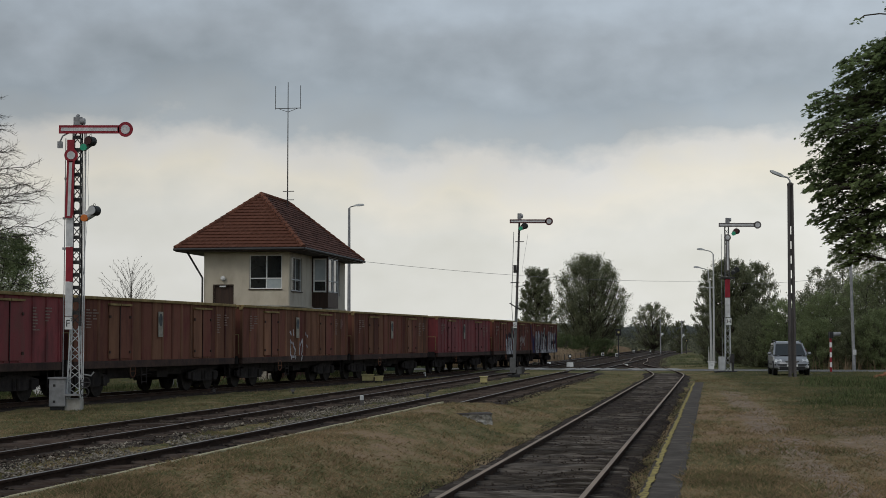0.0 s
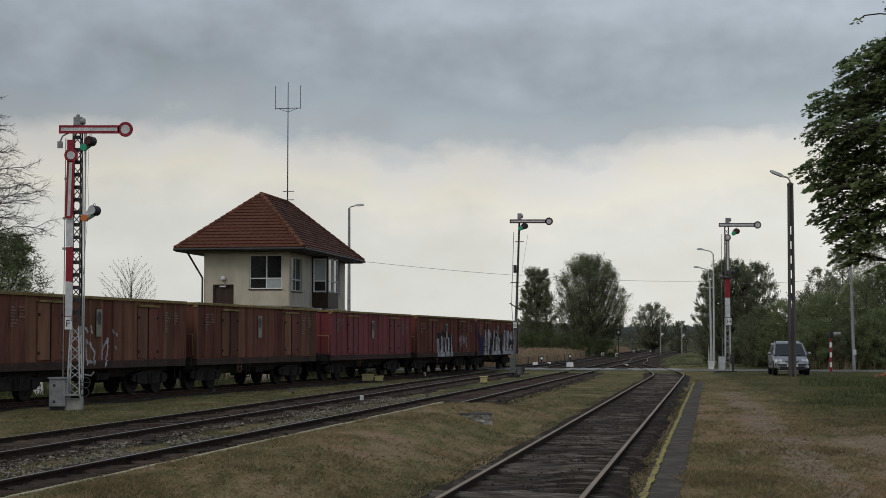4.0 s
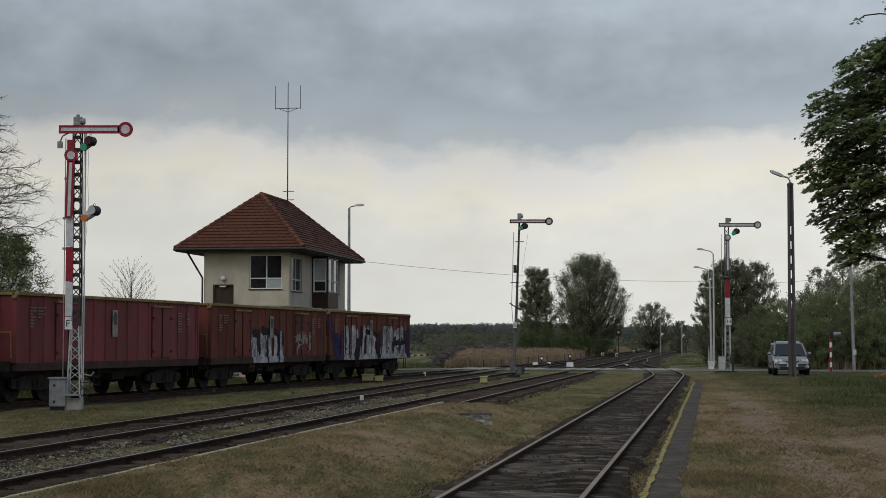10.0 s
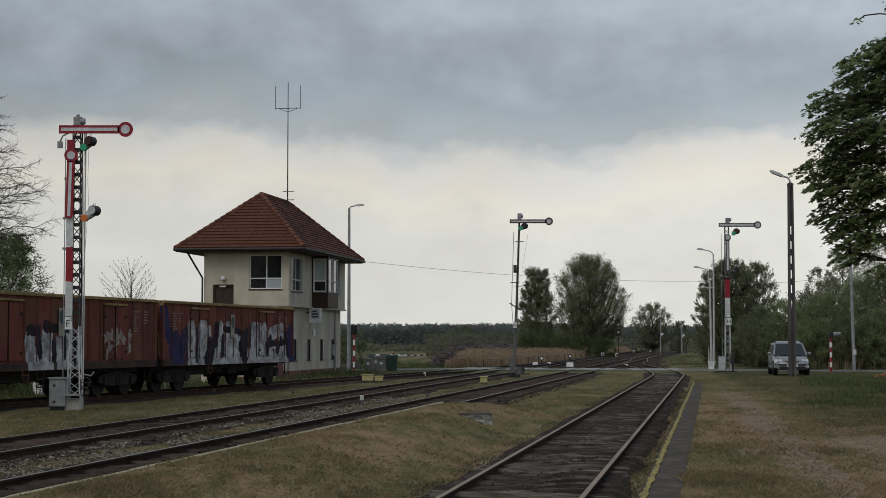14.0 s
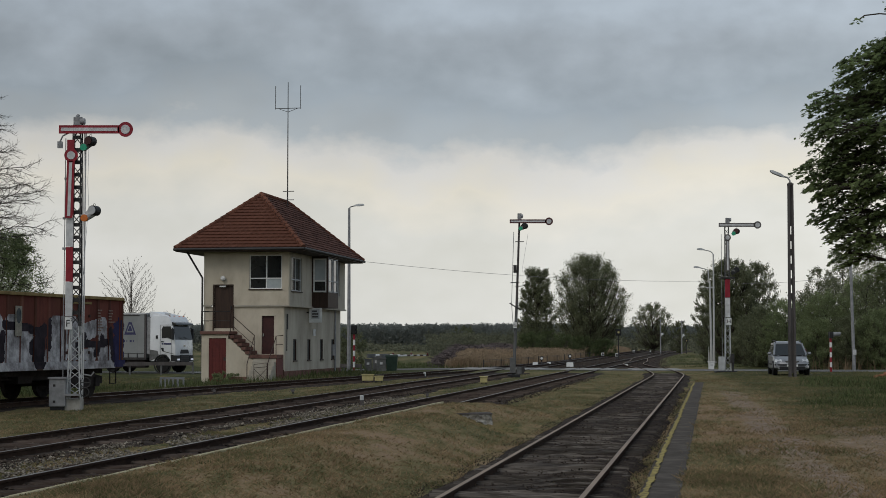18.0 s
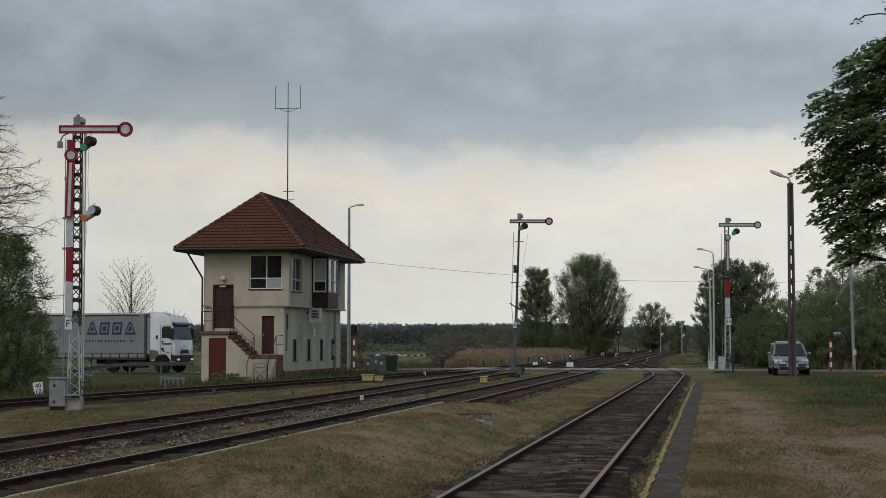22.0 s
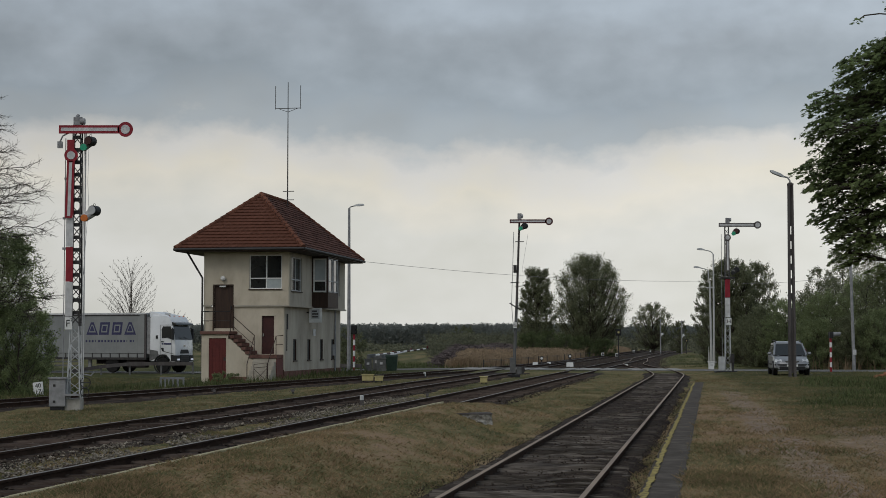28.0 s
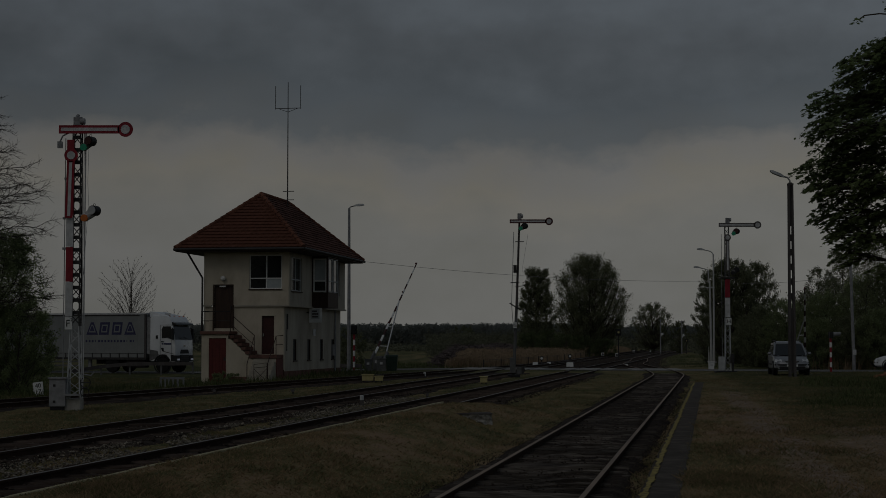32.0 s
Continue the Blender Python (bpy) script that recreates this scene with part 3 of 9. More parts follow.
def build_track(axis, y0, y1, label, top_mat, sleep_y1, sink, broad=1.0, sleepers=SLEEPERS, shoulder=0.0, west=1.0, buried=0.0):
    t = thing("railway_track", pose(0, 0, 0), label, "railway track", "station tracks", "structure")
    for off in (-0.7525, 0.7525):
        part("rail", rail_mesh(axis, y0, y1, off, top_mat), None, t)
    # bed of ballast
    m = Mesh()
    ys, y = [], y0
    while y < min(y1, 330):
        ys.append(y)
        y += 0.45 if y < 45 else 1.5 if y < 112 else 4
    prof = [(-1.75, -0.19), (-1.35, -0.125), (-0.7, -0.115), (0, -0.125), (0.7, -0.115), (1.35, -0.125), (1.75, -0.19)]
    verts, faces = [], []
    for y in ys:
        d = axis(y + 0.5) - axis(y - 0.5)
        n = math.hypot(1, d)
        dip = 0.25 * smoothstep(5.2, 3.9, abs(y - road_y(axis(y))))
        for u, w in prof:
            u2 = u * broad * (west if u < 0 else 1.0) * (1 + 0.75 * smoothstep(107, 122, y)) + 0.12 * noise.noise((y * 0.6, u, 2))
            verts.append((axis(y) + u2 / n, y - u2 * d / n, w - dip + sink * 0.4 + 0.03 * noise.noise((y * 1.3, u * 2, 7)) + (shoulder if 1.2 < abs(u) < 1.5 else 0)))
    for k in range(len(ys) - 1):
        for i in range(6):
            a = k * 7 + i
            faces.append((a, a + 1, a + 8, a + 7))
    bed = part("ballast_bed", raw("ballast_bed", verts, faces, M_BALLAST), None, t, "dark dirty ballast between the sleepers")
    rnd = random.Random(len(label))
    y = y0
    while y < sleep_y1:
        d = axis(y + 0.5) - axis(y - 0.5)
        low = sink - buried * smoothstep(20, 40, y)
        ob = part("sleeper", sleepers[rnd.randrange(len(sleepers))], None, t,
                  m=pose(axis(y) + rnd.uniform(-0.05, 0.05), y, -0.165 + low + rnd.uniform(-0.03, 0.012), rnd.uniform(-1, 1), rnd.uniform(-0.6, 0.6), -math.degrees(math.atan(d)) + rnd.uniform(-1.5, 1.5)))
        y += 0.62 + rnd.uniform(-0.04, 0.05)
    return t


build_track(axis_1, 12, 330, "outer track with worn bright rails in low ballast", M_RAILTOP, 80, -0.02, 1.2)
build_track(axis_2, 8, 420, "through track with worn rails on dark sleepers", M_RAILTOP, 88, 0.0)
build_track(axis_3, 6, 420, "through track with worn rails beside a low platform", M_RAILTOP, 88, 0.0)
build_track(axis_4, 5, 300, "disused siding with dull rails on weathered sleepers", M_RAILDULL, 92, 0.012, 0.7, SLEEPERS_OLD, 0.03, 1.08, 0.035)


def scatter_stones(axis, y0, y1, u0, u1, count, mat, seed, size=0.03, z=-0.12, patchy=False):
    rnd = random.Random(seed)
    verts, faces = [], []
    base = [(1, 0, 0), (0, 1, 0), (-1, 0, 0), (0, -1, 0), (0, 0, 0.8), (0, 0, -0.8)]
    tri = [(0, 1, 4), (1, 2, 4), (2, 3, 4), (3, 0, 4), (1, 0, 5), (2, 1, 5), (3, 2, 5), (0, 3, 5)]
    for _ in range(count):
        y = y0 * (y1 / y0) ** rnd.random()
        u = rnd.uniform(u0, u1)
        if patchy and noise.noise((u * 1.2, y * 0.45, 31)) + 0.22 * noise.noise((u * 5, y * 3, 7)) < rnd.uniform(-0.25, 0.2):
            continue
        s = size * rnd.uniform(0.5, 1.5) * (1 + y / 160)
        a = rnd.uniform(0, 6.3)
        k = len(verts)
        cx, cz = axis(y) + u, z + rnd.uniform(-0.02, 0.03)
        for p in base:
            px, py, pz = (q * rnd.uniform(0.6, 1.2) * s for q in p)
            verts.append((cx + px * math.cos(a) - py * math.sin(a), y + px * math.sin(a) + py * math.cos(a), cz + pz))
        faces += [(i + k, j + k, l + k) for i, j, l in tri]
    ob = new("ballast_gravel", raw("ballast_gravel", verts, faces, mat))
    return ob


tagged(scatter_stones(axis_3, 12, 52, -2.65, -1.35, 12500, M_STONE, 3, 0.02, -0.12, True), "pale grey ballast stones between two tracks", "gravel", kind="stuff")
tagged(scatter_stones(axis_2, 18, 80, -1.5, 1.6, 3500, M_STONEDARK, 4), "dark ballast stones between worn rails", "gravel", kind="stuff")
tagged(scatter_stones(axis_3, 14, 80, -1.2, 1.4, 3500, M_STONEDARK, 5), "dark ballast stones between worn rails", "gravel", kind="stuff")
tagged(scatter_stones(axis_4, 9, 60, -1.05, 1.0, 15000, M_STONEDARK, 6, 0.0125, -0.116), "dark gravel and dirt round the siding sleepers", "gravel", kind="stuff")
tagged(scatter_stones(axis_3, 108, 190, -5.5, 4.5, 5500, M_STONEDARK, 9, 0.03, -0.13), "dark ballast stones among the points", "gravel", kind="stuff")
tagged(scatter_stones(axis_3, 40, 80, 1.3, 1.9, 900, M_STONEDARK, 8, 0.018, -0.125), "grey ballast stones beside the track", "gravel", kind="stuff")

tagged(scatter_stones(axis_4, 9, 60, 0.85, 1.4, 6000, M_STONEDARK, 17, 0.0085, -0.13), "dark dirt and gravel below the platform edge", "gravel", kind="stuff")
tagged(scatter_stones(axis_4, 9, 60, -1.4, -0.85, 7000, M_STONEDARK, 16, 0.0085, -0.128, True), "dark dirt and gravel along the siding", "gravel", kind="stuff")


# ---- road and crossing ----
def build_road():
    verts, faces = [], []
    xs = list(range(-160, 161, 4))
    for x in xs:
        for w in (-3.1, -1.5, 0, 1.5, 3.1):
            px, py = x + w * 0.313, road_y(x) + w * 0.95
            verts.append((px, py, road_z(x) + 0.004 + 0.022 * (1 - (w / 3.1) ** 2)))
    for k in range(len(xs) - 1):
        for i in range(4):
            a = k * 5 + i
            faces.append((a, a + 1, a + 6, a + 5))
    ob = new("road", raw("road", verts, faces, M_ASPHALT))
    tagged(ob, "narrow grey asphalt road over the level crossing", "road", kind="structure")
    line = Mesh()
    for w in (-2.85, 2.85):
        x = -60
        while x < 60:
            if not -7 < x < 16:
                p = [(x + w * 0.313, road_y(x) + w * 0.95), (x + 3.9 + w * 0.313, road_y(x + 3.9) + w * 0.95)]
                z0, z1 = road_z(x) + 0.022, road_z(x + 3.9) + 0.022
                line.quad((p[0][0], p[0][1] - 0.06, z0), (p[1][0], p[1][1] - 0.06, z1), (p[1][0], p[1][1] + 0.06, z1), (p[0][0], p[0][1] + 0.06, z0))
            x += 4
    part("edge_line", line, M_WHITEDULL, ob, "worn white edge line")
    # concrete panels between the rails of each track
    for axis in (axis_1, axis_2, axis_3, axis_4):
        y = 100.0
        for _ in range(12):
            y = road_y(axis(y))
        d = axis(y + 0.5) - axis(y - 0.5)
        turn = -math.degrees(math.atan(d))
        for k in range(3):
            for u0, u1 in ((-0.62, 0.62), (0.86, 1.5), (-1.5, -0.86)):
                m = Mesh().box(u0, u1, -0.86, 0.86, -0.1, 0.012)
                yy = y - 1.8 + 1.8 * k
                part("crossing_panel", m, M_ROADPANEL, ob, m=pose(axis(yy), yy, 0.0, 0, 0, turn))
    return ob


build_road()


# ---- platforms ----
def along(axis, y, u, z):
    d = axis(y + 0.5) - axis(y - 0.5)
    n = math.hypot(1, d)
    return Vector((axis(y) + u / n, y - u * d / n, z))


def platform_edge(axis, y0, y1, u, z, step, width, depth, mat, name, gap, seed, wob=0.02):
    rnd = random.Random(seed)
    out = []
    y = y0
    while y < y1:
        a, b = along(axis, y, u + rnd.uniform(-wob, wob), z), along(axis, y + step - gap, u + rnd.uniform(-wob, wob), z)
        d = (b - a)
        m = Mesh().box(-width / 2, width / 2, 0, d.length, -depth, 0)
        data = m.data(name, mat, bevel=0.012)
        ang = -math.degrees(math.atan2(d.x, d.y))
        out.append((data, pose(a.x, a.y, a.z + rnd.uniform(-0.005, 0.005), 0, 0, ang)))
        y += step
    return out


island = thing("platform_kerb", pose(0, 0, 0), "old whitewashed concrete platform kerb sunk in grass", "kerb", kind="structure")
for data, m in platform_edge(axis_3, 8, 37.5, 1.515, 0.292, 1.0, 0.06, 0.42, M_KERBWHITE, "kerb_stone", 0.004, 2, 0.012):
    part("kerb_stone", data, None, island, m=m)
side = thing("platform_edge", pose(0, 0, 0), "low platform edge with worn yellow line beside asphalt", "platform", kind="structure")
for data, m in platform_edge(axis_4, 6, 55, 1.545, 0.285, 1.0, 0.16, 0.42, M_PAVE, "edge_slab", 0.015, 3, 0.01):
    part("edge_slab", data, None, side, m=m)


def ragged_strip(axis, y0, y1, u0, u1, z, mat, name, parent, label, amp, seed, step=0.22):
    verts, faces = [], []
    y, k = y0, 0
    while y < y1:
        sway = 0.7 * amp * noise.noise((y * 0.35, seed, 4))
        a = along(axis, y, u0 + sway + amp * noise.noise((y * 2.3, seed, 0)) + 0.5 * amp * noise.noise((y * 11, seed, 2)), z)
        b = along(axis, y, u1 + sway + amp * noise.noise((y * 1.9, seed, 9)) + 0.5 * amp * noise.noise((y * 9, seed, 6)), z)
        verts += [tuple(a), tuple(b)]
        if k:
            faces.append((2 * k - 2, 2 * k - 1, 2 * k + 1, 2 * k))
        y += step
        k += 1
    return part(name, raw(name, verts, faces, mat), None, parent, label)


ragged_strip(axis_4, 6, 55, 1.5, 1.558, 0.299, M_YELLOW, "yellow_line", side, "flaking yellow safety line", 0.04, 1, 0.035)
ragged_strip(axis_4, 6, 56, 1.565, 1.84, 0.291, M_PAVE, "asphalt_strip", side, "cracked dark asphalt strip", 0.022, 4, 0.1)


# ---- signal box ----
def wall_with_holes(axis, a0, a1, z0, z1, d0, d1, holes, mat, parent, name, label=""):
    """A wall slab from a0 to a1 along its length, d0 to d1 through its depth, cut by (a, b, low, high) openings."""
    m = Mesh()
    cs = sorted({a0, a1, *(q for h in holes for q in h[:2])})
    zs = sorted({z0, z1, *(q for h in holes for q in h[2:])})

    def solid(i, j):
        if not (0 <= i < len(cs) - 1 and 0 <= j < len(zs) - 1):
            return False
        ca, cz = (cs[i] + cs[i + 1]) / 2, (zs[j] + zs[j + 1]) / 2
        return not any(h[0] < ca < h[1] and h[2] < cz < h[3] for h in holes)

    index = {}

    def corner(i, j, d):
        if (i, j, d) not in index:
            index[i, j, d] = len(m.v)
            depth = (d0, d1)[d]
            m.v.append((cs[i], depth, zs[j]) if axis == 0 else (depth, cs[i], zs[j]))
        return index[i, j, d]

    for i in range(len(cs) - 1):
        for j in range(len(zs) - 1):
            if not solid(i, j):
                continue
            q = [(i, j), (i + 1, j), (i + 1, j + 1), (i, j + 1)]
            m.f.append(tuple(corner(u, w, 0) for u, w in q))
            m.f.append(tuple(corner(u, w, 1) for u, w in reversed(q)))
            for (di, dj), (p, r) in zip(((0, -1), (1, 0), (0, 1), (-1, 0)), ((0, 1), (1, 2), (2, 3), (3, 0))):
                if not solid(i + di, j + dj):
                    m.f.append((corner(*q[r], 0), corner(*q[p], 0), corner(*q[p], 1), corner(*q[r], 1)))
    return part(name, m, mat, parent, label)


def window_unit(parent, axis, a0, a1, z0, z1, d, mullions=(), rails=(), name="window", frame_w=0.06, pane_mat=None, pale=(), frame_mat=None):
    """A framed window in a wall; axis 0: across x, facing -y; axis 1: across y, facing +x."""
    def slab(m, p, q, r, s, near, far):
        if axis == 0:
            m.box(p, q, d + near, d + far, r, s)
        else:
            m.box(d - far, d - near, p, q, r, s)
    w = Mesh()
    slab(w, a0, a0 + frame_w, z0, z1, -0.02, 0.07)
    slab(w, a1 - frame_w, a1, z0, z1, -0.02, 0.07)
    slab(w, a0 + frame_w, a1 - frame_w, z0, z0 + frame_w, -0.02, 0.07)
    slab(w, a0 + frame_w, a1 - frame_w, z1 - frame_w, z1, -0.02, 0.07)
    for u in mullions:
        slab(w, u - frame_w * 0.6, u + frame_w * 0.6, z0 + frame_w, z1 - frame_w, -0.015, 0.065)
    for h in rails:
        xs = [a0 + frame_w] + [q for u in mullions for q in (u - frame_w * 0.6, u + frame_w * 0.6)] + [a1 - frame_w]
        for p, q in zip(xs[::2], xs[1::2]):
            slab(w, p, q, h - frame_w * 0.5, h + frame_w * 0.5, -0.012, 0.062)
    f = part(name, w, frame_mat or M_WHITE, parent, "white window frame" if frame_mat is None else "pale grey window frame")
    xs = [a0] + list(mullions) + [a1]
    zs = [z0] + list(rails) + [z1]
    k = 0
    for p, q in zip(xs, xs[1:]):
        for r, s in zip(zs, zs[1:]):
            g = Mesh()
            slab(g, p + 0.03, q - 0.03, r + 0.03, s - 0.03, 0.02, 0.035)
            part("pane", g, M_BLINDPANE if k in pale else M_GLASS, f, "pane with a pale blind behind it" if k in pale else "")
            k += 1
    return f


def build_signal_box():
    t = thing("signal_box", pose(-7.7, 80.0, 0.0, 0, 0, -9.4), "two-storey beige rendered signal box with red tiled hip roof", "building")
    D = 12.2
    slots = [(v - 0.31, v + 0.31, 0.72, 1.78) for v in (2.14, 5.02, 7.73, 10.35)]
    wall_with_holes(0, -4.0, 0.0, -0.3, 3.35, 0.0, 0.3, [(-1.1, -0.48, 1.05, 2.90), (-3.5, -2.54, 2.3, 3.35)], M_PLASTER, t, "lower_front_wall")
    # side facing away from the light, its shade painted by the darker render
    wall_with_holes(1, 0.3, D, -0.3, 3.35, -0.3, 0.0, slots, M_PLASTERDIRTYSHADED, t, "lower_side_wall", "grey stained rendered wall, side shade in its colour")
    part("lower_back_wall", Mesh().box(-4.0, -0.3, D - 0.3, D, -0.3, 3.35).box(-4.0, -3.7, 0.3, D - 0.3, -0.3, 3.35), M_PLASTER, t)
    part("plinth", Mesh().box(-0.02, 0.035, 0.02, D, -0.3, 0.22).box(-1.35, 0.035, -0.035, 0.0, -0.3, 0.3), M_SKIRTING, t, "faded reddish plinth band")
    part("string_course", Mesh().box(-4.05, -3.62, -0.1, 0.0, 3.35, 3.43).box(-2.46, 0.33, -0.1, 0.0, 3.35, 3.43).box(0.0, 0.33, 0.0, D + 0.05, 3.35, 3.43), M_PLASTERDIRTYSHADED, t)
    # upper storey stands a little proud
    wall_with_holes(0, -4.0, 0.25, 3.43, 6.1, -0.06, 0.24, [(-3.5, -2.54, 3.43, 4.38), (-1.72, -0.08, 4.2, 5.86)], M_PLASTER, t, "upper_front_wall")
    wall_with_holes(1, 0.24, D, 3.43, 6.1, -0.05, 0.25, [(0.5, 2.5, 4.12, 5.8), (4.6, 6.9, 3.6, 5.9), (8.6, 10.9, 4.12, 5.8)], M_PLASTERDIRTYSHADED, t, "upper_side_wall", "grey stained rendered wall, side shade in its colour")
    part("upper_back_wall", Mesh().box(-4.0, -0.05, D - 0.3, D, 3.43, 6.1).box(-4.0, -3.7, 0.24, D - 0.3, 3.43, 6.1), M_PLASTER, t)
    part("floor_slab", Mesh().box(-3.7, -0.3, 0.3, D - 0.3, 3.2, 3.35), M_CONCRETE, t)
    # windows
    window_unit(t, 0, -1.72, -0.08, 4.2, 5.86, 0.02, mullions=(-0.87,), rails=(4.72,), pale=(2,), frame_w=0.05)
    part("window_sill", Mesh().box(-1.75, -0.05, -0.11, -0.06, 4.15, 4.2), M_BROWN, t)
    window_unit(t, 1, 0.5, 2.5, 4.12, 5.8, 0.18, rails=(4.7,), mullions=(1.5,), frame_mat=M_LIGHTGREY)
    part("window_sill", Mesh().box(0.25, 0.31, 0.45, 2.55, 4.07, 4.12), M_BROWN, t)
    for a, b, lo, hi in slots:
        f = part("slot_window", Mesh().box(-0.1, -0.05, a, b, lo, hi), M_BLACK, t, "narrow dark slot window")
        part("slot_frame", Mesh().box(-0.05, 0.004, b - 0.05, b - 0.002, lo, hi).box(-0.05, 0.004, a + 0.002, b - 0.05, hi - 0.05, hi - 0.002), M_BROWN, f)
        part("slot_sill", Mesh().box(-0.02, 0.06, a - 0.04, b + 0.04, lo - 0.06, lo), M_BROWN, f)
    # bay window of the block floor
    bay = part("bay_base", Mesh().box(0.25, 1.1, 4.6, 6.9, 3.38, 4.16), M_BROWN, t, "dark brown boarded bay below its windows", bevel=0.01)
    for k in range(9):
        part("bay_board", Mesh().box(0.27 + k * 0.092, 0.345 + k * 0.092, 4.588, 4.6, 3.42, 4.12), M_BROWN, bay)
    part("bay_soffit", Mesh().box(0.25, 1.1, 4.6, 6.9, 5.92, 6.1), M_BROWN, t)
    for u, v in ((0.28, 4.63), (1.06, 4.63), (1.06, 5.75), (1.06, 6.87), (0.28, 6.87)):
        part("bay_post", Mesh().box(u - 0.05, u + 0.04, v - 0.04, v + 0.04, 4.16, 5.92), M_BROWN, t)
    window_unit(t, 0, 0.32, 1.02, 4.18, 5.9, 4.62, rails=(4.75,), name="bay_front_window", frame_w=0.07, pale=(1,))
    window_unit(t, 0, 0.32, 1.02, 4.18, 5.9, 6.83, rails=(4.75,), name="bay_rear_window", frame_w=0.08)
    for v in (4.67, 5.79):
        window_unit(t, 1, v + 0.04, v + 1.0, 4.18, 5.9, 1.08, rails=(4.75,), name="bay_side_window", frame_w=0.05, frame_mat=M_LIGHTGREY)
    window_unit(t, 1, 8.6, 10.9, 4.12, 5.8, 0.18, rails=(4.7,), mullions=(9.75,), frame_mat=M_LIGHTGREY)
    board = part("notice_board", Mesh().box(0.12, 0.8, 4.5, 4.56, 2.62, 3.36), M_WHITE, t, "white framed notice board", bevel=0.01)
    part("notice_sheet", Mesh().box(0.24, 0.68, 4.485, 4.498, 2.82, 3.3), M_LIGHTGREY, board)
    part("notice_print", Mesh().box(0.3, 0.62, 4.478, 4.484, 2.88, 2.96).box(0.3, 0.62, 4.478, 4.484, 3.02, 3.1).box(0.3, 0.55, 4.478, 4.484, 3.16, 3.24), M_POLECONC, board)
    part("board_bracket", Mesh().box(0.0, 0.12, 4.5, 4.56, 3.1, 3.16), M_DARKSTEEL, board)
    part("wall_vent", Mesh().box(0.0, 0.02, 0.66, 0.78, 2.25, 3.0), M_DARKSTEEL, t, "narrow dark cable slot")
    part("small_plate", Mesh().box(0.01, 0.04, 5.8, 6.3, 1.95, 2.3), M_WHITEDULL, t, "small square wall plate")
    # doors
    d = part("upper_door", Mesh().box(-3.5, -2.54, 0.06, 0.12, 2.3, 4.38), M_BROWN, t, "dark brown upper entrance door")
    part("door_handle", Mesh().box(-2.68, -2.62, 0.0, 0.06, 3.25, 3.4), M_DARKSTEEL, d)
    part("door_reveal", Mesh().box(-3.55, -3.5, -0.062, 0.06, 2.2, 4.43).box(-2.54, -2.5, -0.062, 0.06, 2.2, 4.43).box(-3.5, -2.54, -0.062, 0.02, 4.38, 4.43), M_BROWN, t)
    part("door_number_plate", Mesh().box(-3.2, -2.9, -0.09, -0.064, 4.3, 4.37), M_WHITE, t)
    # door colour taken darker to hold the shade of its recess
    d = part("lower_door", Mesh().box(-1.1, -0.48, 0.08, 0.14, 1.05, 2.9), M_DARKDOOR, t, "maroon lower door, recess shade in its colour")
    part("door_handle", Mesh().box(-1.05, -0.99, 0.02, 0.08, 1.9, 2.05), M_CHROME, d)
    part("door_lintel", Mesh().box(-1.16, -0.42, -0.03, 0.03, 2.9, 2.97), M_PLASTER, t)
    lamp = part("wall_lamp", Mesh().ball((-3.0, -0.2, 4.72), 0.13), M_WHITE, t, "round white globe lamp", smooth=True)
    part("lamp_base", Mesh().tube((-3.0, -0.07, 4.72), (-3.0, -0.14, 4.72), 0.07), M_DARKSTEEL, lamp)
    # store and stairs in front
    wall_with_holes(0, -3.72, -2.4, -0.35, 2.0, -1.25, -1.05, [(-3.36, -2.5, -0.3, 1.82)], M_PLASTER, t, "store_front", "white rendered store below the stairs")
    part("store_side", Mesh().box(-3.72, -3.52, -1.05, 0.0, -0.35, 2.0), M_PLASTER, t)
    d = part("store_door", Mesh().box(-3.36, -2.5, -1.2, -1.14, -0.3, 1.82), M_REDDOOR, t, "oxblood red store door", bevel=0.008)
    part("door_latch", Mesh().box(-2.62, -2.54, -1.24, -1.2, 0.75, 0.9), M_DARKSTEEL, d)
    for k in range(5):
        part("door_board", Mesh().box(-3.34 + 0.168 * k, -3.185 + 0.168 * k, -1.212, -1.2, -0.28, 1.8), M_REDDOOR, d)
    part("landing", Mesh().box(-3.78, -2.31, -1.35, 0.0, 2.0, 2.15), M_SKIRTING, t, "reddish concrete landing", bevel=0.015)
    flank = [(-2.4, -0.35), (-1.17, -0.35), (-1.17, 0.78), (-2.28, 1.78), (-2.4, 1.78)]
    part("stair_flank", Mesh().extrude(flank, 1, -1.25, -1.1), M_PLASTER, t, "pale rendered flank of the stairs")
    part("flank_plinth", Mesh().box(-2.42, -1.18, -1.28, -1.25, -0.35, -0.02), M_SKIRTING, t, "reddish plinth strip")
    for k in range(6):
        u = -2.31 + 0.19 * k
        part("stair_step", Mesh().box(u, u + 0.22, -1.3, 0.0, 1.8 - 0.187 * k, 1.965 - 0.187 * k), M_SKIRTING, t, bevel=0.01)
    part("lower_landing", Mesh().box(-1.19, 0.02, -1.28, -0.1, 0.85, 1.03), M_SKIRTING, t, bevel=0.015)
    part("landing_wall", Mesh().box(-1.17, -0.03, -1.24, -0.1, -0.35, 0.85), M_PLASTERDIRTYSHADED, t, "stained landing base")
    part("landing_side", Mesh().box(-0.03, 0.0, -1.24, -0.1, -0.35, 0.85), M_REDDOOR, t, "dark red painted side of the landing")
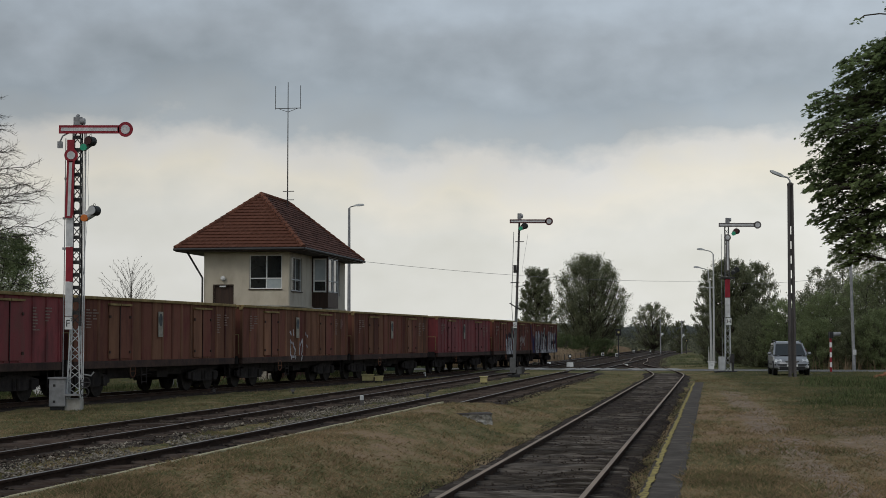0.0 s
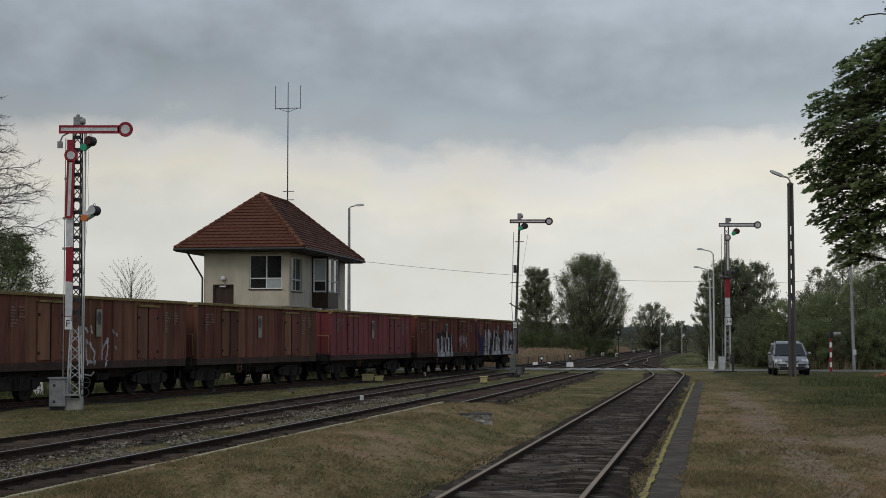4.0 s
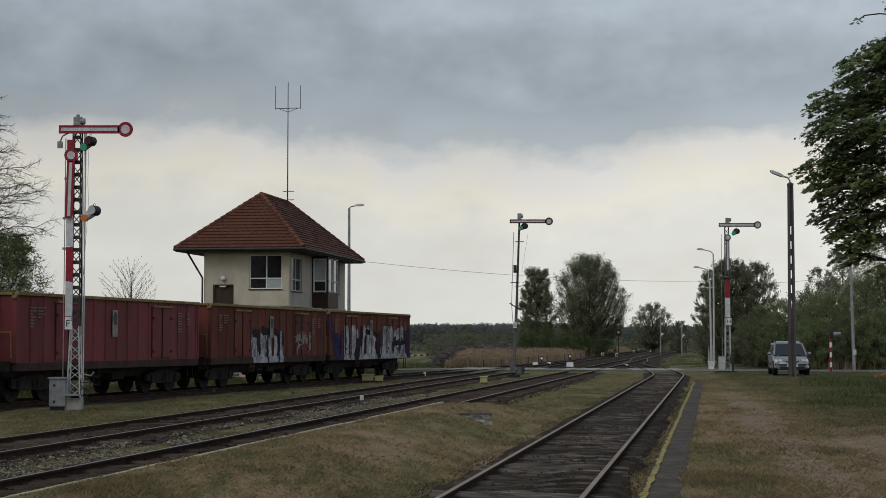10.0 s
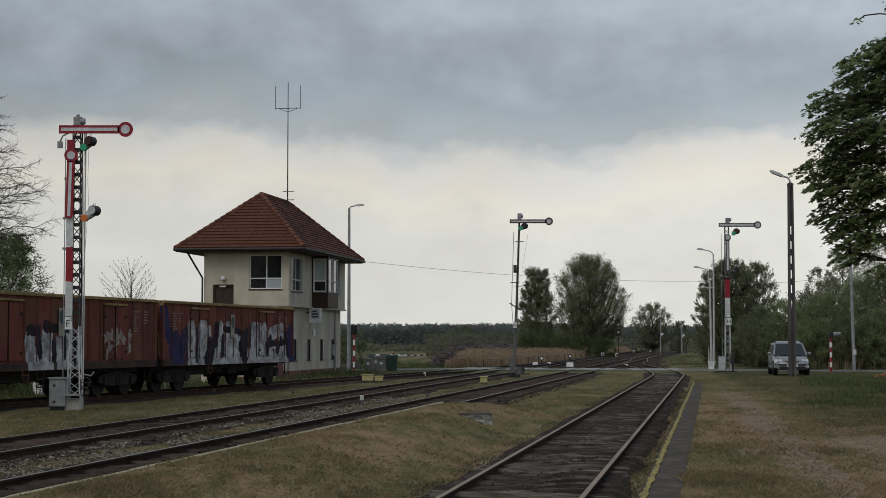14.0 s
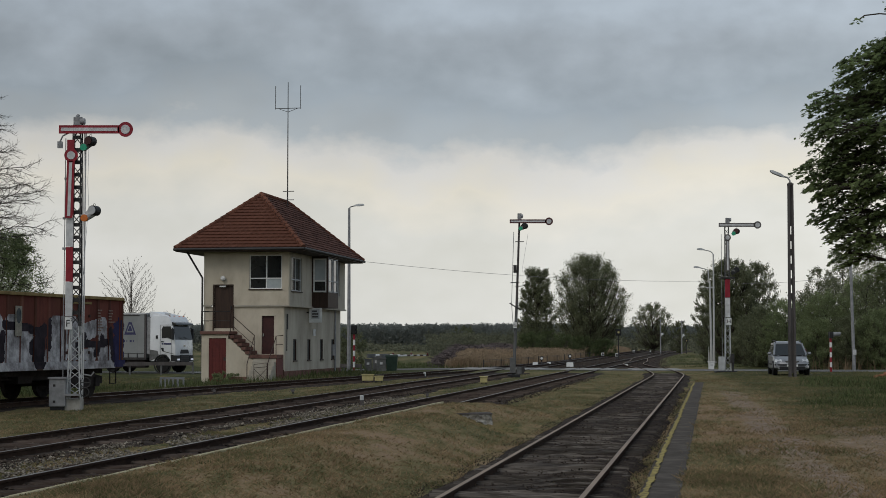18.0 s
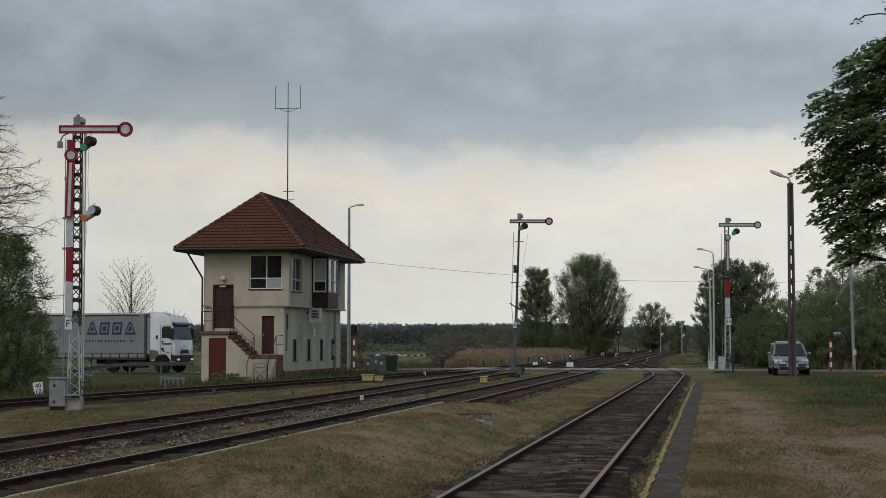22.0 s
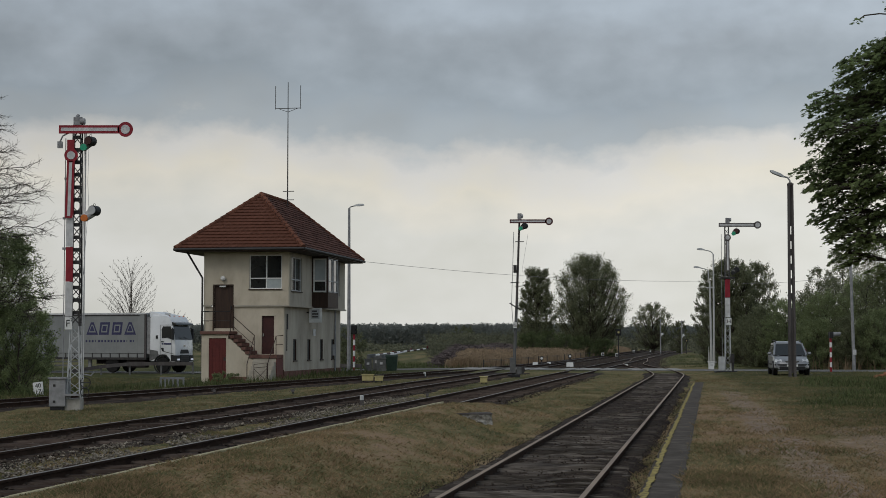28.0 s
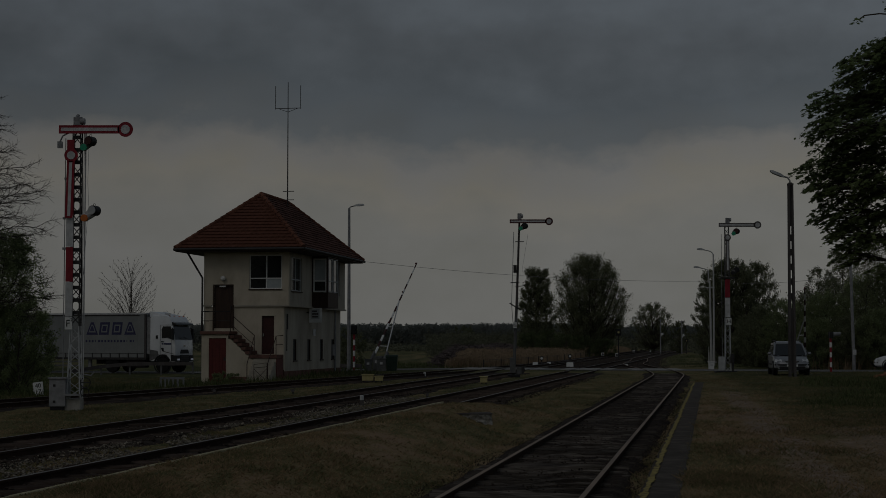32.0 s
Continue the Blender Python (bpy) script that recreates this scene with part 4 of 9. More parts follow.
    for k in range(5):
        part("entry_step", Mesh().box(-1.14, -0.06, -1.24 - 0.26 * (k + 1), -1.24 - 0.26 * k, -0.35, 0.9 - 0.2 * (k + 1)), M_PLASTERDIRTYSHADED, t, bevel=0.015)
    # rails of the stairs
    r = Mesh()
    r.path([(-3.74, -1.25, 2.15), (-3.74, -1.25, 3.1), (-2.3, -1.25, 3.1)], 0.022).path([(-3.74, -1.25, 2.65), (-3.74, -0.1, 2.65)], 0.018).path([(-3.74, -1.25, 3.1), (-3.74, -0.1, 3.1)], 0.022).path([(-3.74, -1.25, 2.65), (-2.3, -1.25, 2.65)], 0.014)
    part("landing_rail", r, M_DARKSTEEL, t)
    r = Mesh()
    r.path([(-2.3, -1.22, 2.1), (-2.3, -1.22, 2.98), (-1.12, -1.22, 1.95), (-1.12, -1.22, 1.0)], 0.022).path([(-2.3, -1.22, 2.5), (-1.12, -1.22, 1.48)], 0.016)
    part("stair_rail", r, M_BROWN, t)
    r = Mesh()
    r.path([(-0.05, -1.2, 1.03), (-0.05, -1.2, 1.92), (0.3, -1.2, 1.95)], 0.022).path([(-0.05, -1.2, 1.5), (0.28, -1.2, 1.52)], 0.016).path([(-0.05, -1.2, 1.9), (-0.1, -2.5, 0.62), (-0.1, -2.5, -0.2)], 0.022)
    r.path([(-1.12, -1.24, 1.9), (-1.1, -2.5, 0.6), (-1.1, -2.5, -0.2)], 0.022)
    part("entry_rail", r, M_BROWN, t, "brown steel handrail")
    r = Mesh()
    r.path([(-0.75, -2.55, -0.3), (-0.75, -2.55, 0.58), (-0.12, -2.55, 0.66), (-0.12, -2.55, -0.25)], 0.02).path([(-0.75, -2.55, 0.42), (-0.12, -2.55, 0.48)], 0.014).path([(-0.75, -2.55, 0.38), (-0.12, -2.55, -0.2)], 0.014).path([(-0.75, -2.55, -0.25), (-0.12, -2.55, 0.4)], 0.014)
    part("entry_gate", r, M_BROWN, t, "small braced steel gate")
    # drain pipes and cables
    part("drain_pipe", Mesh().path([(-4.72, -0.5, 6.0), (-4.06, -0.12, 4.75), (-4.06, -0.12, -0.2)], 0.05, 8), M_DARKSTEEL, t, "dark rainwater pipe")
    part("drain_pipe", Mesh().path([(0.32, 10.6, 6.0), (0.08, 10.6, 3.3), (0.08, 10.6, -0.2)], 0.05, 8), M_GREYSTEEL, t)
    part("wall_cable", Mesh().path([(0.03, 0.5, 1.2), (0.03, 0.5, 3.0)], 0.02), M_DARKSTEEL, t)
    part("cable_box", Mesh().box(0.0, 0.12, 10.05, 10.3, 0.9, 1.5), M_GREYSTEEL, t)
    # roof
    L0, R0, F0, B0, ZE, ZR = -5.18, 1.2, -0.95, 12.6, 6.16, 9.06
    half = (R0 - L0) / 2
    C = (L0 + R0) / 2
    rf, rb = F0 + 3.9, B0 - 4.3
    soff = Mesh().box(L0, R0, F0, B0, ZE - 0.16, ZE - 0.05)
    part("soffit", soff, M_BROWN, t, "dark boarded eaves")
    base = Mesh().add([(L0, F0, ZE - 0.05), (R0, F0, ZE - 0.05), (R0, B0, ZE - 0.05), (L0, B0, ZE - 0.05), (C, rf, ZR - 0.05), (C, rb, ZR - 0.05)],
                      [(0, 1, 4), (1, 2, 5, 4), (2, 3, 5), (3, 0, 4, 5), (3, 2, 1, 0)])
    part("roof_deck", base, M_ROOFBASE, t)
    part("gutter", Mesh().tube((L0 - 0.06, F0 - 0.07, ZE - 0.06), (R0 + 0.06, F0 - 0.07, ZE - 0.06), 0.065).tube((R0 + 0.07, F0 - 0.06, ZE - 0.06), (R0 + 0.07, B0 + 0.06, ZE - 0.06), 0.065), M_DARKSTEEL, t, "dark eaves gutter")
    # tiles: courses on the front and side slopes
    w, k = 0.30, 17
    tile = [(-w / 2, 0.0), (-w / 2 + 0.05, 0.02), (-w / 2 + 0.1, 0.006), (w / 2 - 0.07, 0.006), (w / 2 - 0.02, 0.022), (w / 2 + 0.01, 0.01)]
    def tile_mesh(length, wide=1.0):
        m = Mesh()
        m.loft([[(u * wide, 0.0, h + 0.05) for u, h in tile] + [(u * wide, 0.0, h + 0.012) for u, h in reversed(tile)],
                [(u * wide, length, h) for u, h in tile] + [(u * wide, length, h - 0.03) for u, h in reversed(tile)]])
        return m
    rise = ZR - ZE
    fl = math.hypot(rf - F0, rise)
    step = fl / k
    data = tile_mesh(step * 1.12).data("roof_tile", M_TILE)
    slope_f = math.degrees(math.atan2(rise, rf - F0))
    slope = part("front_slope", Mesh().box(L0 + 0.1, R0 - 0.1, F0 + 0.1, F0 + 0.12, ZE - 0.04, ZE - 0.02), M_ROOFBASE, t)
    for i in range(k):
        s = (i + 0.0) / k
        a, b = L0 + half * s, R0 - half * s
        n = max(1, round((b - a) / w))
        for j in range(n):
            u = a + (j + 0.5) * (b - a) / n
            part("roof_tile", data, None, slope, m=pose(u, F0 + (rf - F0) * s, ZE + rise * s, slope_f, 0, 0))
    jm = Mesh()
    sl = math.hypot(half, rise)
    ks = 19
    for i in range(ks):
        s = i / ks
        a, b = F0 + (rf - F0) * s, B0 - (B0 - rb) * s
        n = max(1, round((b - a) / 0.33))
        tm = tile_mesh(sl / ks * 1.12, (b - a) / n / w)
        for j in range(n):
            v = a + (j + 0.5) * (b - a) / n
            m = Matrix.Translation((R0 - half * s, v, ZE + rise * s)) @ Matrix.Rotation(radians(90), 4, "Z") @ Matrix.Rotation(math.atan2(rise, half), 4, "X")
            jm.add([m @ Vector(q) for q in tm.v], tm.f)
    tagged(part("side_slope_tiles", raw("side_slope_tiles", [tuple(q) for q in jm.v], jm.f, M_TILEJOIN), None, t, "weathered brown-red roof tiles"), kind="stuff")
    def caps(a, b, n, name):
        a, b = Vector(a), Vector(b)
        for i in range(n):
            p, q = a.lerp(b, i / n), a.lerp(b, (i + 1.12) / n)
            part(name, Mesh().tube(p, q, 0.13, 0.10, 8), M_TILE, t)
    caps((R0, F0, ZE + 0.02), (C, rf, ZR + 0.03), 15, "hip_tile")
    caps((L0, F0, ZE + 0.02), (C, rf, ZR + 0.03), 15, "hip_tile")
    caps((C, rf, ZR + 0.03), (C, rb, ZR + 0.03), 18, "ridge_tile")
    caps((R0, B0, ZE + 0.02), (C, rb, ZR + 0.03), 15, "hip_tile")
    # aerial
    ax, ay = C + 0.42, rf + 3.6
    a = part("aerial_mast", Mesh().tube((ax, ay, 8.8), (ax, ay, 15.33), 0.035, 0.02).tube((ax - 0.3, ay, 9.1), (ax + 0.35, ay, 9.1), 0.02).tube((ax - 0.25, ay, 9.55), (ax + 0.35, ay, 9.55), 0.02), M_DARKSTEEL, t, "tall thin radio aerial")
    part("aerial_fork", Mesh().tube((ax - 0.7, ay, 13.95), (ax + 0.7, ay, 13.95), 0.018).tube((ax - 0.68, ay, 13.9), (ax - 0.68, ay, 15.15), 0.016).tube((ax + 0.68, ay, 13.9), (ax + 0.68, ay, 15.15), 0.016).tube((ax - 0.5, ay, 13.93), (ax, ay, 13.75), 0.012).tube((ax + 0.5, ay, 13.93), (ax, ay, 13.75), 0.012), M_DARKSTEEL, a)
    return t


build_signal_box()


# ---- semaphore signals ----
def arm_parts(t, x, z, length, left, h, r, turn, red, white, y=-0.22):
    """A signal arm with a bordered disc at its end, turned round its pivot."""
    m = pose(x, y, z, 0, turn, 0)
    arm = Mesh()
    arm.box(-left, length - r * 0.8, -0.012, 0.012, -h / 2, h / 2)
    arm.tube((length, -0.012, 0), (length, 0.012, 0), r, r, 20)
    a = part("signal_arm", arm, red, t, m=m)
    inner = Mesh()
    inner.box(-left + h * 0.25, length - r * 1.05, -0.02, -0.0125, -h * 0.2, h * 0.2)
    inner.tube((length, -0.022, 0), (length, -0.0125, 0), r * 0.6, r * 0.6, 20)
    part("arm_face", inner, white, a)
    return a


def lamp_parts(t, x, z, lens, s=1.0, dx=0.2, dz=0.2, ring=None, drum=None):
    """A signal lamp: a glass in its frame low down, a drum rising from it to the hooded spectacle ring."""
    d = Vector((dx, 0, dz))
    m = pose(x, -0.14, z)
    b = part("signal_lamp", Mesh().tube(d * -0.1, d * 0.95 + Vector((0, 0.04, 0)), 0.09 * s, 0.145 * s, 14), drum or M_OLDZINC, t, m=m, smooth=True)
    part("spectacle_ring", Mesh().tube(d + Vector((-0.02, -0.1, 0)), d + Vector((0.06 * s, 0.12, 0)), 0.135 * s, 0.135 * s, 18), M_BLACK, b)
    part("spectacle_hood", Mesh().tube(d + Vector((-0.035, -0.125, 0)), d + Vector((-0.025, -0.1, 0)), 0.115 * s, 0.115 * s, 18), ring or M_BLACK, b)
    part("spectacle_glass", Mesh().tube((0, -0.15, 0), (0, -0.03, 0), 0.1 * s, 0.1 * s, 8), lens, b)
    part("lamp_hanger", Mesh().ring(d + Vector((0.02, 0, 0.16 * s)), 0.03, 0.006, pose(0, 0, 0, 90, 0, 0), 10, 4), M_DARKSTEEL, b)
    return b


def lattice(t, w0, w1, z0, z1, n, mat):
    """A four-legged lattice mast: legs, and diagonals on each side."""
    for sx in (-1, 1):
        for sy in (-1, 1):
            part("mast_leg", Mesh().tube((sx * w0 / 2, sy * w0 / 2, z0), (sx * w1 / 2, sy * w1 / 2, z1), 0.024, 0.02, 4), mat, t)
    for side in range(4):
        rot = Matrix.Rotation(side * math.pi / 2, 4, "Z")
        zig = []
        for k in range(n + 1):
            w = w0 + (w1 - w0) * k / n
            zig.append(rot @ Vector(((w / 2 if k % 2 else -w / 2), -w / 2, z0 + (z1 - z0) * k / n)))
        m = Mesh().path(zig, 0.019, 4)
        part("mast_bracing", m, mat, t)


def build_signal_f():
    t = thing("semaphore_signal", pose(-9.66, 43.5, -0.14), "tall lattice semaphore with red and white boards, arm level", "semaphore", "semaphore signals")
    part("foundation", Mesh().box(-0.24, 0.2, -0.2, 0.2, -0.25, 0.3), M_CONCRETE, t, bevel=0.03)
    lattice(t, 0.34, 0.22, 0.3, 2.2, 8, M_LIGHTGREY)
    # upper mast in darker steel: its backlit look against the sky is painted in
    lattice(t, 0.25, 0.2, 2.2, 7.5, 20, M_DARKSTEEL)
    for k in range(15):
        part("mast_batten", Mesh().box(-0.1, 0.105, -0.128, -0.11, 2.5 + 0.33 * k, 2.6 + 0.33 * k), M_DARKSTEEL, t)
    boards = ((5.1, 7.1, M_RED), (4.28, 5.05, M_WHITEDULL), (3.36, 4.27, M_RED), (2.45, 3.35, M_WHITEDULL))
    for z0, z1, mat in boards:
        part("mast_board", Mesh().box(-0.235, -0.045, -0.2, -0.175, z0, z1), mat, t)
    p = part("letter_plate", Mesh().box(-0.23, -0.04, -0.225, -0.2, 2.11, 2.43), M_PLATE, t, "white plate with black letter")
    letter("F", 0.26, M_LETTER, p, pose(-0.15, -0.229, 2.26, 90, 0, 0))
    letter("2", 0.12, M_LETTER, p, pose(-0.055, -0.229, 2.36, 90, 0, 0))
    arm_parts(t, -0.12, 7.37, 1.42, 0.33, 0.22, 0.2, 0, M_RED, M_WHITEDULL)
    arm_parts(t, -0.15, 5.15, 1.53, 0.12, 0.2, 0.18, -88.5, M_RED, M_WHITEDULL, -0.27)
    lamp_parts(t, 0.21, 6.89, M_LENSGREEN, 0.92, 0.14, 0.18, M_DARKDOOR)
    lamp_parts(t, 0.25, 5.03, M_LENSAMBER, 0.98, 0.22, 0.2, M_LIGHTGREY, M_LIGHTGREY)
    part("mast_head", Mesh().box(-0.1, 0.12, -0.1, 0.1, 7.5, 7.72).tube((0.08, -0.05, 7.6), (0.2, -0.05, 7.6), 0.09, 0.09, 10).tube((-0.02, 0, 7.72), (0.02, 0, 7.8), 0.06, 0.04), M_GREYSTEEL, t, "grey pulley head", bevel=0.01)
    part("lamp_bracket", Mesh().path([(-0.15, -0.2, 7.3), (-0.35, -0.2, 7.2), (-0.42, -0.2, 7.05)], 0.02).box(-0.48, -0.36, -0.26, -0.14, 6.88, 7.05), M_GREYSTEEL, t)
    part("control_rod", Mesh().tube((-0.28, -0.15, 0.7), (-0.28, -0.15, 7.15), 0.012).box(-0.33, -0.22, -0.19, -0.12, 5.0, 5.06).box(-0.33, -0.22, -0.19, -0.12, 4.2, 4.26).box(-0.3, -0.22, -0.19, -0.12, 6.05, 6.1), M_GREYSTEEL, t)
    part("lamp_cable", Mesh().path([(0.32, -0.1, 7.0), (0.3, -0.1, 6.0), (0.34, -0.1, 5.2)], 0.006).path([(0.2, -0.12, 7.4), (0.2, -0.12, 0.8)], 0.011).path([(0.25, -0.12, 7.4), (0.25, -0.12, 0.8)], 0.011).path([(0.3, -0.1, 5.0), (0.2, -0.1, 3.4)], 0.006), M_WHITEDULL, t, "thin pale lamp hoist cords")
    part("ladder_rail", Mesh().tube((0.19, 0.1, 0.4), (0.19, 0.1, 7.3), 0.014), M_LIGHTGREY, t)
    cab = part("control_cabinet", Mesh().box(-0.61, -0.18, -0.28, 0.2, 0.1, 0.82), M_GREYSTEEL, t, "grey steel relay cabinet", bevel=0.015)
    part("cabinet_lid", Mesh().box(-0.64, -0.15, -0.31, 0.23, 0.82, 0.86), M_GREYSTEEL, cab)
    part("cabinet_foot", Mesh().box(-0.58, -0.22, -0.25, 0.18, -0.2, 0.1), M_BLACK, cab)
    part("cabinet_lock", Mesh().box(-0.5, -0.44, -0.3, -0.28, 0.62, 0.68).box(-0.5, -0.44, -0.3, -0.28, 0.2, 0.26), M_DARKSTEEL, cab)
    part("work_step", Mesh().box(-0.2, 0.22, -0.34, -0.18, 0.38, 0.43), M_GREYSTEEL, t)
    part("hoist_wheel", Mesh().ring((0.3, -0.1, 0.72), 0.13, 0.014, pose(0, 0, 0, 90, 0, 0)).ring((0.29, -0.12, 0.47), 0.11, 0.014, pose(0, 0, 0, 90, 0, 0)).tube((0.18, -0.1, 0.72), (0.42, -0.1, 0.72), 0.012), M_DARKSTEEL, t)
    part("wire_lever", Mesh().path([(0.17, -0.1, 0.95), (0.45, -0.1, 0.9), (0.52, -0.1, 1.0)], 0.02), M_GREYSTEEL, t)


def build_signal_g():
    t = thing("semaphore_signal", pose(3.6, 84.5, -0.14), "slim grey tubular semaphore with weathered arm level", "semaphore", "semaphore signals")
    part("foundation", Mesh().box(-0.3, 0.32, -0.3, 0.3, -0.2, 0.12), M_BLACK, t, bevel=0.03)
    part("mast_tube", Mesh().tube((0, 0, 0.1), (0.16, 0, 3.6), 0.085, 0.075, 10), M_OLDZINC, t, smooth=True)
    part("upper_mast", Mesh().tube((0.16, 0, 3.6), (0.32, 0, 8.1), 0.065, 0.05, 10), M_POLECONC, t, "darker upper tube", smooth=True)
    part("mast_head", Mesh().box(0.22, 0.42, -0.1, 0.1, 8.0, 8.35).tube((0.4, -0.05, 8.2), (0.5, -0.05, 8.2), 0.1, 0.1), M_GREYSTEEL, t)
    arm_parts(t, 0.26, 7.93, 1.56, 0.45, 0.2, 0.2, 0, material("faded_arm_red", [(0.07, 0.028, 0.03), (0.12, 0.045, 0.045)], scale=3, rough=0.7), M_WHITEDULL)
    lamp_parts(t, 0.36, 7.56, M_LENSGREEN, 1.1, 0.2, 0.14)
    part("bracket", Mesh().box(0.0, 0.16, -0.16, 0.0, 5.3, 5.7).tube((0.1, 0, 6.9), (0.55, 0, 6.9), 0.02).tube((-0.2, -0.1, 3.75), (0.38, -0.1, 3.4), 0.03).tube((-0.15, -0.1, 4.8), (0.3, -0.1, 4.8), 0.025).tube((0.1, 0, 4.6), (0.6, 0, 4.65), 0.02), M_DARKSTEEL, t)
    part("control_rod", Mesh().path([(0.02, -0.1, 7.4), (-0.1, -0.1, 3.7), (-0.06, -0.1, 3.1), (0.03, -0.1, 2.2)], 0.015), M_GREYSTEEL, t)
    part("lamp_cable", Mesh().path([(0.75, -0.1, 7.3), (0.45, -0.1, 5.5)], 0.007), M_WHITEDULL, t)
    p = part("letter_plate", Mesh().box(-0.02, 0.16, -0.18, -0.15, 2.48, 2.78), M_PLATE, t, "white plate with black letter")
    letter("G", 0.24, M_LETTER, p, pose(0.07, -0.185, 2.61, 90, 0, 0))
    part("gear_case", Mesh().box(-0.2, 0.1, -0.3, 0.0, 0.2, 0.98).box(0.14, 0.4, -0.2, 0.1, 0.15, 0.5), M_OLDZINC, t, bevel=0.02)
    part("hoist_wheel", Mesh().lathe([(0.05, -0.02), (0.22, -0.02), (0.22, 0.02), (0.05, 0.02)], 14, pose(0.35, -0.15, 0.35, 90, 0, 0)), M_DARKSTEEL, t)


def build_signal_h():
    t = thing("semaphore_signal", pose(15.68, 91.2, -0.02), "lattice semaphore with grey arm level and red board", "semaphore", "semaphore signals")
    grey = material("weathered_arm_grey", [(0.1, 0.09, 0.09), (0.17, 0.155, 0.15)], scale=3, rough=0.7)
    part("foundation", Mesh().box(-0.7, 0.45, -0.4, 0.4, -0.15, 0.06), M_BLACK, t, bevel=0.03)
    lattice(t, 0.3, 0.25, 0.05, 3.0, 10, M_LIGHTGREY)
    lattice(t, 0.25, 0.2, 3.0, 8.2, 18, M_OLDZINC)
    for z0, z1, mat in ((4.1, 5.12, M_RED), (3.02, 4.08, M_WHITEDULL)):
        part("mast_board", Mesh().box(-0.15, 0.12, -0.21, -0.185, z0, z1), mat, t)
    p = part("letter_plate", Mesh().box(-0.1, 0.18, -0.235, -0.21, 2.6, 2.98), M_PLATE, t, "white plate with black letter")
    letter("H", 0.3, M_LETTER, p, pose(0.04, -0.24, 2.78, 90, 0, 0))
    arm_parts(t, -0.05, 8.1, 1.72, 0.42, 0.22, 0.21, 0, grey, M_WHITEDULL)
    arm_parts(t, 0.0, 5.65, 1.75, 0.1, 0.2, 0.19, -90, grey, M_WHITEDULL, -0.27)
    lamp_parts(t, 0.34, 7.62, M_LENSGREEN, 1.15, 0.17, 0.14, M_DARKDOOR)
    lamp_parts(t, 0.28, 5.45, M_BLACK, 1.1, 0.2, 0.18)
    part("mast_head", Mesh().box(-0.05, 0.16, -0.1, 0.1, 8.2, 8.5).tube((0.12, -0.05, 8.4), (0.24, -0.05, 8.4), 0.1, 0.1), M_GREYSTEEL, t)
    part("control_rod", Mesh().tube((-0.32, -0.12, 0.6), (-0.32, -0.12, 7.6), 0.013), M_GREYSTEEL, t)
    part("work_platform", Mesh().box(-0.4, 0.4, -0.3, 0.3, 5.15, 5.22), M_DARKSTEEL, t)
    part("control_cabinet", Mesh().box(-0.5, -0.2, -0.25, 0.15, 0.1, 0.85), M_LIGHTGREY, t, bevel=0.02)
    part("gear_case", Mesh().box(0.12, 0.32, -0.25, 0.1, 0.5, 1.0).box(0.2, 0.3, -0.2, 0, 0.06, 0.5), M_DARKSTEEL, t, bevel=0.02)


build_signal_f()
build_signal_g()
build_signal_h()


# ---- lamps and poles ----
def street_lamp(x, y, z, height, reach, label, r=0.09, mat=None, side=1, head=0.75, rise=0.35, tilt=12):
    mat = mat or M_GREYSTEEL
    t = thing("street_lamp", pose(x, y, z), label, "street lamp", "lamps along the line")
    part("pole", Mesh().tube((0, 0, -0.2), (0, 0, height), r, r * 0.6, 10), mat, t, smooth=True)
    top = height + rise
    part("arm", Mesh().path([(0, 0, height - 0.05), (side * reach * 0.15, 0, height + rise * 0.6), (side * reach * 0.4, 0, top), (side * reach, 0, top + reach * 0.12)], 0.035, 8), mat, t)
    m = pose(side * reach, 0, top + reach * 0.12, 0, -side * tilt, 0)
    part("lamp_head", Mesh().loft([[(side * a, b * w, c * h) for b, c in ((-1, -0.3), (1, -0.3), (0.8, 0.7), (-0.8, 0.7))] for a, w, h in ((-0.1, 0.06, 0.07), (head * 0.35, 0.15, 0.13), (head * 0.8, 0.15, 0.12), (head, 0.09, 0.06))]), M_LIGHTGREY, t, "pale lamp housing", m=m, smooth=True)
    return t


street_lamp(-5.66, 99.5, -0.2, 9.9, 0.4, "slim grey street lamp post beside the crossing road", 0.12, side=1, head=0.5, rise=0.1, tilt=4)


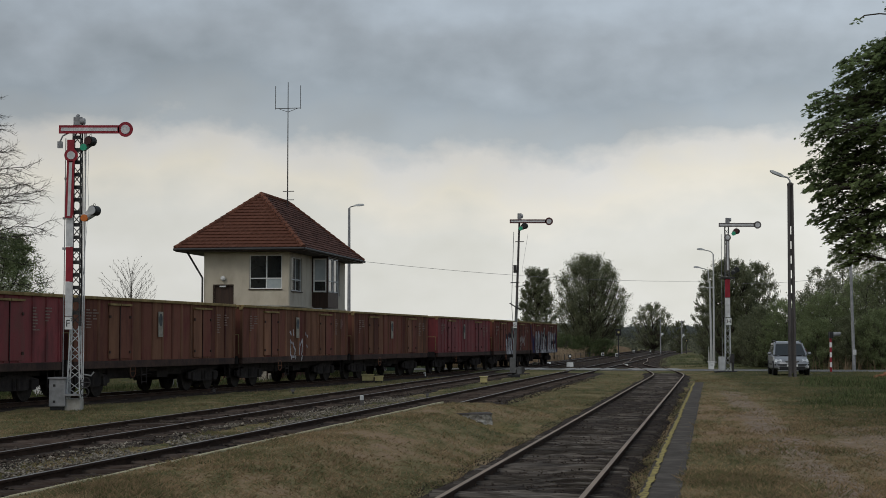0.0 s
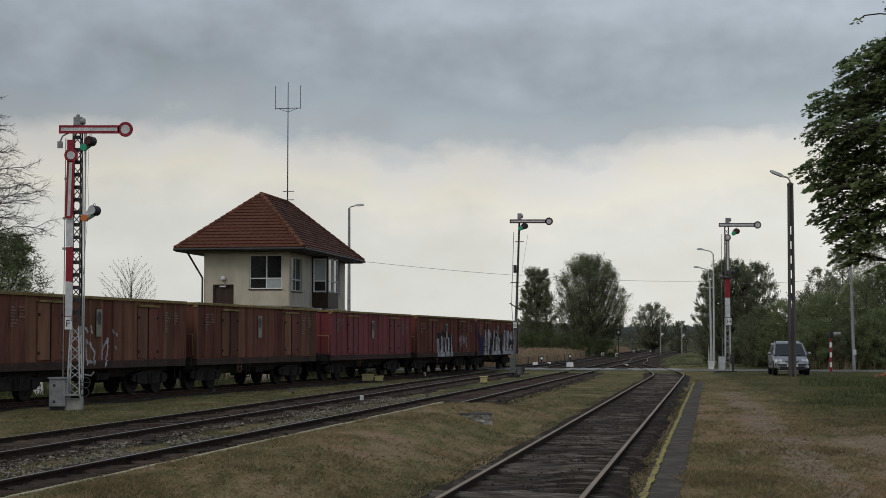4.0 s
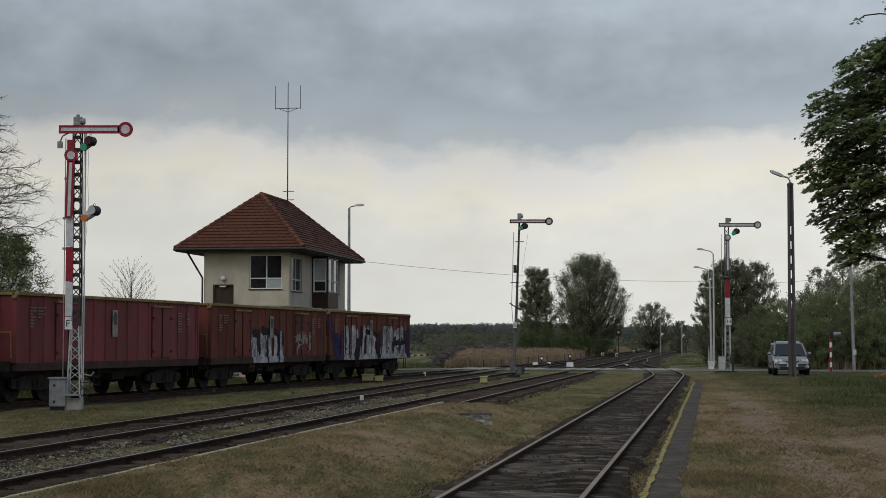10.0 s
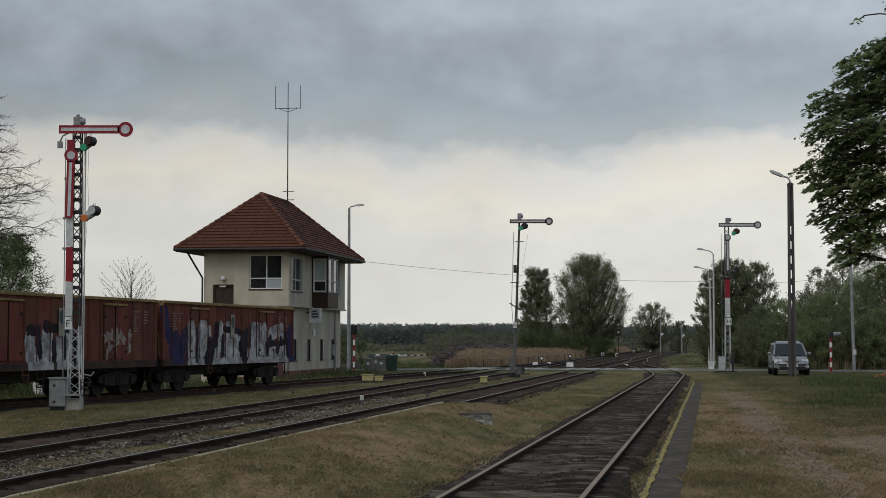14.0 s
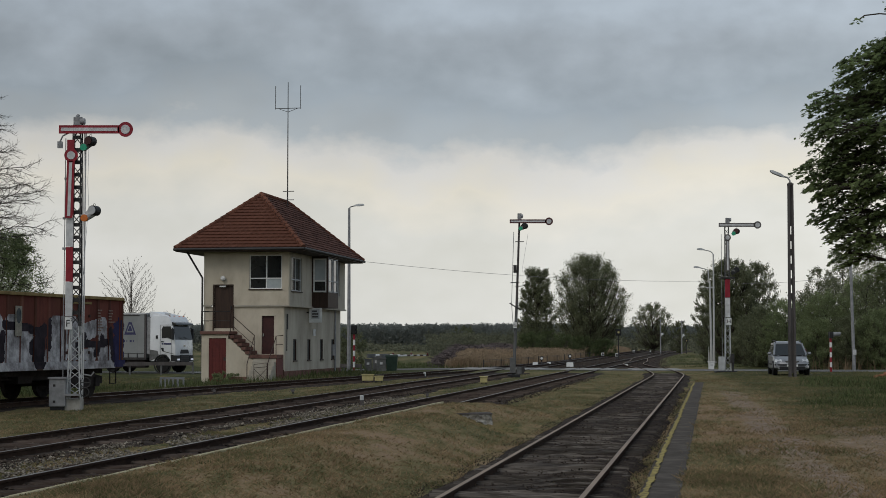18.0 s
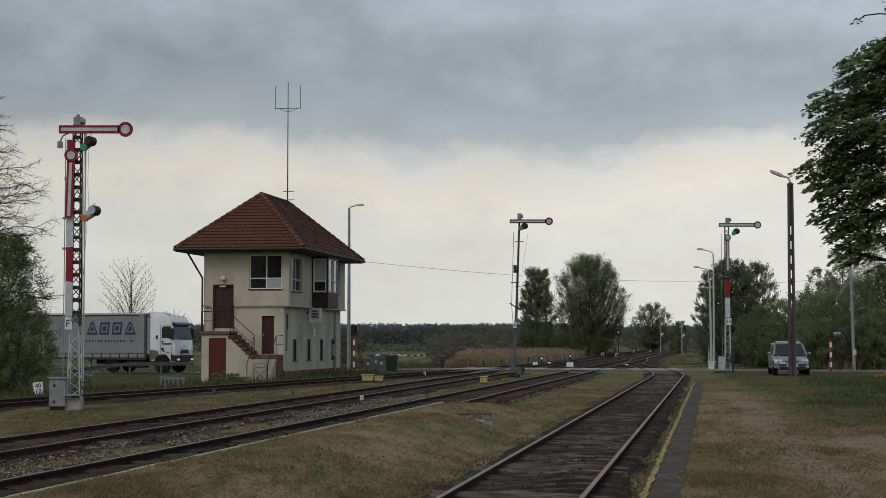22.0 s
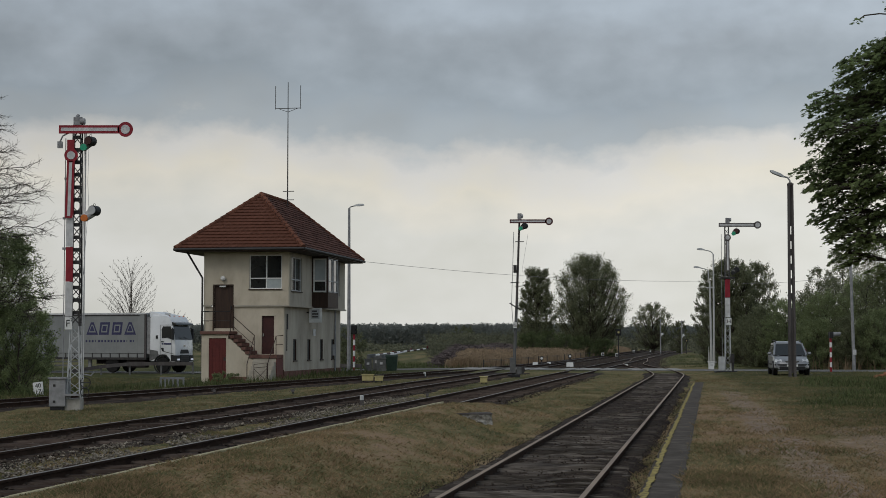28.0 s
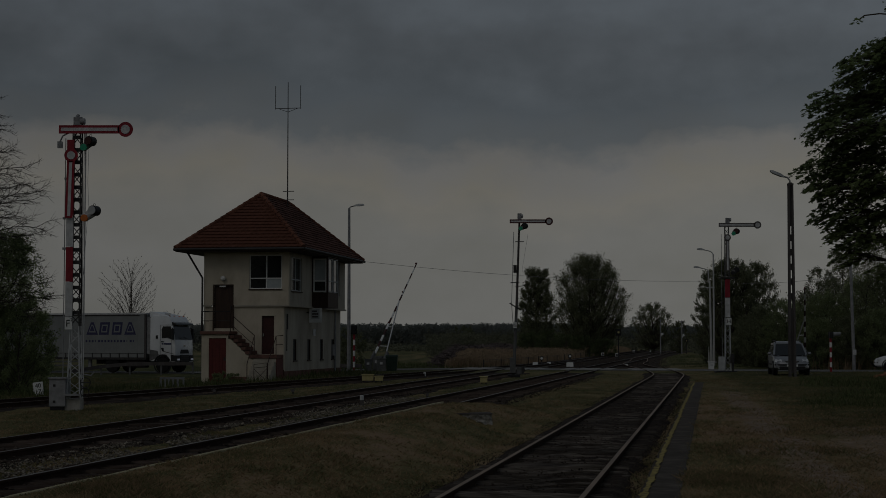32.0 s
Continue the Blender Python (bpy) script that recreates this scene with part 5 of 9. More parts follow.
def build_slotted_pole():
    t = thing("concrete_lamp_pole", pose(16.15, 76.6, 0.0), "dark slotted concrete pole carrying a street lamp", "street lamp")
    for sx in (-1, 1):
        part("pole_flange", Mesh().extrude([(sx * 0.165, -0.3), (sx * 0.06, -0.3), (sx * 0.045, 8.95), (sx * 0.115, 8.95)], 1, -0.13, 0.13), M_POLECONC, t)
    for k in range(13):
        z0 = 0.2 + k * 0.68
        tall = 0.30 if 2.8 < z0 < 6.8 else 0.68
        part("pole_web", Mesh().box(-0.08, 0.08, -0.06, 0.06, z0, z0 + tall), M_POLECONC, t)
    part("pole_cap", Mesh().box(-0.13, 0.13, -0.1, 0.1, 8.9, 9.0), M_POLECONC, t)
    part("lamp_arm", Mesh().path([(0, 0, 8.9), (-0.02, 0, 9.12), (-0.12, 0, 9.27), (-0.45, 0, 9.36)], 0.04, 8), M_GREYSTEEL, t)
    part("lamp_head", Mesh().loft([[(a, b * w, z + c * h) for b, c in ((-1, -0.3), (1, -0.3), (0.8, 0.7), (-0.8, 0.7))] for a, z, w, h in ((-0.3, 9.3, 0.06, 0.08), (-0.45, 9.36, 0.14, 0.14), (-0.8, 9.5, 0.15, 0.14), (-0.93, 9.57, 0.09, 0.07))]), M_LIGHTGREY, t, "pale lamp housing", smooth=True)


build_slotted_pole()
for x, y, h, s in ((18.66, 114.0, 8.2, 1), (20.24, 126.0, 7.5, 1), (19.3, 119.0, 6.2, 0), (21.4, 130.0, 6.6, 0)):
    if s:
        street_lamp(x, y, -0.2, h - 0.3, 0.7, "pale concrete post with an old curved lamp arm", 0.085, M_POLELIGHT, side=-1, head=0.42, rise=0.2, tilt=6)
    else:
        t = thing("concrete_post", pose(x, y, -0.2), "pale bare concrete utility post beside the line", "post")
        part("post", Mesh().tube((0, 0, -0.1), (-0.1, 0, h), 0.1, 0.06, 8), M_POLELIGHT, t)
        part("cross_arm", Mesh().box(-0.4, 0.25, -0.03, 0.03, h - 0.5, h - 0.42), M_POLELIGHT, t)
t = thing("utility_pole", pose(23.45, 94.5, -0.1), "grey concrete utility pole rising through foliage", "pole")
part("pole", Mesh().tube((0, 0, -0.2), (-0.18, 0, 8.6), 0.1, 0.07, 10), M_GREYSTEEL, t, smooth=True)
part("pole_plate", Mesh().box(-0.1, 0.08, -0.22, -0.19, 1.0, 1.3), M_WHITEDULL, t)
for x, y, h in ((31.8, 242.0, 5.2), (34.9, 242.0, 5.0)):
    t = thing("track_floodlight", pose(x, y, -0.25), "thin pole with a round white floodlight", "lamp", "distant floodlights")
    part("pole", Mesh().tube((0, 0, -0.2), (0, 0, h), 0.09, 0.07, 6), M_GREYSTEEL, t)
    part("floodlight", Mesh().lathe([(0.04, -0.12), (0.17, 0.06), (0.18, 0.11)], 12, pose(0.22, -0.1, h - 2.2, 70, 20, 0)).box(-0.02, 0.2, -0.05, 0.0, h - 2.5, h - 2.2), M_WHITEDULL, t)
    part("cross_arm", Mesh().box(-0.3, 0.3, -0.05, 0.05, h - 0.2, h - 0.1), M_GREYSTEEL, t)


def overhead_wire():
    t = thing("overhead_wire", pose(0, 0, 0), "thin dark overhead wire sagging across the sky", "cable")
    pts = [(-4.6, 99.5, 6.45), (20.5, 130, 6.4), (26, 104, 5.9), (44, 104, 6.4)]
    k = 0
    for a, b in zip(pts, pts[1:]):
        a, b = Vector(a), Vector(b)
        m = Mesh()
        p = [a.lerp(b, i / 10) - Vector((0, 0, 0.35 * 4 * (i / 10) * (1 - i / 10))) for i in range(11)]
        m.path(p, 0.014, 4)
        part("wire_span", m, M_GREYSTEEL, t)


overhead_wire()


# ---- goods train ----
BOX_L, BOX_W, Z_SILL, Z_FLOOR, Z_TOP = 12.1, 1.42, 0.86, 1.08, 2.96


def wagon_ribs():
    """Positions of the uprights along one side, with two pairs of doors between them."""
    h = BOX_L / 2
    return [-h + 0.08 + i * (BOX_L - 0.16) / 16 for i in range(17)]


def spray_cells(parent, mat, test, y0, y1, z0, z1, name, label, cell=0.05):
    """Paint laid over panels and ribs of the side wall, as thin cells where test(y, z) holds."""
    ribs = wagon_ribs()
    v, f = [], []
    ny, nz = int((y1 - y0) / cell), int((z1 - z0) / cell)
    for i in range(ny):
        for j in range(nz):
            y, z = y0 + i * cell, z0 + j * cell
            if not test(y + cell / 2, z + cell / 2):
                continue
            on_rib = any(abs(y + cell / 2 - r) < 0.075 for r in ribs)
            on_door = abs(abs(y + cell / 2) - 3.15) < 0.73 and Z_FLOOR + 0.03 < z < Z_TOP - 0.24
            x = BOX_W + (0.055 if z < Z_FLOOR + 0.01 else 0.052 if on_door else 0.041 if on_rib else 0.009)
            k = len(v)
            v += [(x, y, z), (x, y + cell, z), (x, y + cell, z + cell), (x, y, z + cell)]
            f.append((k, k + 1, k + 2, k + 3))
    return tagged(part(name, raw(name, v, f, mat), None, parent, label), kind="stuff")


def near_segment(p, a, b):
    px, py, ax, ay, bx, by = *p, *a, *b
    dx, dy = bx - ax, by - ay
    t = max(0, min(1, ((px - ax) * dx + (py - ay) * dy) / (dx * dx + dy * dy + 1e-9)))
    return math.hypot(px - ax - t * dx, py - ay - t * dy)


def build_bogie(t, yc):
    frame_m = Mesh()
    for sx in (-1, 1):
        frame_m.extrude([(yc - 1.3, 0.42), (yc - 1.3, 0.62), (yc - 0.5, 0.74), (yc + 0.5, 0.74), (yc + 1.3, 0.62), (yc + 1.3, 0.42), (yc + 0.5, 0.32), (yc - 0.5, 0.32)], 0, sx * 1.0 - 0.05, sx * 1.0 + 0.05)
    frame_m.box(-0.95, 0.95, yc - 0.25, yc + 0.25, 0.4, 0.75)
    b = part("bogie_frame", frame_m, M_UNDER, t)
    for sx in (-1, 1):
        for w in (-0.9, 0.9):
            part("axle_box", Mesh().box(sx * 1.0 - 0.1, sx * 1.0 + 0.12, yc + w - 0.14, yc + w + 0.14, 0.33, 0.62), M_UNDER, b, bevel=0.03)
        for w in (-0.12, 0.12):
            part("coil_spring", Mesh().tube((sx * 1.02, yc + w, 0.36), (sx * 1.02, yc + w, 0.66), 0.09), M_UNDER, b)


def wheelset_data():
    m = Mesh()
    for sx in (-1, 1):
        prof = [(0.08, -0.05), (0.30, -0.03), (0.40, -0.065), (0.46, -0.065), (0.475, 0.05), (0.50, 0.06), (0.50, 0.085), (0.40, 0.085), (0.30, 0.03), (0.09, 0.07)]
        m.lathe([(r, -z * sx) for r, z in (prof if sx > 0 else prof)], 20, pose(sx * 0.76, 0, 0, 0, 90, 0))
    m.tube((-0.95, 0, 0), (0.95, 0, 0), 0.075, 0.075, 8)
    return m.data("wheelset", M_WHEEL, smooth=True)


WHEELSET = wheelset_data()


def build_wagon(label, panel, rib_mat, rim_mat):
    """An open bogie wagon: origin on the rails at its middle, length along y."""
    t = thing("open_wagon", pose(0, 0, 0), label, "goods wagon", "wagons of the goods train")
    h = BOX_L / 2
    rnd = random.Random(hash_free(label))
    for sx in (-1, 1):
        part("side_wall", Mesh().box(sx * BOX_W - 0.03, sx * BOX_W + 0.004 * sx, -h, h, Z_FLOOR, Z_TOP - 0.05), panel, t)
        for y0, y1 in ((-h - 0.035, -h + 0.06), (h - 0.06, h + 0.035)):
            part("corner_post", Mesh().box(sx * BOX_W - 0.05, sx * BOX_W + 0.05, y0, y1, Z_FLOOR, Z_TOP - 0.06), rib_mat, t)
        part("top_rim", Mesh().box(sx * BOX_W - 0.05, sx * BOX_W + 0.09, -h - 0.02, h + 0.02, Z_TOP - 0.075, Z_TOP + 0.015) if sx > 0 else Mesh().box(-BOX_W - 0.09, -BOX_W + 0.05, -h - 0.02, h + 0.02, Z_TOP - 0.075, Z_TOP + 0.015), rim_mat, t, "worn ochre-edged top rim", bevel=0.015)
        part("sole_bar", Mesh().box(sx * BOX_W - 0.09, sx * BOX_W + 0.05, -h, h, Z_SILL, Z_FLOOR), M_SOLE, t, bevel=0.01)
        for i, y in enumerate(wagon_ribs()):
            wide = 0.07 if i % 2 else 0.095
            part("side_rib", Mesh().extrude([(y - wide, sx * BOX_W), (y - wide * 0.6, sx * (BOX_W + 0.036)), (y + wide * 0.6, sx * (BOX_W + 0.036)), (y + wide, sx * BOX_W)], 2, Z_FLOOR + 0.02, Z_TOP - 0.08, Matrix(((0, 1, 0, 0), (1, 0, 0, 0), (0, 0, 1, 0), (0, 0, 0, 1)))), rib_mat if rnd.random() < 0.7 else panel, t)
    ribs = wagon_ribs()
    for a, b in zip(ribs, ribs[1:]):
        part("side_panel", Mesh().box(BOX_W + 0.001, BOX_W + 0.005, a + 0.05, b - 0.05, Z_FLOOR + 0.01, Z_TOP - 0.07), panel if rnd.random() < 0.6 else rib_mat, t)
    for sy in (-1, 1):
        part("end_wall", Mesh().box(-BOX_W + 0.03, BOX_W - 0.03, sy * h - 0.03, sy * h + 0.03, Z_FLOOR, Z_TOP - 0.02), panel, t)
        part("end_rim", Mesh().box(-BOX_W + 0.06, BOX_W - 0.06, min(sy * (h - 0.05), sy * (h + 0.09)), max(sy * (h - 0.05), sy * (h + 0.09)), Z_TOP - 0.07, Z_TOP + 0.012), rim_mat, t, bevel=0.012)
        part("corner_gusset", Mesh().extrude([(BOX_W - 0.06, Z_TOP - 0.16), (BOX_W + 0.05, Z_TOP - 0.16), (BOX_W + 0.085, Z_TOP - 0.07), (BOX_W - 0.06, Z_TOP - 0.07)], 1, min(sy * (h + 0.03), sy * (h + 0.1)), max(sy * (h + 0.03), sy * (h + 0.1))), rim_mat, t)
        for u in (-0.9, 0.0, 0.9):
            part("end_rib", Mesh().box(u - 0.07, u + 0.07, sy * h + 0.03 * sy, sy * h + 0.1 * sy, Z_FLOOR, Z_TOP - 0.1) if sy > 0 else Mesh().box(u - 0.07, u + 0.07, -h - 0.1, -h - 0.03, Z_FLOOR, Z_TOP - 0.1), rib_mat, t)
        part("headstock", Mesh().box(-1.3, 1.3, sy * h - 0.1, sy * (h + 0.14) , Z_SILL - 0.02, Z_FLOOR + 0.05) if sy > 0 else Mesh().box(-1.3, 1.3, -h - 0.14, -h + 0.1, Z_SILL - 0.02, Z_FLOOR + 0.05), M_UNDER, t)
        for u in (-0.875, 0.875):
            bf = part("buffer", Mesh().tube((u, sy * (h + 0.1), 1.02), (u, sy * (h + 0.42), 1.02), 0.09).tube((u, sy * (h + 0.40), 1.02), (u, sy * (h + 0.44), 1.02), 0.22, 0.2, 14), M_UNDER, t)
        part("end_step", Mesh().path([(1.3, sy * (h - 0.1), 0.9), (1.3, sy * (h - 0.1), 0.4), (1.3, sy * (h - 0.5), 0.4), (1.3, sy * (h - 0.5), 0.9)], 0.02), M_UNDER, t)
        part("grab_rail", Mesh().path([(BOX_W - 0.05, sy * (h + 0.12), 1.2), (BOX_W - 0.05, sy * (h + 0.16), 1.9)], 0.016).path([(0.9, sy * (h + 0.16), 1.9), (BOX_W - 0.05, sy * (h + 0.16), 1.9)], 0.016), M_WAGONTRIM, t)
    part("floor", Mesh().box(-BOX_W + 0.05, BOX_W - 0.05, -h + 0.05, h - 0.05, Z_FLOOR - 0.06, Z_FLOOR + 0.02), M_UNDER, t)
    part("centre_sill", Mesh().box(-0.9, 0.9, -h + 0.2, h - 0.2, 0.7, 1.0), M_UNDER, t)
    # two double doors on each visible side
    for yc in (-3.15, 3.15):
        for s in (-1, 1):
            d = part("side_door", Mesh().box(BOX_W + 0.01, BOX_W + 0.048, yc + (0.03 if s > 0 else -0.72), yc + (0.72 if s > 0 else -0.03), Z_FLOOR + 0.06, Z_TOP - 0.24), panel if s > 0 else rib_mat, t, bevel=0.012)
            for z in (1.3, 2.35):
                part("door_hinge", Mesh().box(BOX_W + 0.05, BOX_W + 0.085, yc + s * 0.68 - 0.04, yc + s * 0.68 + 0.04, z, z + 0.08), M_SOLE, d)
            part("door_header", Mesh().box(BOX_W + 0.01, BOX_W + 0.1, yc + (0.03 if s > 0 else -0.74), yc + (0.74 if s > 0 else -0.03), Z_TOP - 0.23, Z_TOP - 0.17), M_WAGONTRIM, d)
        part("door_bar", Mesh().tube((BOX_W + 0.06, yc, Z_FLOOR), (BOX_W + 0.06, yc, Z_TOP - 0.25), 0.013), M_UNDER, t)
    # writing on the side: a framed data plate and rows of small stencils, as plain bars
    plate = part("data_plate", Mesh().box(BOX_W + 0.042, BOX_W + 0.05, -0.39, -0.04, 1.8, 2.6), M_STENCIL, t, "pale framed data plate")
    part("plate_blot", Mesh().lathe([(0.02, 0.0), (0.13, 0.0), (0.13, 0.004), (0.02, 0.004)], 14, Matrix.Translation((BOX_W + 0.0505, -0.215, 2.34)) @ Matrix.Diagonal((1, 1, 1.6, 1)) @ Matrix.Rotation(radians(90), 4, "Y")), M_BLOT, plate, "dark smudged oval")
    st = Mesh()
    for y, rows in ((-5.35, 7), (-4.9, 4), (4.4, 8), (5.1, 5)):
        for k in range(rows):
            z = 2.55 - 0.085 * k
            st.box(BOX_W + 0.042, BOX_W + 0.048, y, y + rnd.uniform(0.15, 0.4), z, z + 0.04)
    tagged(part("stencil_bars", st, M_FADEDSTENCIL, t, "small faded white stencil rows"), kind="stuff")
    for yc in (-4.25, 4.25):
        build_bogie(t, yc)
    ws = []
    for y in (-5.15, -3.35, 3.35, 5.15):
        w = part("wheelset", WHEELSET, None, t, m=pose(0, y, 0.46))
        ws.append(w)
    part("brake_cylinder", Mesh().tube((0.5, -0.6, 0.72), (0.5, 0.5, 0.72), 0.18, 0.18, 12).box(0.2, 0.9, 0.8, 1.6, 0.5, 0.8), M_UNDER, t)
    part("brake_gear", Mesh().box(-0.95, 0.95, -2.9, -0.9, 0.52, 0.9).box(-0.85, 0.85, 0.9, 2.9, 0.56, 0.9).box(-0.6, 0.6, -0.9, 0.9, 0.6, 0.9), M_UNDER, t, "dark brake gear hung between the bogies", bevel=0.06)
    part("brake_rigging", Mesh().path([(0.7, -3.0, 0.62), (0.7, 3.0, 0.62)], 0.03).path([(1.25, -2.2, 0.86), (0.9, -1.2, 0.5), (1.25, -0.2, 0.86)], 0.02), M_UNDER, t)
    part("hand_wheel", Mesh().ring((BOX_W + 0.04, -2.2, 0.75), 0.19, 0.015, pose(0, 0, 0, 0, 90, 0)).box(BOX_W + 0.03, BOX_W + 0.05, -2.38, -2.02, 0.735, 0.765), M_WAGONRIB, t, "rusty brake handwheel")
    part("foot_ladder", Mesh().path([(BOX_W, -1.5, 0.88), (BOX_W, -1.5, 0.35)], 0.018).path([(BOX_W, -1.15, 0.88), (BOX_W, -1.15, 0.35)], 0.018).path([(BOX_W, -1.5, 0.4), (BOX_W, -1.15, 0.4)], 0.018).path([(BOX_W, -1.5, 0.62), (BOX_W, -1.15, 0.62)], 0.018), M_UNDER, t)
    return t, ws


def hash_free(text):
    return sum((i + 1) * ord(c) for i, c in enumerate(text))


M_BROWN2 = material("brown_red_wagon_paint", [(0.075, 0.026, 0.022), (0.135, 0.046, 0.035), (0.11, 0.032, 0.028)], scale=1.3, rough=0.78, bump=0.22, stretch=(1, 1, 0.3), random_amount=0.25)
TRAIN = []
for label, panel, rib, rim in (
        ("brown-red open wagon sprayed with white, black and blue graffiti", M_BROWN2, M_WAGONBROWN, M_WAGONTRIM),
        ("brown open goods wagon with white sprayed strokes", M_BROWN2, M_WAGONBROWN, M_WAGONTRIM),
        ("faded red open goods wagon with an ochre rim", M_WAGONRED, M_WAGONRED, M_WAGONTRIM),
        ("rusty orange-brown open goods wagon with double doors", M_WAGONBROWN, M_WAGONRIB, M_WAGONTRIM),
        ("rusty brown open goods wagon with paint streaks", M_WAGONBROWN, M_WAGONRIB, M_WAGONTRIM),
        ("weathered brown open goods wagon", M_WAGONBROWN, M_WAGONRIB, M_WAGONTRIM),
        ("faded dark red open goods wagon", M_WAGONRED, M_WAGONRED, M_WAGONTRIM)):
    TRAIN.append(build_wagon(label, panel, rib, rim))

# graffiti: fat letter strokes (a, b, half width) laid over panels and ribs
def stroke_test(strokes, seed, fuzz=0.03):
    def test(y, z):
        q = (y + 0.07 * noise.noise((y * 2, z * 2, seed)), z + 0.07 * noise.noise((y * 2, z * 2, seed + 4)))
        edge = fuzz * noise.noise((y * 9, z * 9, seed + 1))
        return any(near_segment(q, a, b) < w * 1.22 + edge for a, b, w in strokes)
    return test


last = TRAIN[0][0]
WHITE_LAST = [((-3.8, 1.15), (-3.8, 2.1), 0.24), ((-2.9, 1.1), (-2.85, 2.1), 0.3), ((-2.3, 2.05), (-2.0, 1.55), 0.13), ((-1.95, 1.0), (-1.55, 1.3), 0.2),
              ((-1.5, 1.2), (-1.2, 2.1), 0.22), ((-0.7, 1.1), (-0.55, 2.05), 0.3), ((-0.3, 1.3), (0.25, 1.75), 0.26), ((0.2, 1.0), (0.3, 1.7), 0.3),
              ((1.15, 1.0), (1.5, 1.3), 0.16), ((2.05, 0.95), (2.1, 2.1), 0.38), ((2.85, 1.15), (2.9, 2.1), 0.22), ((3.55, 1.9), (4.3, 2.05), 0.2),
              ((3.6, 1.2), (4.2, 1.3), 0.2), ((4.75, 1.1), (4.8, 2.1), 0.24), ((5.25, 1.2), (5.1, 1.5), 0.18), ((-4.0, 0.92), (5.4, 0.92), 0.13)]
DARK_LAST = [((-2.35, 1.1), (-2.1, 1.45), 0.3), ((-1.7, 1.65), (-1.6, 2.15), 0.17), ((-1.05, 1.25), (-0.95, 1.8), 0.13), ((-0.9, 2.1), (1.0, 1.95), 0.1),
             ((0.6, 1.5), (1.25, 1.95), 0.16), ((0.95, 1.15), (1.0, 1.7), 0.26), ((1.5, 1.5), (1.55, 2.2), 0.12), ((3.1, 1.55), (5.3, 1.62), 0.09),
             ((3.2, 1.3), (3.5, 1.75), 0.13), ((4.35, 1.3), (4.75, 1.75), 0.12), ((5.3, 1.9), (5.5, 1.2), 0.14), ((-3.35, 1.0), (-3.35, 2.1), 0.07), ((-4.1, 1.1), (-4.1, 2.1), 0.06)]
on_white, on_dark = stroke_test(WHITE_LAST, 1), stroke_test(DARK_LAST, 11)
spray_cells(last, M_SPRAYWHITE, lambda y, z: on_white(y, z) and not on_dark(y, z), -4.2, 5.6, 0.87, 2.4, "white_graffiti", "white graffiti letters", 0.032)
spray_cells(last, M_SPRAYBLACK, on_dark, -4.3, 5.8, 0.9, 2.4, "black_graffiti", "black graffiti outlines", 0.032)
spray_cells(last, M_SPRAYBLUE, stroke_test([((-6.0, 2.8), (-5.6, 1.9), 0.22), ((-5.1, 1.6), (-5.0, 1.1), 0.36), ((-4.5, 1.2), (-4.4, 1.8), 0.2), ((5.85, 1.1), (5.85, 2.0), 0.3)], 21, 0.16), -6.25, 6.25, 0.9, 2.85, "blue_graffiti", "dark blue sprayed patch", 0.04)
second = TRAIN[1][0]
WHITE_SECOND = [((-1.95, 1.7), (-1.8, 1.15), 0.26), ((-1.8, 1.0), (-1.1, 0.95), 0.22), ((-1.0, 1.8), (-0.95, 1.0), 0.25), ((-0.3, 1.6), (-0.25, 1.1), 0.2), ((-0.25, 0.98), (0.3, 0.95), 0.2),
                ((0.3, 1.8), (0.3, 1.0), 0.22), ((0.85, 1.85), (0.9, 1.0), 0.18)]
DARK_SECOND = [((-2.0, 1.95), (-1.5, 1.95), 0.13), ((-1.45, 1.65), (-1.4, 1.3), 0.14), ((-1.1, 2.05), (0.4, 2.0), 0.11), ((-0.62, 1.6), (-0.6, 1.2), 0.13), ((0.02, 1.7), (0.0, 1.25), 0.12), ((0.6, 1.9), (0.6, 1.1), 0.08), ((1.1, 1.9), (1.1, 1.6), 0.1)]
on_white2, on_dark2 = stroke_test(WHITE_SECOND, 31), stroke_test(DARK_SECOND, 41)
spray_cells(second, M_SPRAYWHITE, lambda y, z: on_white2(y, z) and not on_dark2(y, z), -2.4, 1.6, 0.87, 2.3, "white_graffiti", "thick white graffiti strokes", 0.032)
spray_cells(second, M_SPRAYBLACK, on_dark2, -2.4, 1.6, 0.9, 2.3, "black_graffiti", "black graffiti fill", 0.032)
spray_cells(second, M_SPRAYFAINT, stroke_test([((2.5, 1.75), (2.9, 1.85), 0.12), ((3.2, 1.6), (3.3, 1.9), 0.1), ((2.6, 1.3), (2.9, 1.5), 0.08), ((3.5, 1.85), (3.7, 1.7), 0.1), ((4.2, 1.4), (4.25, 1.9), 0.09)], 51, 0.16), 2.2, 4.6, 1.0, 2.3, "white_smear", "faint white paint smears", 0.04)
fifth = TRAIN[4][0]
SCRAWL = [((-1.0, 2.05), (-0.85, 1.9)), ((-0.7, 2.05), (-0.6, 1.9)), ((-0.95, 1.7), (-0.95, 1.0)), ((-0.95, 1.7), (-0.4, 1.35)), ((-0.4, 1.35), (-0.5, 1.0)), ((-0.95, 1.05), (-0.5, 1.05)), ((0.05, 1.65), (0.0, 1.15)),
          ((0.05, 1.4), (0.45, 1.75)), ((0.45, 1.75), (0.4, 1.25)), ((0.4, 1.25), (0.25, 0.95)), ((0.7, 1.95), (0.75, 1.9)), ((1.0, 1.9), (1.05, 1.85)), ((0.95, 1.5), (1.0, 1.45))]
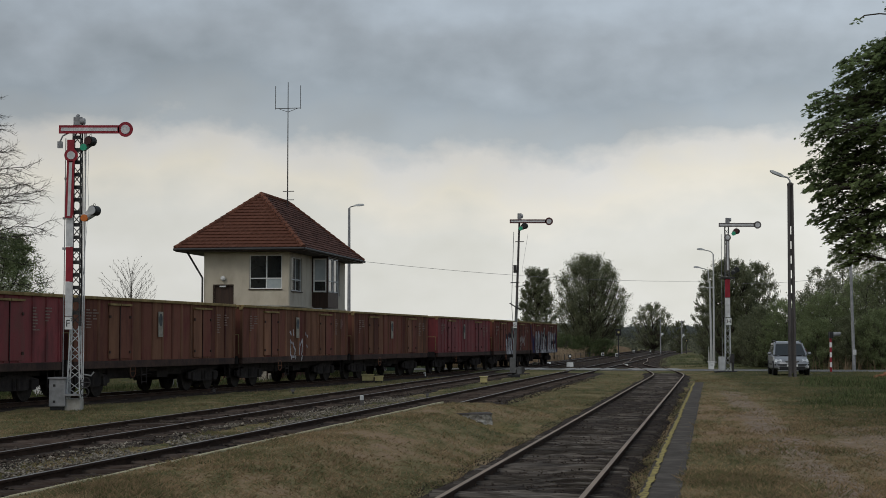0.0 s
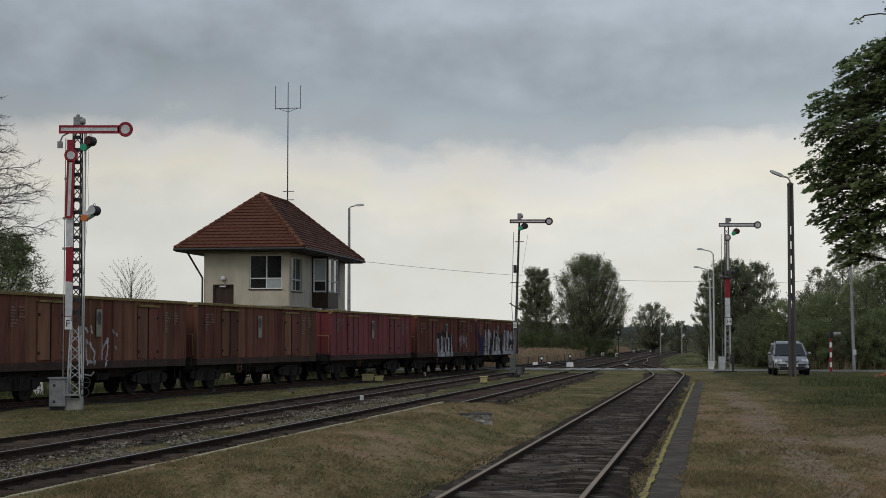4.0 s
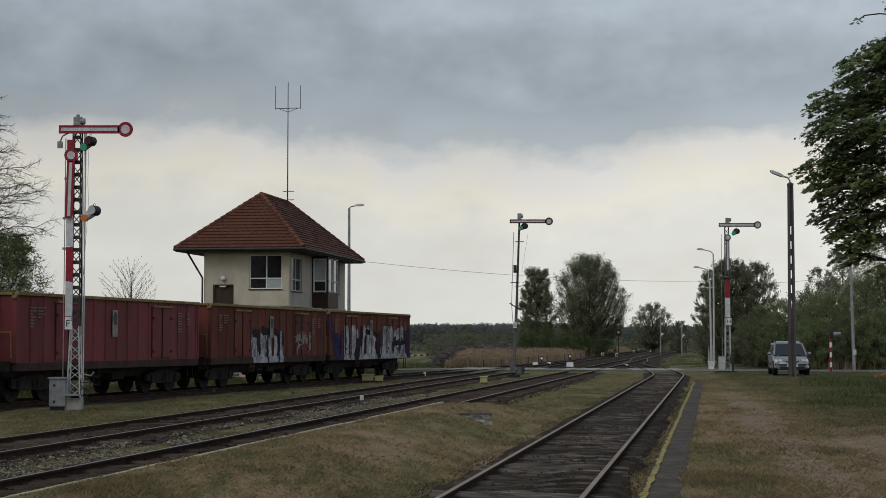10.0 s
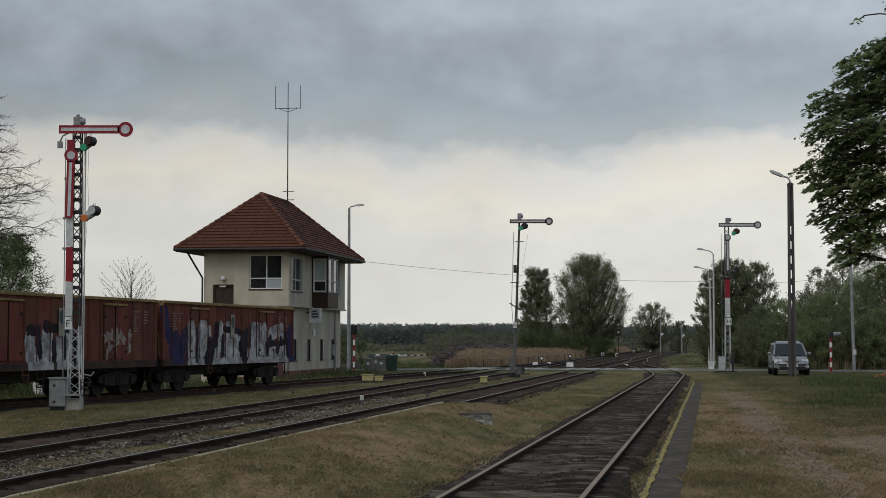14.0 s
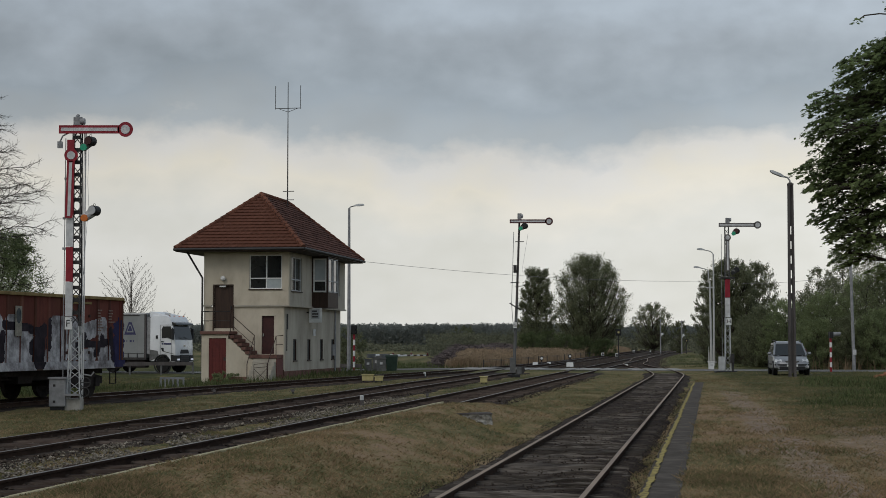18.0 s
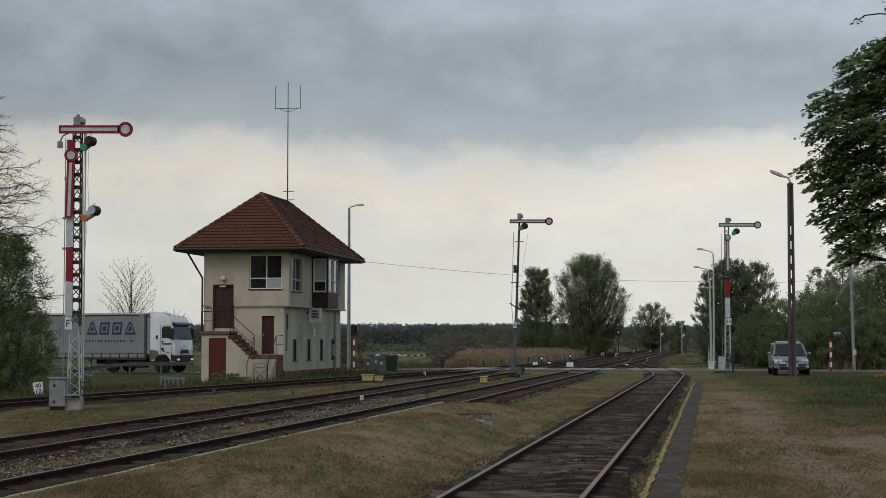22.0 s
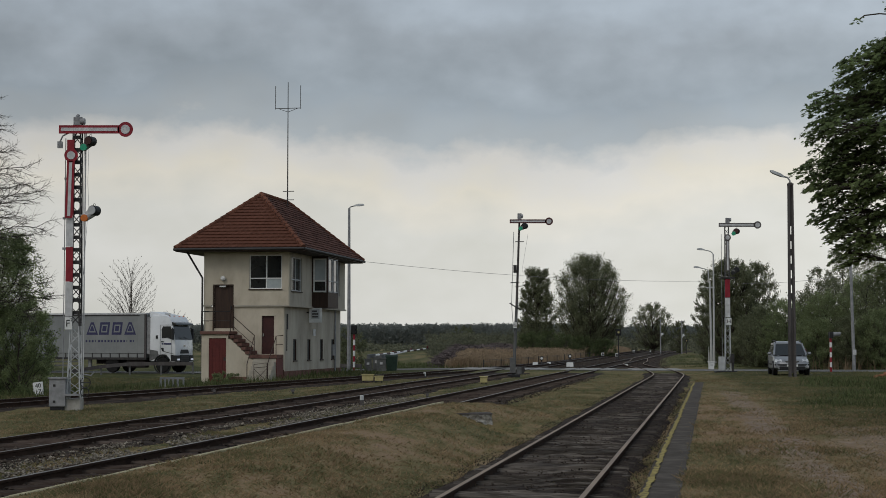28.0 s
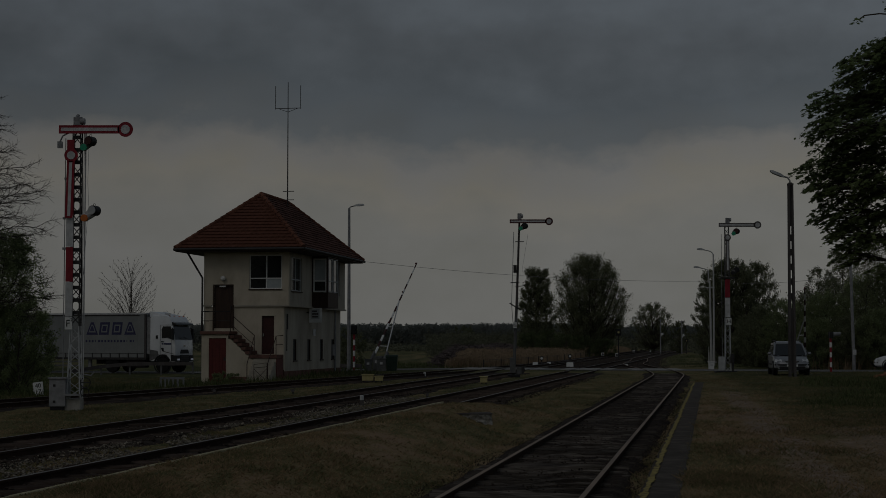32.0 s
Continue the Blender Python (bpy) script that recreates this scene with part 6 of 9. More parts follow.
spray_cells(fifth, M_SPRAYWHITE, stroke_test([(a, b, 0.035) for a, b in SCRAWL], 61, 0.03), -1.2, 1.3, 0.9, 2.2, "white_scrawl", "thin white sprayed scrawl", 0.03)

# arc length along the outer track
ARC = [(0.0, 0.0)]
while ARC[-1][0] < 175:
    y = ARC[-1][0]
    ARC.append((y + 0.5, ARC[-1][1] + math.hypot(0.5, axis_1(y + 0.5) - axis_1(y))))


def on_track(s):
    """The place at arc length s along the outer track."""
    if s < 0:
        y = s / 1.0342
    else:
        i = min(len(ARC) - 2, max(0, int(s / 0.51701)))
        while ARC[i + 1][1] < s and i < len(ARC) - 2:
            i += 1
        while ARC[i][1] > s:
            i -= 1
        y = ARC[i][0] + 0.5 * (s - ARC[i][1]) / (ARC[i + 1][1] - ARC[i][1])
    return Vector((axis_1(y), y, 0.0))


# seconds, metres of the train's tail beyond its place at 6 s
TAIL = [(0, 25.9), (1, 21.8), (2, 17.4), (3, 13.05), (4, 8.75), (5, 4.4), (6, 0.0), (7, -4.38), (8, -8.95), (9, -13.2), (10, -17.35), (11, -21.5), (12, -25.7), (13, -29.85), (14, -33.9), (15, -37.75), (16, -41.5), (17, -45.2), (18, -48.95), (19, -52.6), (20, -56.2), (22, -63.2), (24, -70.0), (26, -76.6), (28, -83.0), (30, -89.2), (32, -95.2)]
TAIL_6 = 101.15
PITCH = [0.0, 12.65, 25.85, 39.95, 53.0, 65.85, 78.7]


def tail_at(t):
    for (a, p), (b, q) in zip(TAIL, TAIL[1:]):
        if a <= t <= b:
            return p + (q - p) * (t - a) / (b - a)
    return TAIL[-1][1]


def wagon_pose(k, t):
    s = TAIL_6 + tail_at(t) - PITCH[k] - BOX_L / 2 - 0.05
    a, b = on_track(s - 4.25), on_track(s + 4.25)
    c = (a + b) / 2
    d = b - a
    return pose(c.x, c.y, 0.0, 0, 0, -math.degrees(math.atan2(d.x, d.y)))


def run_train():
    for k, (w, sets) in enumerate(TRAIN):
        walk(w, [(t, wagon_pose(k, t)) for t, _ in TAIL])
        n = 240
        for j, ws in enumerate(sets):
            y = (-5.15, -3.35, 3.35, 5.15)[j]
            rows = []
            for i in range(n + 1):
                t = 32.0 * i / n
                rows.append((t, pose(0, y, 0.46, math.degrees((25.9 - tail_at(t)) / 0.475), 0, 0)))
            walk(ws, rows)


# ---- road vehicles ----
def wheel_parts(t, x, y, r, w, rim_mat, name="wheel"):
    m = Mesh().lathe([(r * 0.62, -w / 2), (r * 0.94, -w / 2), (r, -w * 0.32), (r, w * 0.32), (r * 0.94, w / 2), (r * 0.62, w / 2)], 24, pose(x, y, r, 90, 0, 0))
    tyre = part(name, m, M_TYRE, t, "black rubber tyre", smooth=True)
    s = -1 if y < 0 else 1
    part("rim", Mesh().lathe([(r * 0.12, w * 0.3), (r * 0.5, w * 0.26), (r * 0.6, w * 0.42), (r * 0.64, w * 0.42)], 18, pose(x, y, r, -90 * s, 0, 0)), rim_mat, tyre, smooth=True)


def body_rings(sections):
    """sections: x, half width low, half width high, z low, z high; a rounded body shell."""
    rings = []
    for x, wl, wh, z0, z1 in sections:
        m = z0 + (z1 - z0) * 0.5
        rings.append([(x, -wl * 0.86, z0), (x, wl * 0.86, z0), (x, wl, z0 + (z1 - z0) * 0.15), (x, wl * 1.0, m), (x, wh, z1 - (z1 - z0) * 0.08), (x, wh * 0.9, z1), (x, -wh * 0.9, z1), (x, -wh, z1 - (z1 - z0) * 0.08), (x, -wl, m), (x, -wl, z0 + (z1 - z0) * 0.15)])
    return rings


def build_car(m, paint, label, name="parked_car"):
    """A compact people carrier, nose towards +x."""
    t = thing(name, m, label, "car")
    hw = 0.87
    part("body", Mesh().loft(body_rings([(-2.1, hw * 0.9, hw * 0.86, 0.4, 0.95), (-2.0, hw * 0.97, hw * 0.95, 0.28, 1.0), (-1.2, hw, hw * 0.98, 0.22, 1.02), (0.5, hw, hw * 0.98, 0.22, 1.0), (1.1, hw, hw * 0.95, 0.24, 0.96), (1.75, hw * 0.97, hw * 0.88, 0.26, 0.84), (2.05, hw * 0.88, hw * 0.78, 0.3, 0.72), (2.16, hw * 0.72, hw * 0.62, 0.34, 0.62)])), paint, t, smooth=True)
    part("roof", Mesh().loft([[(x, -w1, z0), (x, w1, z0), (x, w2, z1), (x, w2 * 0.85, z1 + 0.05), (x, -w2 * 0.85, z1 + 0.05), (x, -w2, z1)] for x, w1, w2, z0, z1 in ((-2.0, 0.83, 0.72, 0.98, 1.35), (-1.75, 0.83, 0.68, 0.98, 1.56), (-0.4, 0.83, 0.66, 0.98, 1.62), (0.25, 0.83, 0.66, 0.98, 1.55), (0.3, 0.83, 0.67, 0.98, 1.5))]), paint, t, smooth=True)
    part("windscreen", Mesh().loft([[(0.26, -0.64, 1.545), (0.26, 0.64, 1.545), (0.22, 0.64, 1.5), (0.22, -0.64, 1.5)], [(1.16, -0.76, 0.985), (1.16, 0.76, 0.985), (0.3, 0.76, 0.95), (0.3, -0.76, 0.95)]]), M_CARGLASS, t, "dark raked windscreen")
    for s in (-1, 1):
        part("pillar", Mesh().tube((0.24, s * 0.66, 1.55), (1.18, s * 0.79, 0.98), 0.045, 0.05, 6), paint, t)
        part("side_window", Mesh().add([(0.95, s * 0.812, 1.04), (-1.75, s * 0.84, 1.06), (-1.62, s * 0.70, 1.5), (0.25, s * 0.685, 1.5), (0.95, s * 0.80, 1.04), (-1.75, s * 0.82, 1.06), (-1.62, s * 0.68, 1.5), (0.25, s * 0.66, 1.5)], [(0, 1, 2, 3), (7, 6, 5, 4), (0, 4, 5, 1), (1, 5, 6, 2), (2, 6, 7, 3), (3, 7, 4, 0)]), M_CARGLASS, t)
        mirror = part("wing_mirror", Mesh().ball((0.72, s * 0.97, 1.06), 0.11, 0.75, 8), M_SILVER if paint is M_SILVER else paint, t, smooth=True)
        part("headlight", Mesh().loft([[(1.78, s * 0.80, 0.78), (1.9, s * 0.5, 0.79), (1.95, s * 0.5, 0.63), (1.82, s * 0.83, 0.64)], [(1.93, s * 0.79, 0.75), (2.09, s * 0.5, 0.74), (2.12, s * 0.5, 0.62), (1.96, s * 0.81, 0.64)]]), M_LAMPGLASS, t, "clear glass headlight", bevel=0.01)
        part("fog_lamp", Mesh().tube((2.0, s * 0.62, 0.38), (2.12, s * 0.62, 0.38), 0.06, 0.06, 10), M_LAMPGLASS, t)
        part("roof_rail", Mesh().path([(-1.6, s * 0.62, 1.6), (-1.5, s * 0.62, 1.7), (-0.1, s * 0.62, 1.7), (0.1, s * 0.62, 1.62)], 0.022), M_DARKSTEEL, t)
    part("bumper_strip", Mesh().loft([[(1.95, -0.84, 0.48), (1.95, 0.84, 0.48), (1.95, 0.84, 0.55), (1.95, -0.84, 0.55)], [(2.2, -0.6, 0.48), (2.2, 0.6, 0.48), (2.19, 0.6, 0.55), (2.19, -0.6, 0.55)]]), M_BLACK, t, "black bumper strip")
    part("lower_grille", Mesh().box(2.0, 2.19, -0.62, 0.62, 0.26, 0.44), M_BLACK, t, "wide black air intake", bevel=0.02)
    part("side_strip", Mesh().box(-1.5, 1.0, -0.885, -0.86, 0.5, 0.56).box(-1.5, 1.0, 0.86, 0.885, 0.5, 0.56), M_BLACK, t)
    part("bonnet_crease", Mesh().loft([[(1.2, -0.62, 0.955), (1.2, -0.58, 0.955), (1.2, -0.58, 0.985), (1.2, -0.62, 0.985)], [(1.98, -0.42, 0.73), (1.98, -0.38, 0.73), (1.98, -0.38, 0.765), (1.98, -0.42, 0.765)]]).loft([[(1.2, 0.58, 0.955), (1.2, 0.62, 0.955), (1.2, 0.62, 0.985), (1.2, 0.58, 0.985)], [(1.98, 0.38, 0.73), (1.98, 0.42, 0.73), (1.98, 0.42, 0.765), (1.98, 0.38, 0.765)]]), paint, t)
    g = part("grille", Mesh().loft([[(2.02, -0.36, 0.72), (2.02, 0.36, 0.72), (2.06, 0.28, 0.6), (2.06, -0.28, 0.6)], [(2.13, -0.34, 0.70), (2.13, 0.34, 0.70), (2.16, 0.26, 0.6), (2.16, -0.26, 0.6)]]), M_BLACK, t)
    part("grille_bar", Mesh().box(2.14, 2.17, -0.3, 0.3, 0.64, 0.67), M_CHROME, g)
    part("number_plate", Mesh().box(2.185, 2.205, -0.26, 0.26, 0.43, 0.53), M_PLATE, t, "white plate with a plain bar")
    for x in (-1.3, 1.35):
        for y in (-0.76, 0.76):
            wheel_parts(t, x, y, 0.31, 0.2, M_LIGHTGREY)
            part("wheel_arch", Mesh().ring((x, y * 1.13, 0.33), 0.36, 0.025, pose(0, 0, 0, 90, 0, 0), 20, 5), M_BLACK, t)
    return t


build_car(pose(17.35, 83.3, 0.0, 0, 0, -96.5), M_SILVER, "silver-grey compact people carrier parked on grass beside the road")
moving_car = build_car(pose(34, 92, -0.03, 0, 0, 161.8), M_TRUCKWHITE, "white car creeping towards the level crossing", "approaching_car")


M_LIT = emitter("lit_headlamp", (0.7, 0.72, 0.8), 0.3)


def build_truck():
    t = thing("articulated_lorry", pose(-16.85, 107.9, road_z(-16) + 0.02, 0, 0, -18.2), "white tractor unit with a grey curtain-sided trailer, waiting", "lorry")
    # cab, nose at x = 0, driver's side y = -1.25 towards the tracks
    side = [(-1.85, 1.0), (-1.85, 3.55), (-1.72, 3.68), (-0.85, 3.72), (-0.5, 3.62), (-0.32, 3.36), (-0.24, 3.05), (-0.03, 2.1), (0.0, 1.6), (0.0, 0.62), (-0.42, 0.62), (-0.5, 0.95), (-0.68, 1.16), (-1.2, 1.16), (-1.38, 0.95), (-1.46, 0.75), (-1.85, 0.75)]
    cab = part("cab", Mesh().extrude(side, 1, -1.23, 1.23), M_TRUCKWHITE, t, "white painted cab", bevel=0.05, smooth=True)
    part("windscreen", Mesh().add([(-0.225, -1.12, 3.06), (-0.225, 1.12, 3.06), (-0.01, 1.17, 2.14), (-0.01, -1.17, 2.14), (-0.3, -1.12, 3.06), (-0.3, 1.12, 3.06), (-0.1, 1.17, 2.12), (-0.1, -1.17, 2.12)], [(0, 1, 2, 3), (7, 6, 5, 4), (0, 4, 5, 1), (1, 5, 6, 2), (2, 6, 7, 3), (3, 7, 4, 0)]), M_CARGLASS, t, "large dark windscreen")
    part("wiper", Mesh().path([(0.01, -0.2, 2.16), (-0.03, -0.7, 2.3)], 0.012, 4).path([(0.01, 0.5, 2.16), (-0.03, 0.0, 2.3)], 0.012, 4), M_BLACK, t)
    part("sun_visor", Mesh().extrude([(-0.34, 3.3), (-0.02, 3.2), (0.0, 3.08), (-0.3, 3.1)], 1, -1.2, 1.2), M_CARGLASS, t, "dark tinted sun visor", bevel=0.02)
    for u in (-0.95, -0.35, 0.35, 0.95):
        part("marker_lamp", Mesh().box(-0.6, -0.52, u - 0.05, u + 0.05, 3.65, 3.69), M_LENSAMBER, t)
    part("air_horn", Mesh().tube((-1.1, -0.6, 3.8), (-0.75, -0.6, 3.8), 0.05, 0.09, 10), M_CHROME, t)
    part("grille", Mesh().extrude([(-0.5, 1.5), (0.5, 1.5), (0.62, 1.24), (-0.62, 1.24)], 0, -0.1, 0.04), M_BLACK, t, "black upper grille", bevel=0.03)
    low = part("lower_grille", Mesh().box(-0.1, 0.045, -0.62, 0.62, 0.68, 1.16), M_BLACK, t, bevel=0.03)
    for z in (0.78, 0.9, 1.02):
        part("grille_slat", Mesh().box(0.04, 0.058, -0.6, 0.6, z, z + 0.035), M_DARKSTEEL, low)
    part("badge", Mesh().box(0.0, 0.02, -0.12, 0.12, 1.68, 1.8), M_CHROME, t)
    part("bumper", Mesh().box(-0.5, 0.05, -1.24, 1.24, 0.5, 0.66), M_GREYSTEEL, t, "grey lower bumper", bevel=0.05)
    for s in (-1, 1):
        part("headlight", Mesh().extrude([(-0.34, 0.72), (0.05, 0.72), (0.05, 1.12), (-0.36, 1.2)], 1, s * 0.95 - 0.29, s * 0.95 + 0.29), M_BLACK, t, "dark headlamp housing", bevel=0.03)
        part("headlight_lens", Mesh().box(-0.2, 0.065, s * 0.95 - 0.12, s * 0.95 + 0.24, 0.8, 0.92), M_LIT, t, "lit clear lens", bevel=0.02)
        part("wing_mirror", Mesh().box(-0.2, -0.04, s * 1.4 - 0.1, s * 1.4 + 0.1, 2.15, 2.85), M_BLACK, t, "black mirror housing", bevel=0.04)
        part("mirror_arm", Mesh().path([(-0.3, s * 1.2, 2.9), (-0.15, s * 1.36, 2.86)], 0.025, 6), M_BLACK, t)
    # side window and door
    part("side_window", Mesh().extrude([(-0.14, 2.12), (-0.6, 2.26), (-0.98, 2.24), (-1.0, 2.8), (-0.9, 3.0), (-0.36, 3.0)], 1, -1.262, -1.2), M_CARGLASS, t, "dark cab side window")
    part("door_seam", Mesh().box(-1.1, -1.085, -1.25, -1.225, 1.2, 3.1).box(-0.3, -0.285, -1.25, -1.225, 1.2, 2.1).box(-1.1, -0.3, -1.25, -1.225, 3.08, 3.095), M_GREYSTEEL, t)
    part("door_handle", Mesh().box(-1.02, -0.86, -1.28, -1.24, 1.98, 2.04), M_BLACK, t)
    part("door_marking", Mesh().box(-0.85, -0.3, -1.256, -1.236, 1.82, 1.92).box(-0.98, -0.9, -1.256, -1.236, 1.82, 1.92), M_NAVY, t, "dark lettering drawn as plain bars")
    part("side_vent", Mesh().extrude([(-1.05, 1.62), (-0.86, 1.62), (-0.82, 1.36), (-0.95, 1.4)], 1, -1.258, -1.24).extrude([(-1.42, 2.2), (-1.28, 2.2), (-1.28, 2.42), (-1.42, 2.42)], 1, -1.252, -1.22), M_BLACK, t)
    part("side_stripe", Mesh().extrude([(-0.84, 1.36), (-0.1, 1.2), (-0.1, 1.22), (-0.84, 1.4)], 1, -1.256, -1.236), M_DARKSTEEL, t)
    part("side_skirt", Mesh().extrude([(-1.86, 0.75), (-1.86, 1.5), (-1.3, 1.42), (-1.22, 1.18), (-1.4, 0.95)], 1, -1.26, -1.0), M_OLDZINC, t, "dark grey side skirt", bevel=0.02)
    part("wheel_arch", Mesh().ring((-0.94, -1.2, 0.55), 0.6, 0.05, pose(0, 0, 0, 90, 0, 0), 24, 6), M_BLACK, t, "black wheel arch")
    part("entry_step", Mesh().box(-0.5, -0.12, -1.24, -1.1, 0.42, 0.62), M_BLACK, t)
    part("roof_deflector", Mesh().loft([[(-0.8, -0.9, 3.64), (-0.8, 0.9, 3.64), (-0.8, 0.85, 3.72), (-0.8, -0.85, 3.72)], [(-1.9, -1.18, 3.6), (-1.9, 1.18, 3.6), (-1.9, 1.12, 3.96), (-1.9, -1.12, 3.96)]]), M_TRUCKWHITE, t, "white roof air deflector", smooth=True)
    part("side_deflector", Mesh().box(-2.1, -1.84, -1.2, -1.1, 1.2, 3.62), M_GREYSTEEL, t)
    part("chassis", Mesh().box(-6.2, -0.3, -0.45, 0.45, 0.55, 0.9), M_UNDER, t)
    part("fuel_tank", Mesh().box(-3.6, -2.2, -1.15, -0.6, 0.32, 0.82), M_UNDER, t, bevel=0.08)
    # trailer
    tr = part("trailer_body", Mesh().box(-15.6, -2.12, -1.26, 1.26, 0.98, 3.82), M_GRAPHITE, t, "grey tarpaulin curtain side", bevel=0.02)
    part("roof_rail", Mesh().box(-15.62, -2.1, -1.285, 1.285, 3.78, 3.88), M_WHITEDULL, t)
    part("roof_strip", Mesh().box(-15.6, -2.6, -1.295, -1.26, 3.7, 3.78), M_DARKSTEEL, t, "dark gutter strip under the roof rail")
    part("front_post", Mesh().box(-2.24, -2.1, -1.29, -1.2, 0.95, 3.8), M_POLECONC, t)
    part("floor_rail", Mesh().box(-15.62, -2.1, -1.29, 1.29, 0.84, 0.98), M_DARKSTEEL, t)
    for k in range(20):
        x = -15.3 + k * 0.66
        part("curtain_strap", Mesh().box(x, x + 0.05, -1.3, -1.26, 0.86, 1.24), M_DARKSTEEL, tr)
    part("curtain_hem", Mesh().box(-15.55, -2.25, -1.275, -1.258, 1.24, 1.27), M_DARKSTEEL, tr)
    for k in range(9):
        x = -15.2 + k * 1.55
        part("curtain_fold", Mesh().extrude([(x, -1.26), (x + 0.02, -1.268), (x + 0.05, -1.268), (x + 0.07, -1.26)], 2, 1.3, 3.68), M_GRAPHITE, tr)
    # the firm's mark, drawn as four plain blocks with a pale inner line
    def block(poly, x, inset):
        cu, cw = sum(p[0] for p in poly) / len(poly), sum(p[1] for p in poly) / len(poly)
        pts = [(cu + (u - cu) * inset, cw + (w - cw) * inset) for u, w in poly]
        return [(x + u * 0.86, 2.46 + w * 0.82) for u, w in pts]
    lean = [(0.0, 0.0), (0.38, 1.0), (0.62, 1.0), (1.0, 0.0)]
    bar = [(0.0, 0.0), (0.12, 1.0), (0.95, 1.0), (0.83, 0.0)]
    for k, poly in enumerate((lean, bar, bar, lean)):
        x = -6.5 + k * 0.93
        b = part("printed_block", Mesh().extrude(block(poly, x, 1.0), 1, -1.27, -1.262), M_NAVY, tr, "navy printed block shape")
        part("pale_outline", Mesh().extrude(block(poly, x, 0.62), 1, -1.275, -1.271), M_GRAPHITE, b)
        part("inner_block", Mesh().extrude(block(poly, x, 0.4), 1, -1.28, -1.276), M_NAVY, b)
    bars = Mesh()
    x = -6.55
    for w in (0.1, 0.1, 0.1, 0.04, 0.12, 0.1, 0.1, 0.12, 0.1, 0.1, 0.1, 0.12, 0.1, 0.04, 0.12, 0.06):
        bars.box(x, x + w * 1.2, -1.27, -1.262, 1.98, 2.12)
        x += 0.232
    tagged(part("printed_line", bars, M_NAVY, tr, "small line of print as plain bars"), kind="stuff")
    for x, r in ((-0.94, 0.5), (-4.6, 0.5), (-11.2, 0.5), (-12.5, 0.5), (-13.8, 0.5)):
        for y in (-1.08, 1.08):
            wheel_parts(t, x, y, r, 0.3, M_DARKSTEEL)
    part("wheel_guard", Mesh().box(-5.3, -3.9, -1.22, -0.9, 0.98, 1.06), M_BLACK, t)
    part("landing_leg", Mesh().box(-6.5, -6.3, -1.0, -0.85, 0.15, 0.9), M_GREYSTEEL, t)
    part("side_guard", Mesh().box(-10.6, -6.7, -1.24, -1.2, 0.4, 0.5).box(-10.6, -6.7, -1.24, -1.2, 0.66, 0.76), M_OLDZINC, t)
    return t


build_truck()


# ---- level crossing barriers ----
def build_barrier(m, label, length):
    """A lifting barrier; its boom turns about the thing's x axis, pointing to +y when shut."""
    t = thing("crossing_barrier", m, label, "barrier", "crossing barriers")
    part("drive_cabinet", Mesh().box(-0.3, 0.3, -0.45, 0.3, 0.0, 0.95), M_OLDZINC, t, "grey barrier drive cabinet", bevel=0.03)
    part("boom_bearing", Mesh().box(-0.2, 0.2, -0.15, 0.15, 0.95, 0.99), M_OLDZINC, t)
    part("cabinet_plate", Mesh().box(-0.12, 0.12, -0.47, -0.45, 0.55, 0.72), M_WHITEDULL, t)
    part("drive_foot", Mesh().box(-0.35, 0.35, -0.5, 0.35, -0.2, 0.04), M_CONCRETE, t)
    boom = new("boom")
    boom.parent = t
    boom.matrix_basis = pose(0, 0, 1.02)
    n = round(length / 0.6)
    for k in range(n):
        y0, y1 = 0.2 + (length - 0.2) * k / n, 0.2 + (length - 0.2) * (k + 1) / n
        r = 0.075 - 0.04 * k / n
        part("boom_band" if k % 2 else "white_band", Mesh().tube((-0.37, y0, 0), (-0.37, y1, 0), r, r, 8), M_DARKDOOR if k % 2 else M_WHITE, boom, "dark red band" if k % 2 else "")
    part("boom_brace", Mesh().path([(0.37, 0.0, -0.05), (-0.36, length * 0.55, -0.02)], 0.04, 6), M_WHITEDULL, boom)
    part("boom_strut", Mesh().path([(0.22, length * 0.1, -0.05), (-0.37, length * 0.1, -0.02)], 0.025, 6).path([(-0.02, length * 0.3, -0.05), (-0.37, length * 0.3, -0.02)], 0.025, 6), M_WHITE, boom)
    part("counterweight", Mesh().box(-0.5, -0.36, -0.9, 0.3, -0.16, 0.1).box(0.36, 0.5, -0.9, 0.3, -0.16, 0.1), M_OLDZINC, boom, bevel=0.02)
    for f in (0.33, 0.66, 0.98):
        part("boom_lamp", Mesh().ball((-0.37, length * f, 0.1), 0.06, 1, 8), M_LENSRED, boom)
    return t, boom


BAR_A, BOOM_A = build_barrier(pose(-3.9, 102.0, -0.22, 0, 0, -20.5), "red and white lifting barrier beside the crossing", 9.4)
BAR_B, BOOM_B = build_barrier(pose(21.6, 100.6, -0.08, 0, 0, 168.0), "red and white lifting barrier on the far verge", 7.5)


def lift_barriers():
    for boom, rise in ((BOOM_A, [(0, -0.4), (27.2, -0.4), (27.8, 1.4), (28.3, 4.4), (28.7, 7.4), (29.1, 10.5), (29.5, 14.3), (29.9, 18.2), (30.3, 22.2), (31.0, 29.4), (31.6, 35.6), (32.0, 39.9)]),
                       (BOOM_B, [(0, 1.0), (28.0, 1.0), (28.8, 3), (29.5, 8), (30.3, 14), (31.0, 20), (31.6, 26), (32.0, 30)])):
        walk(boom, [(t, pose(0, 0, 1.02, a, 0, 0)) for t, a in rise])


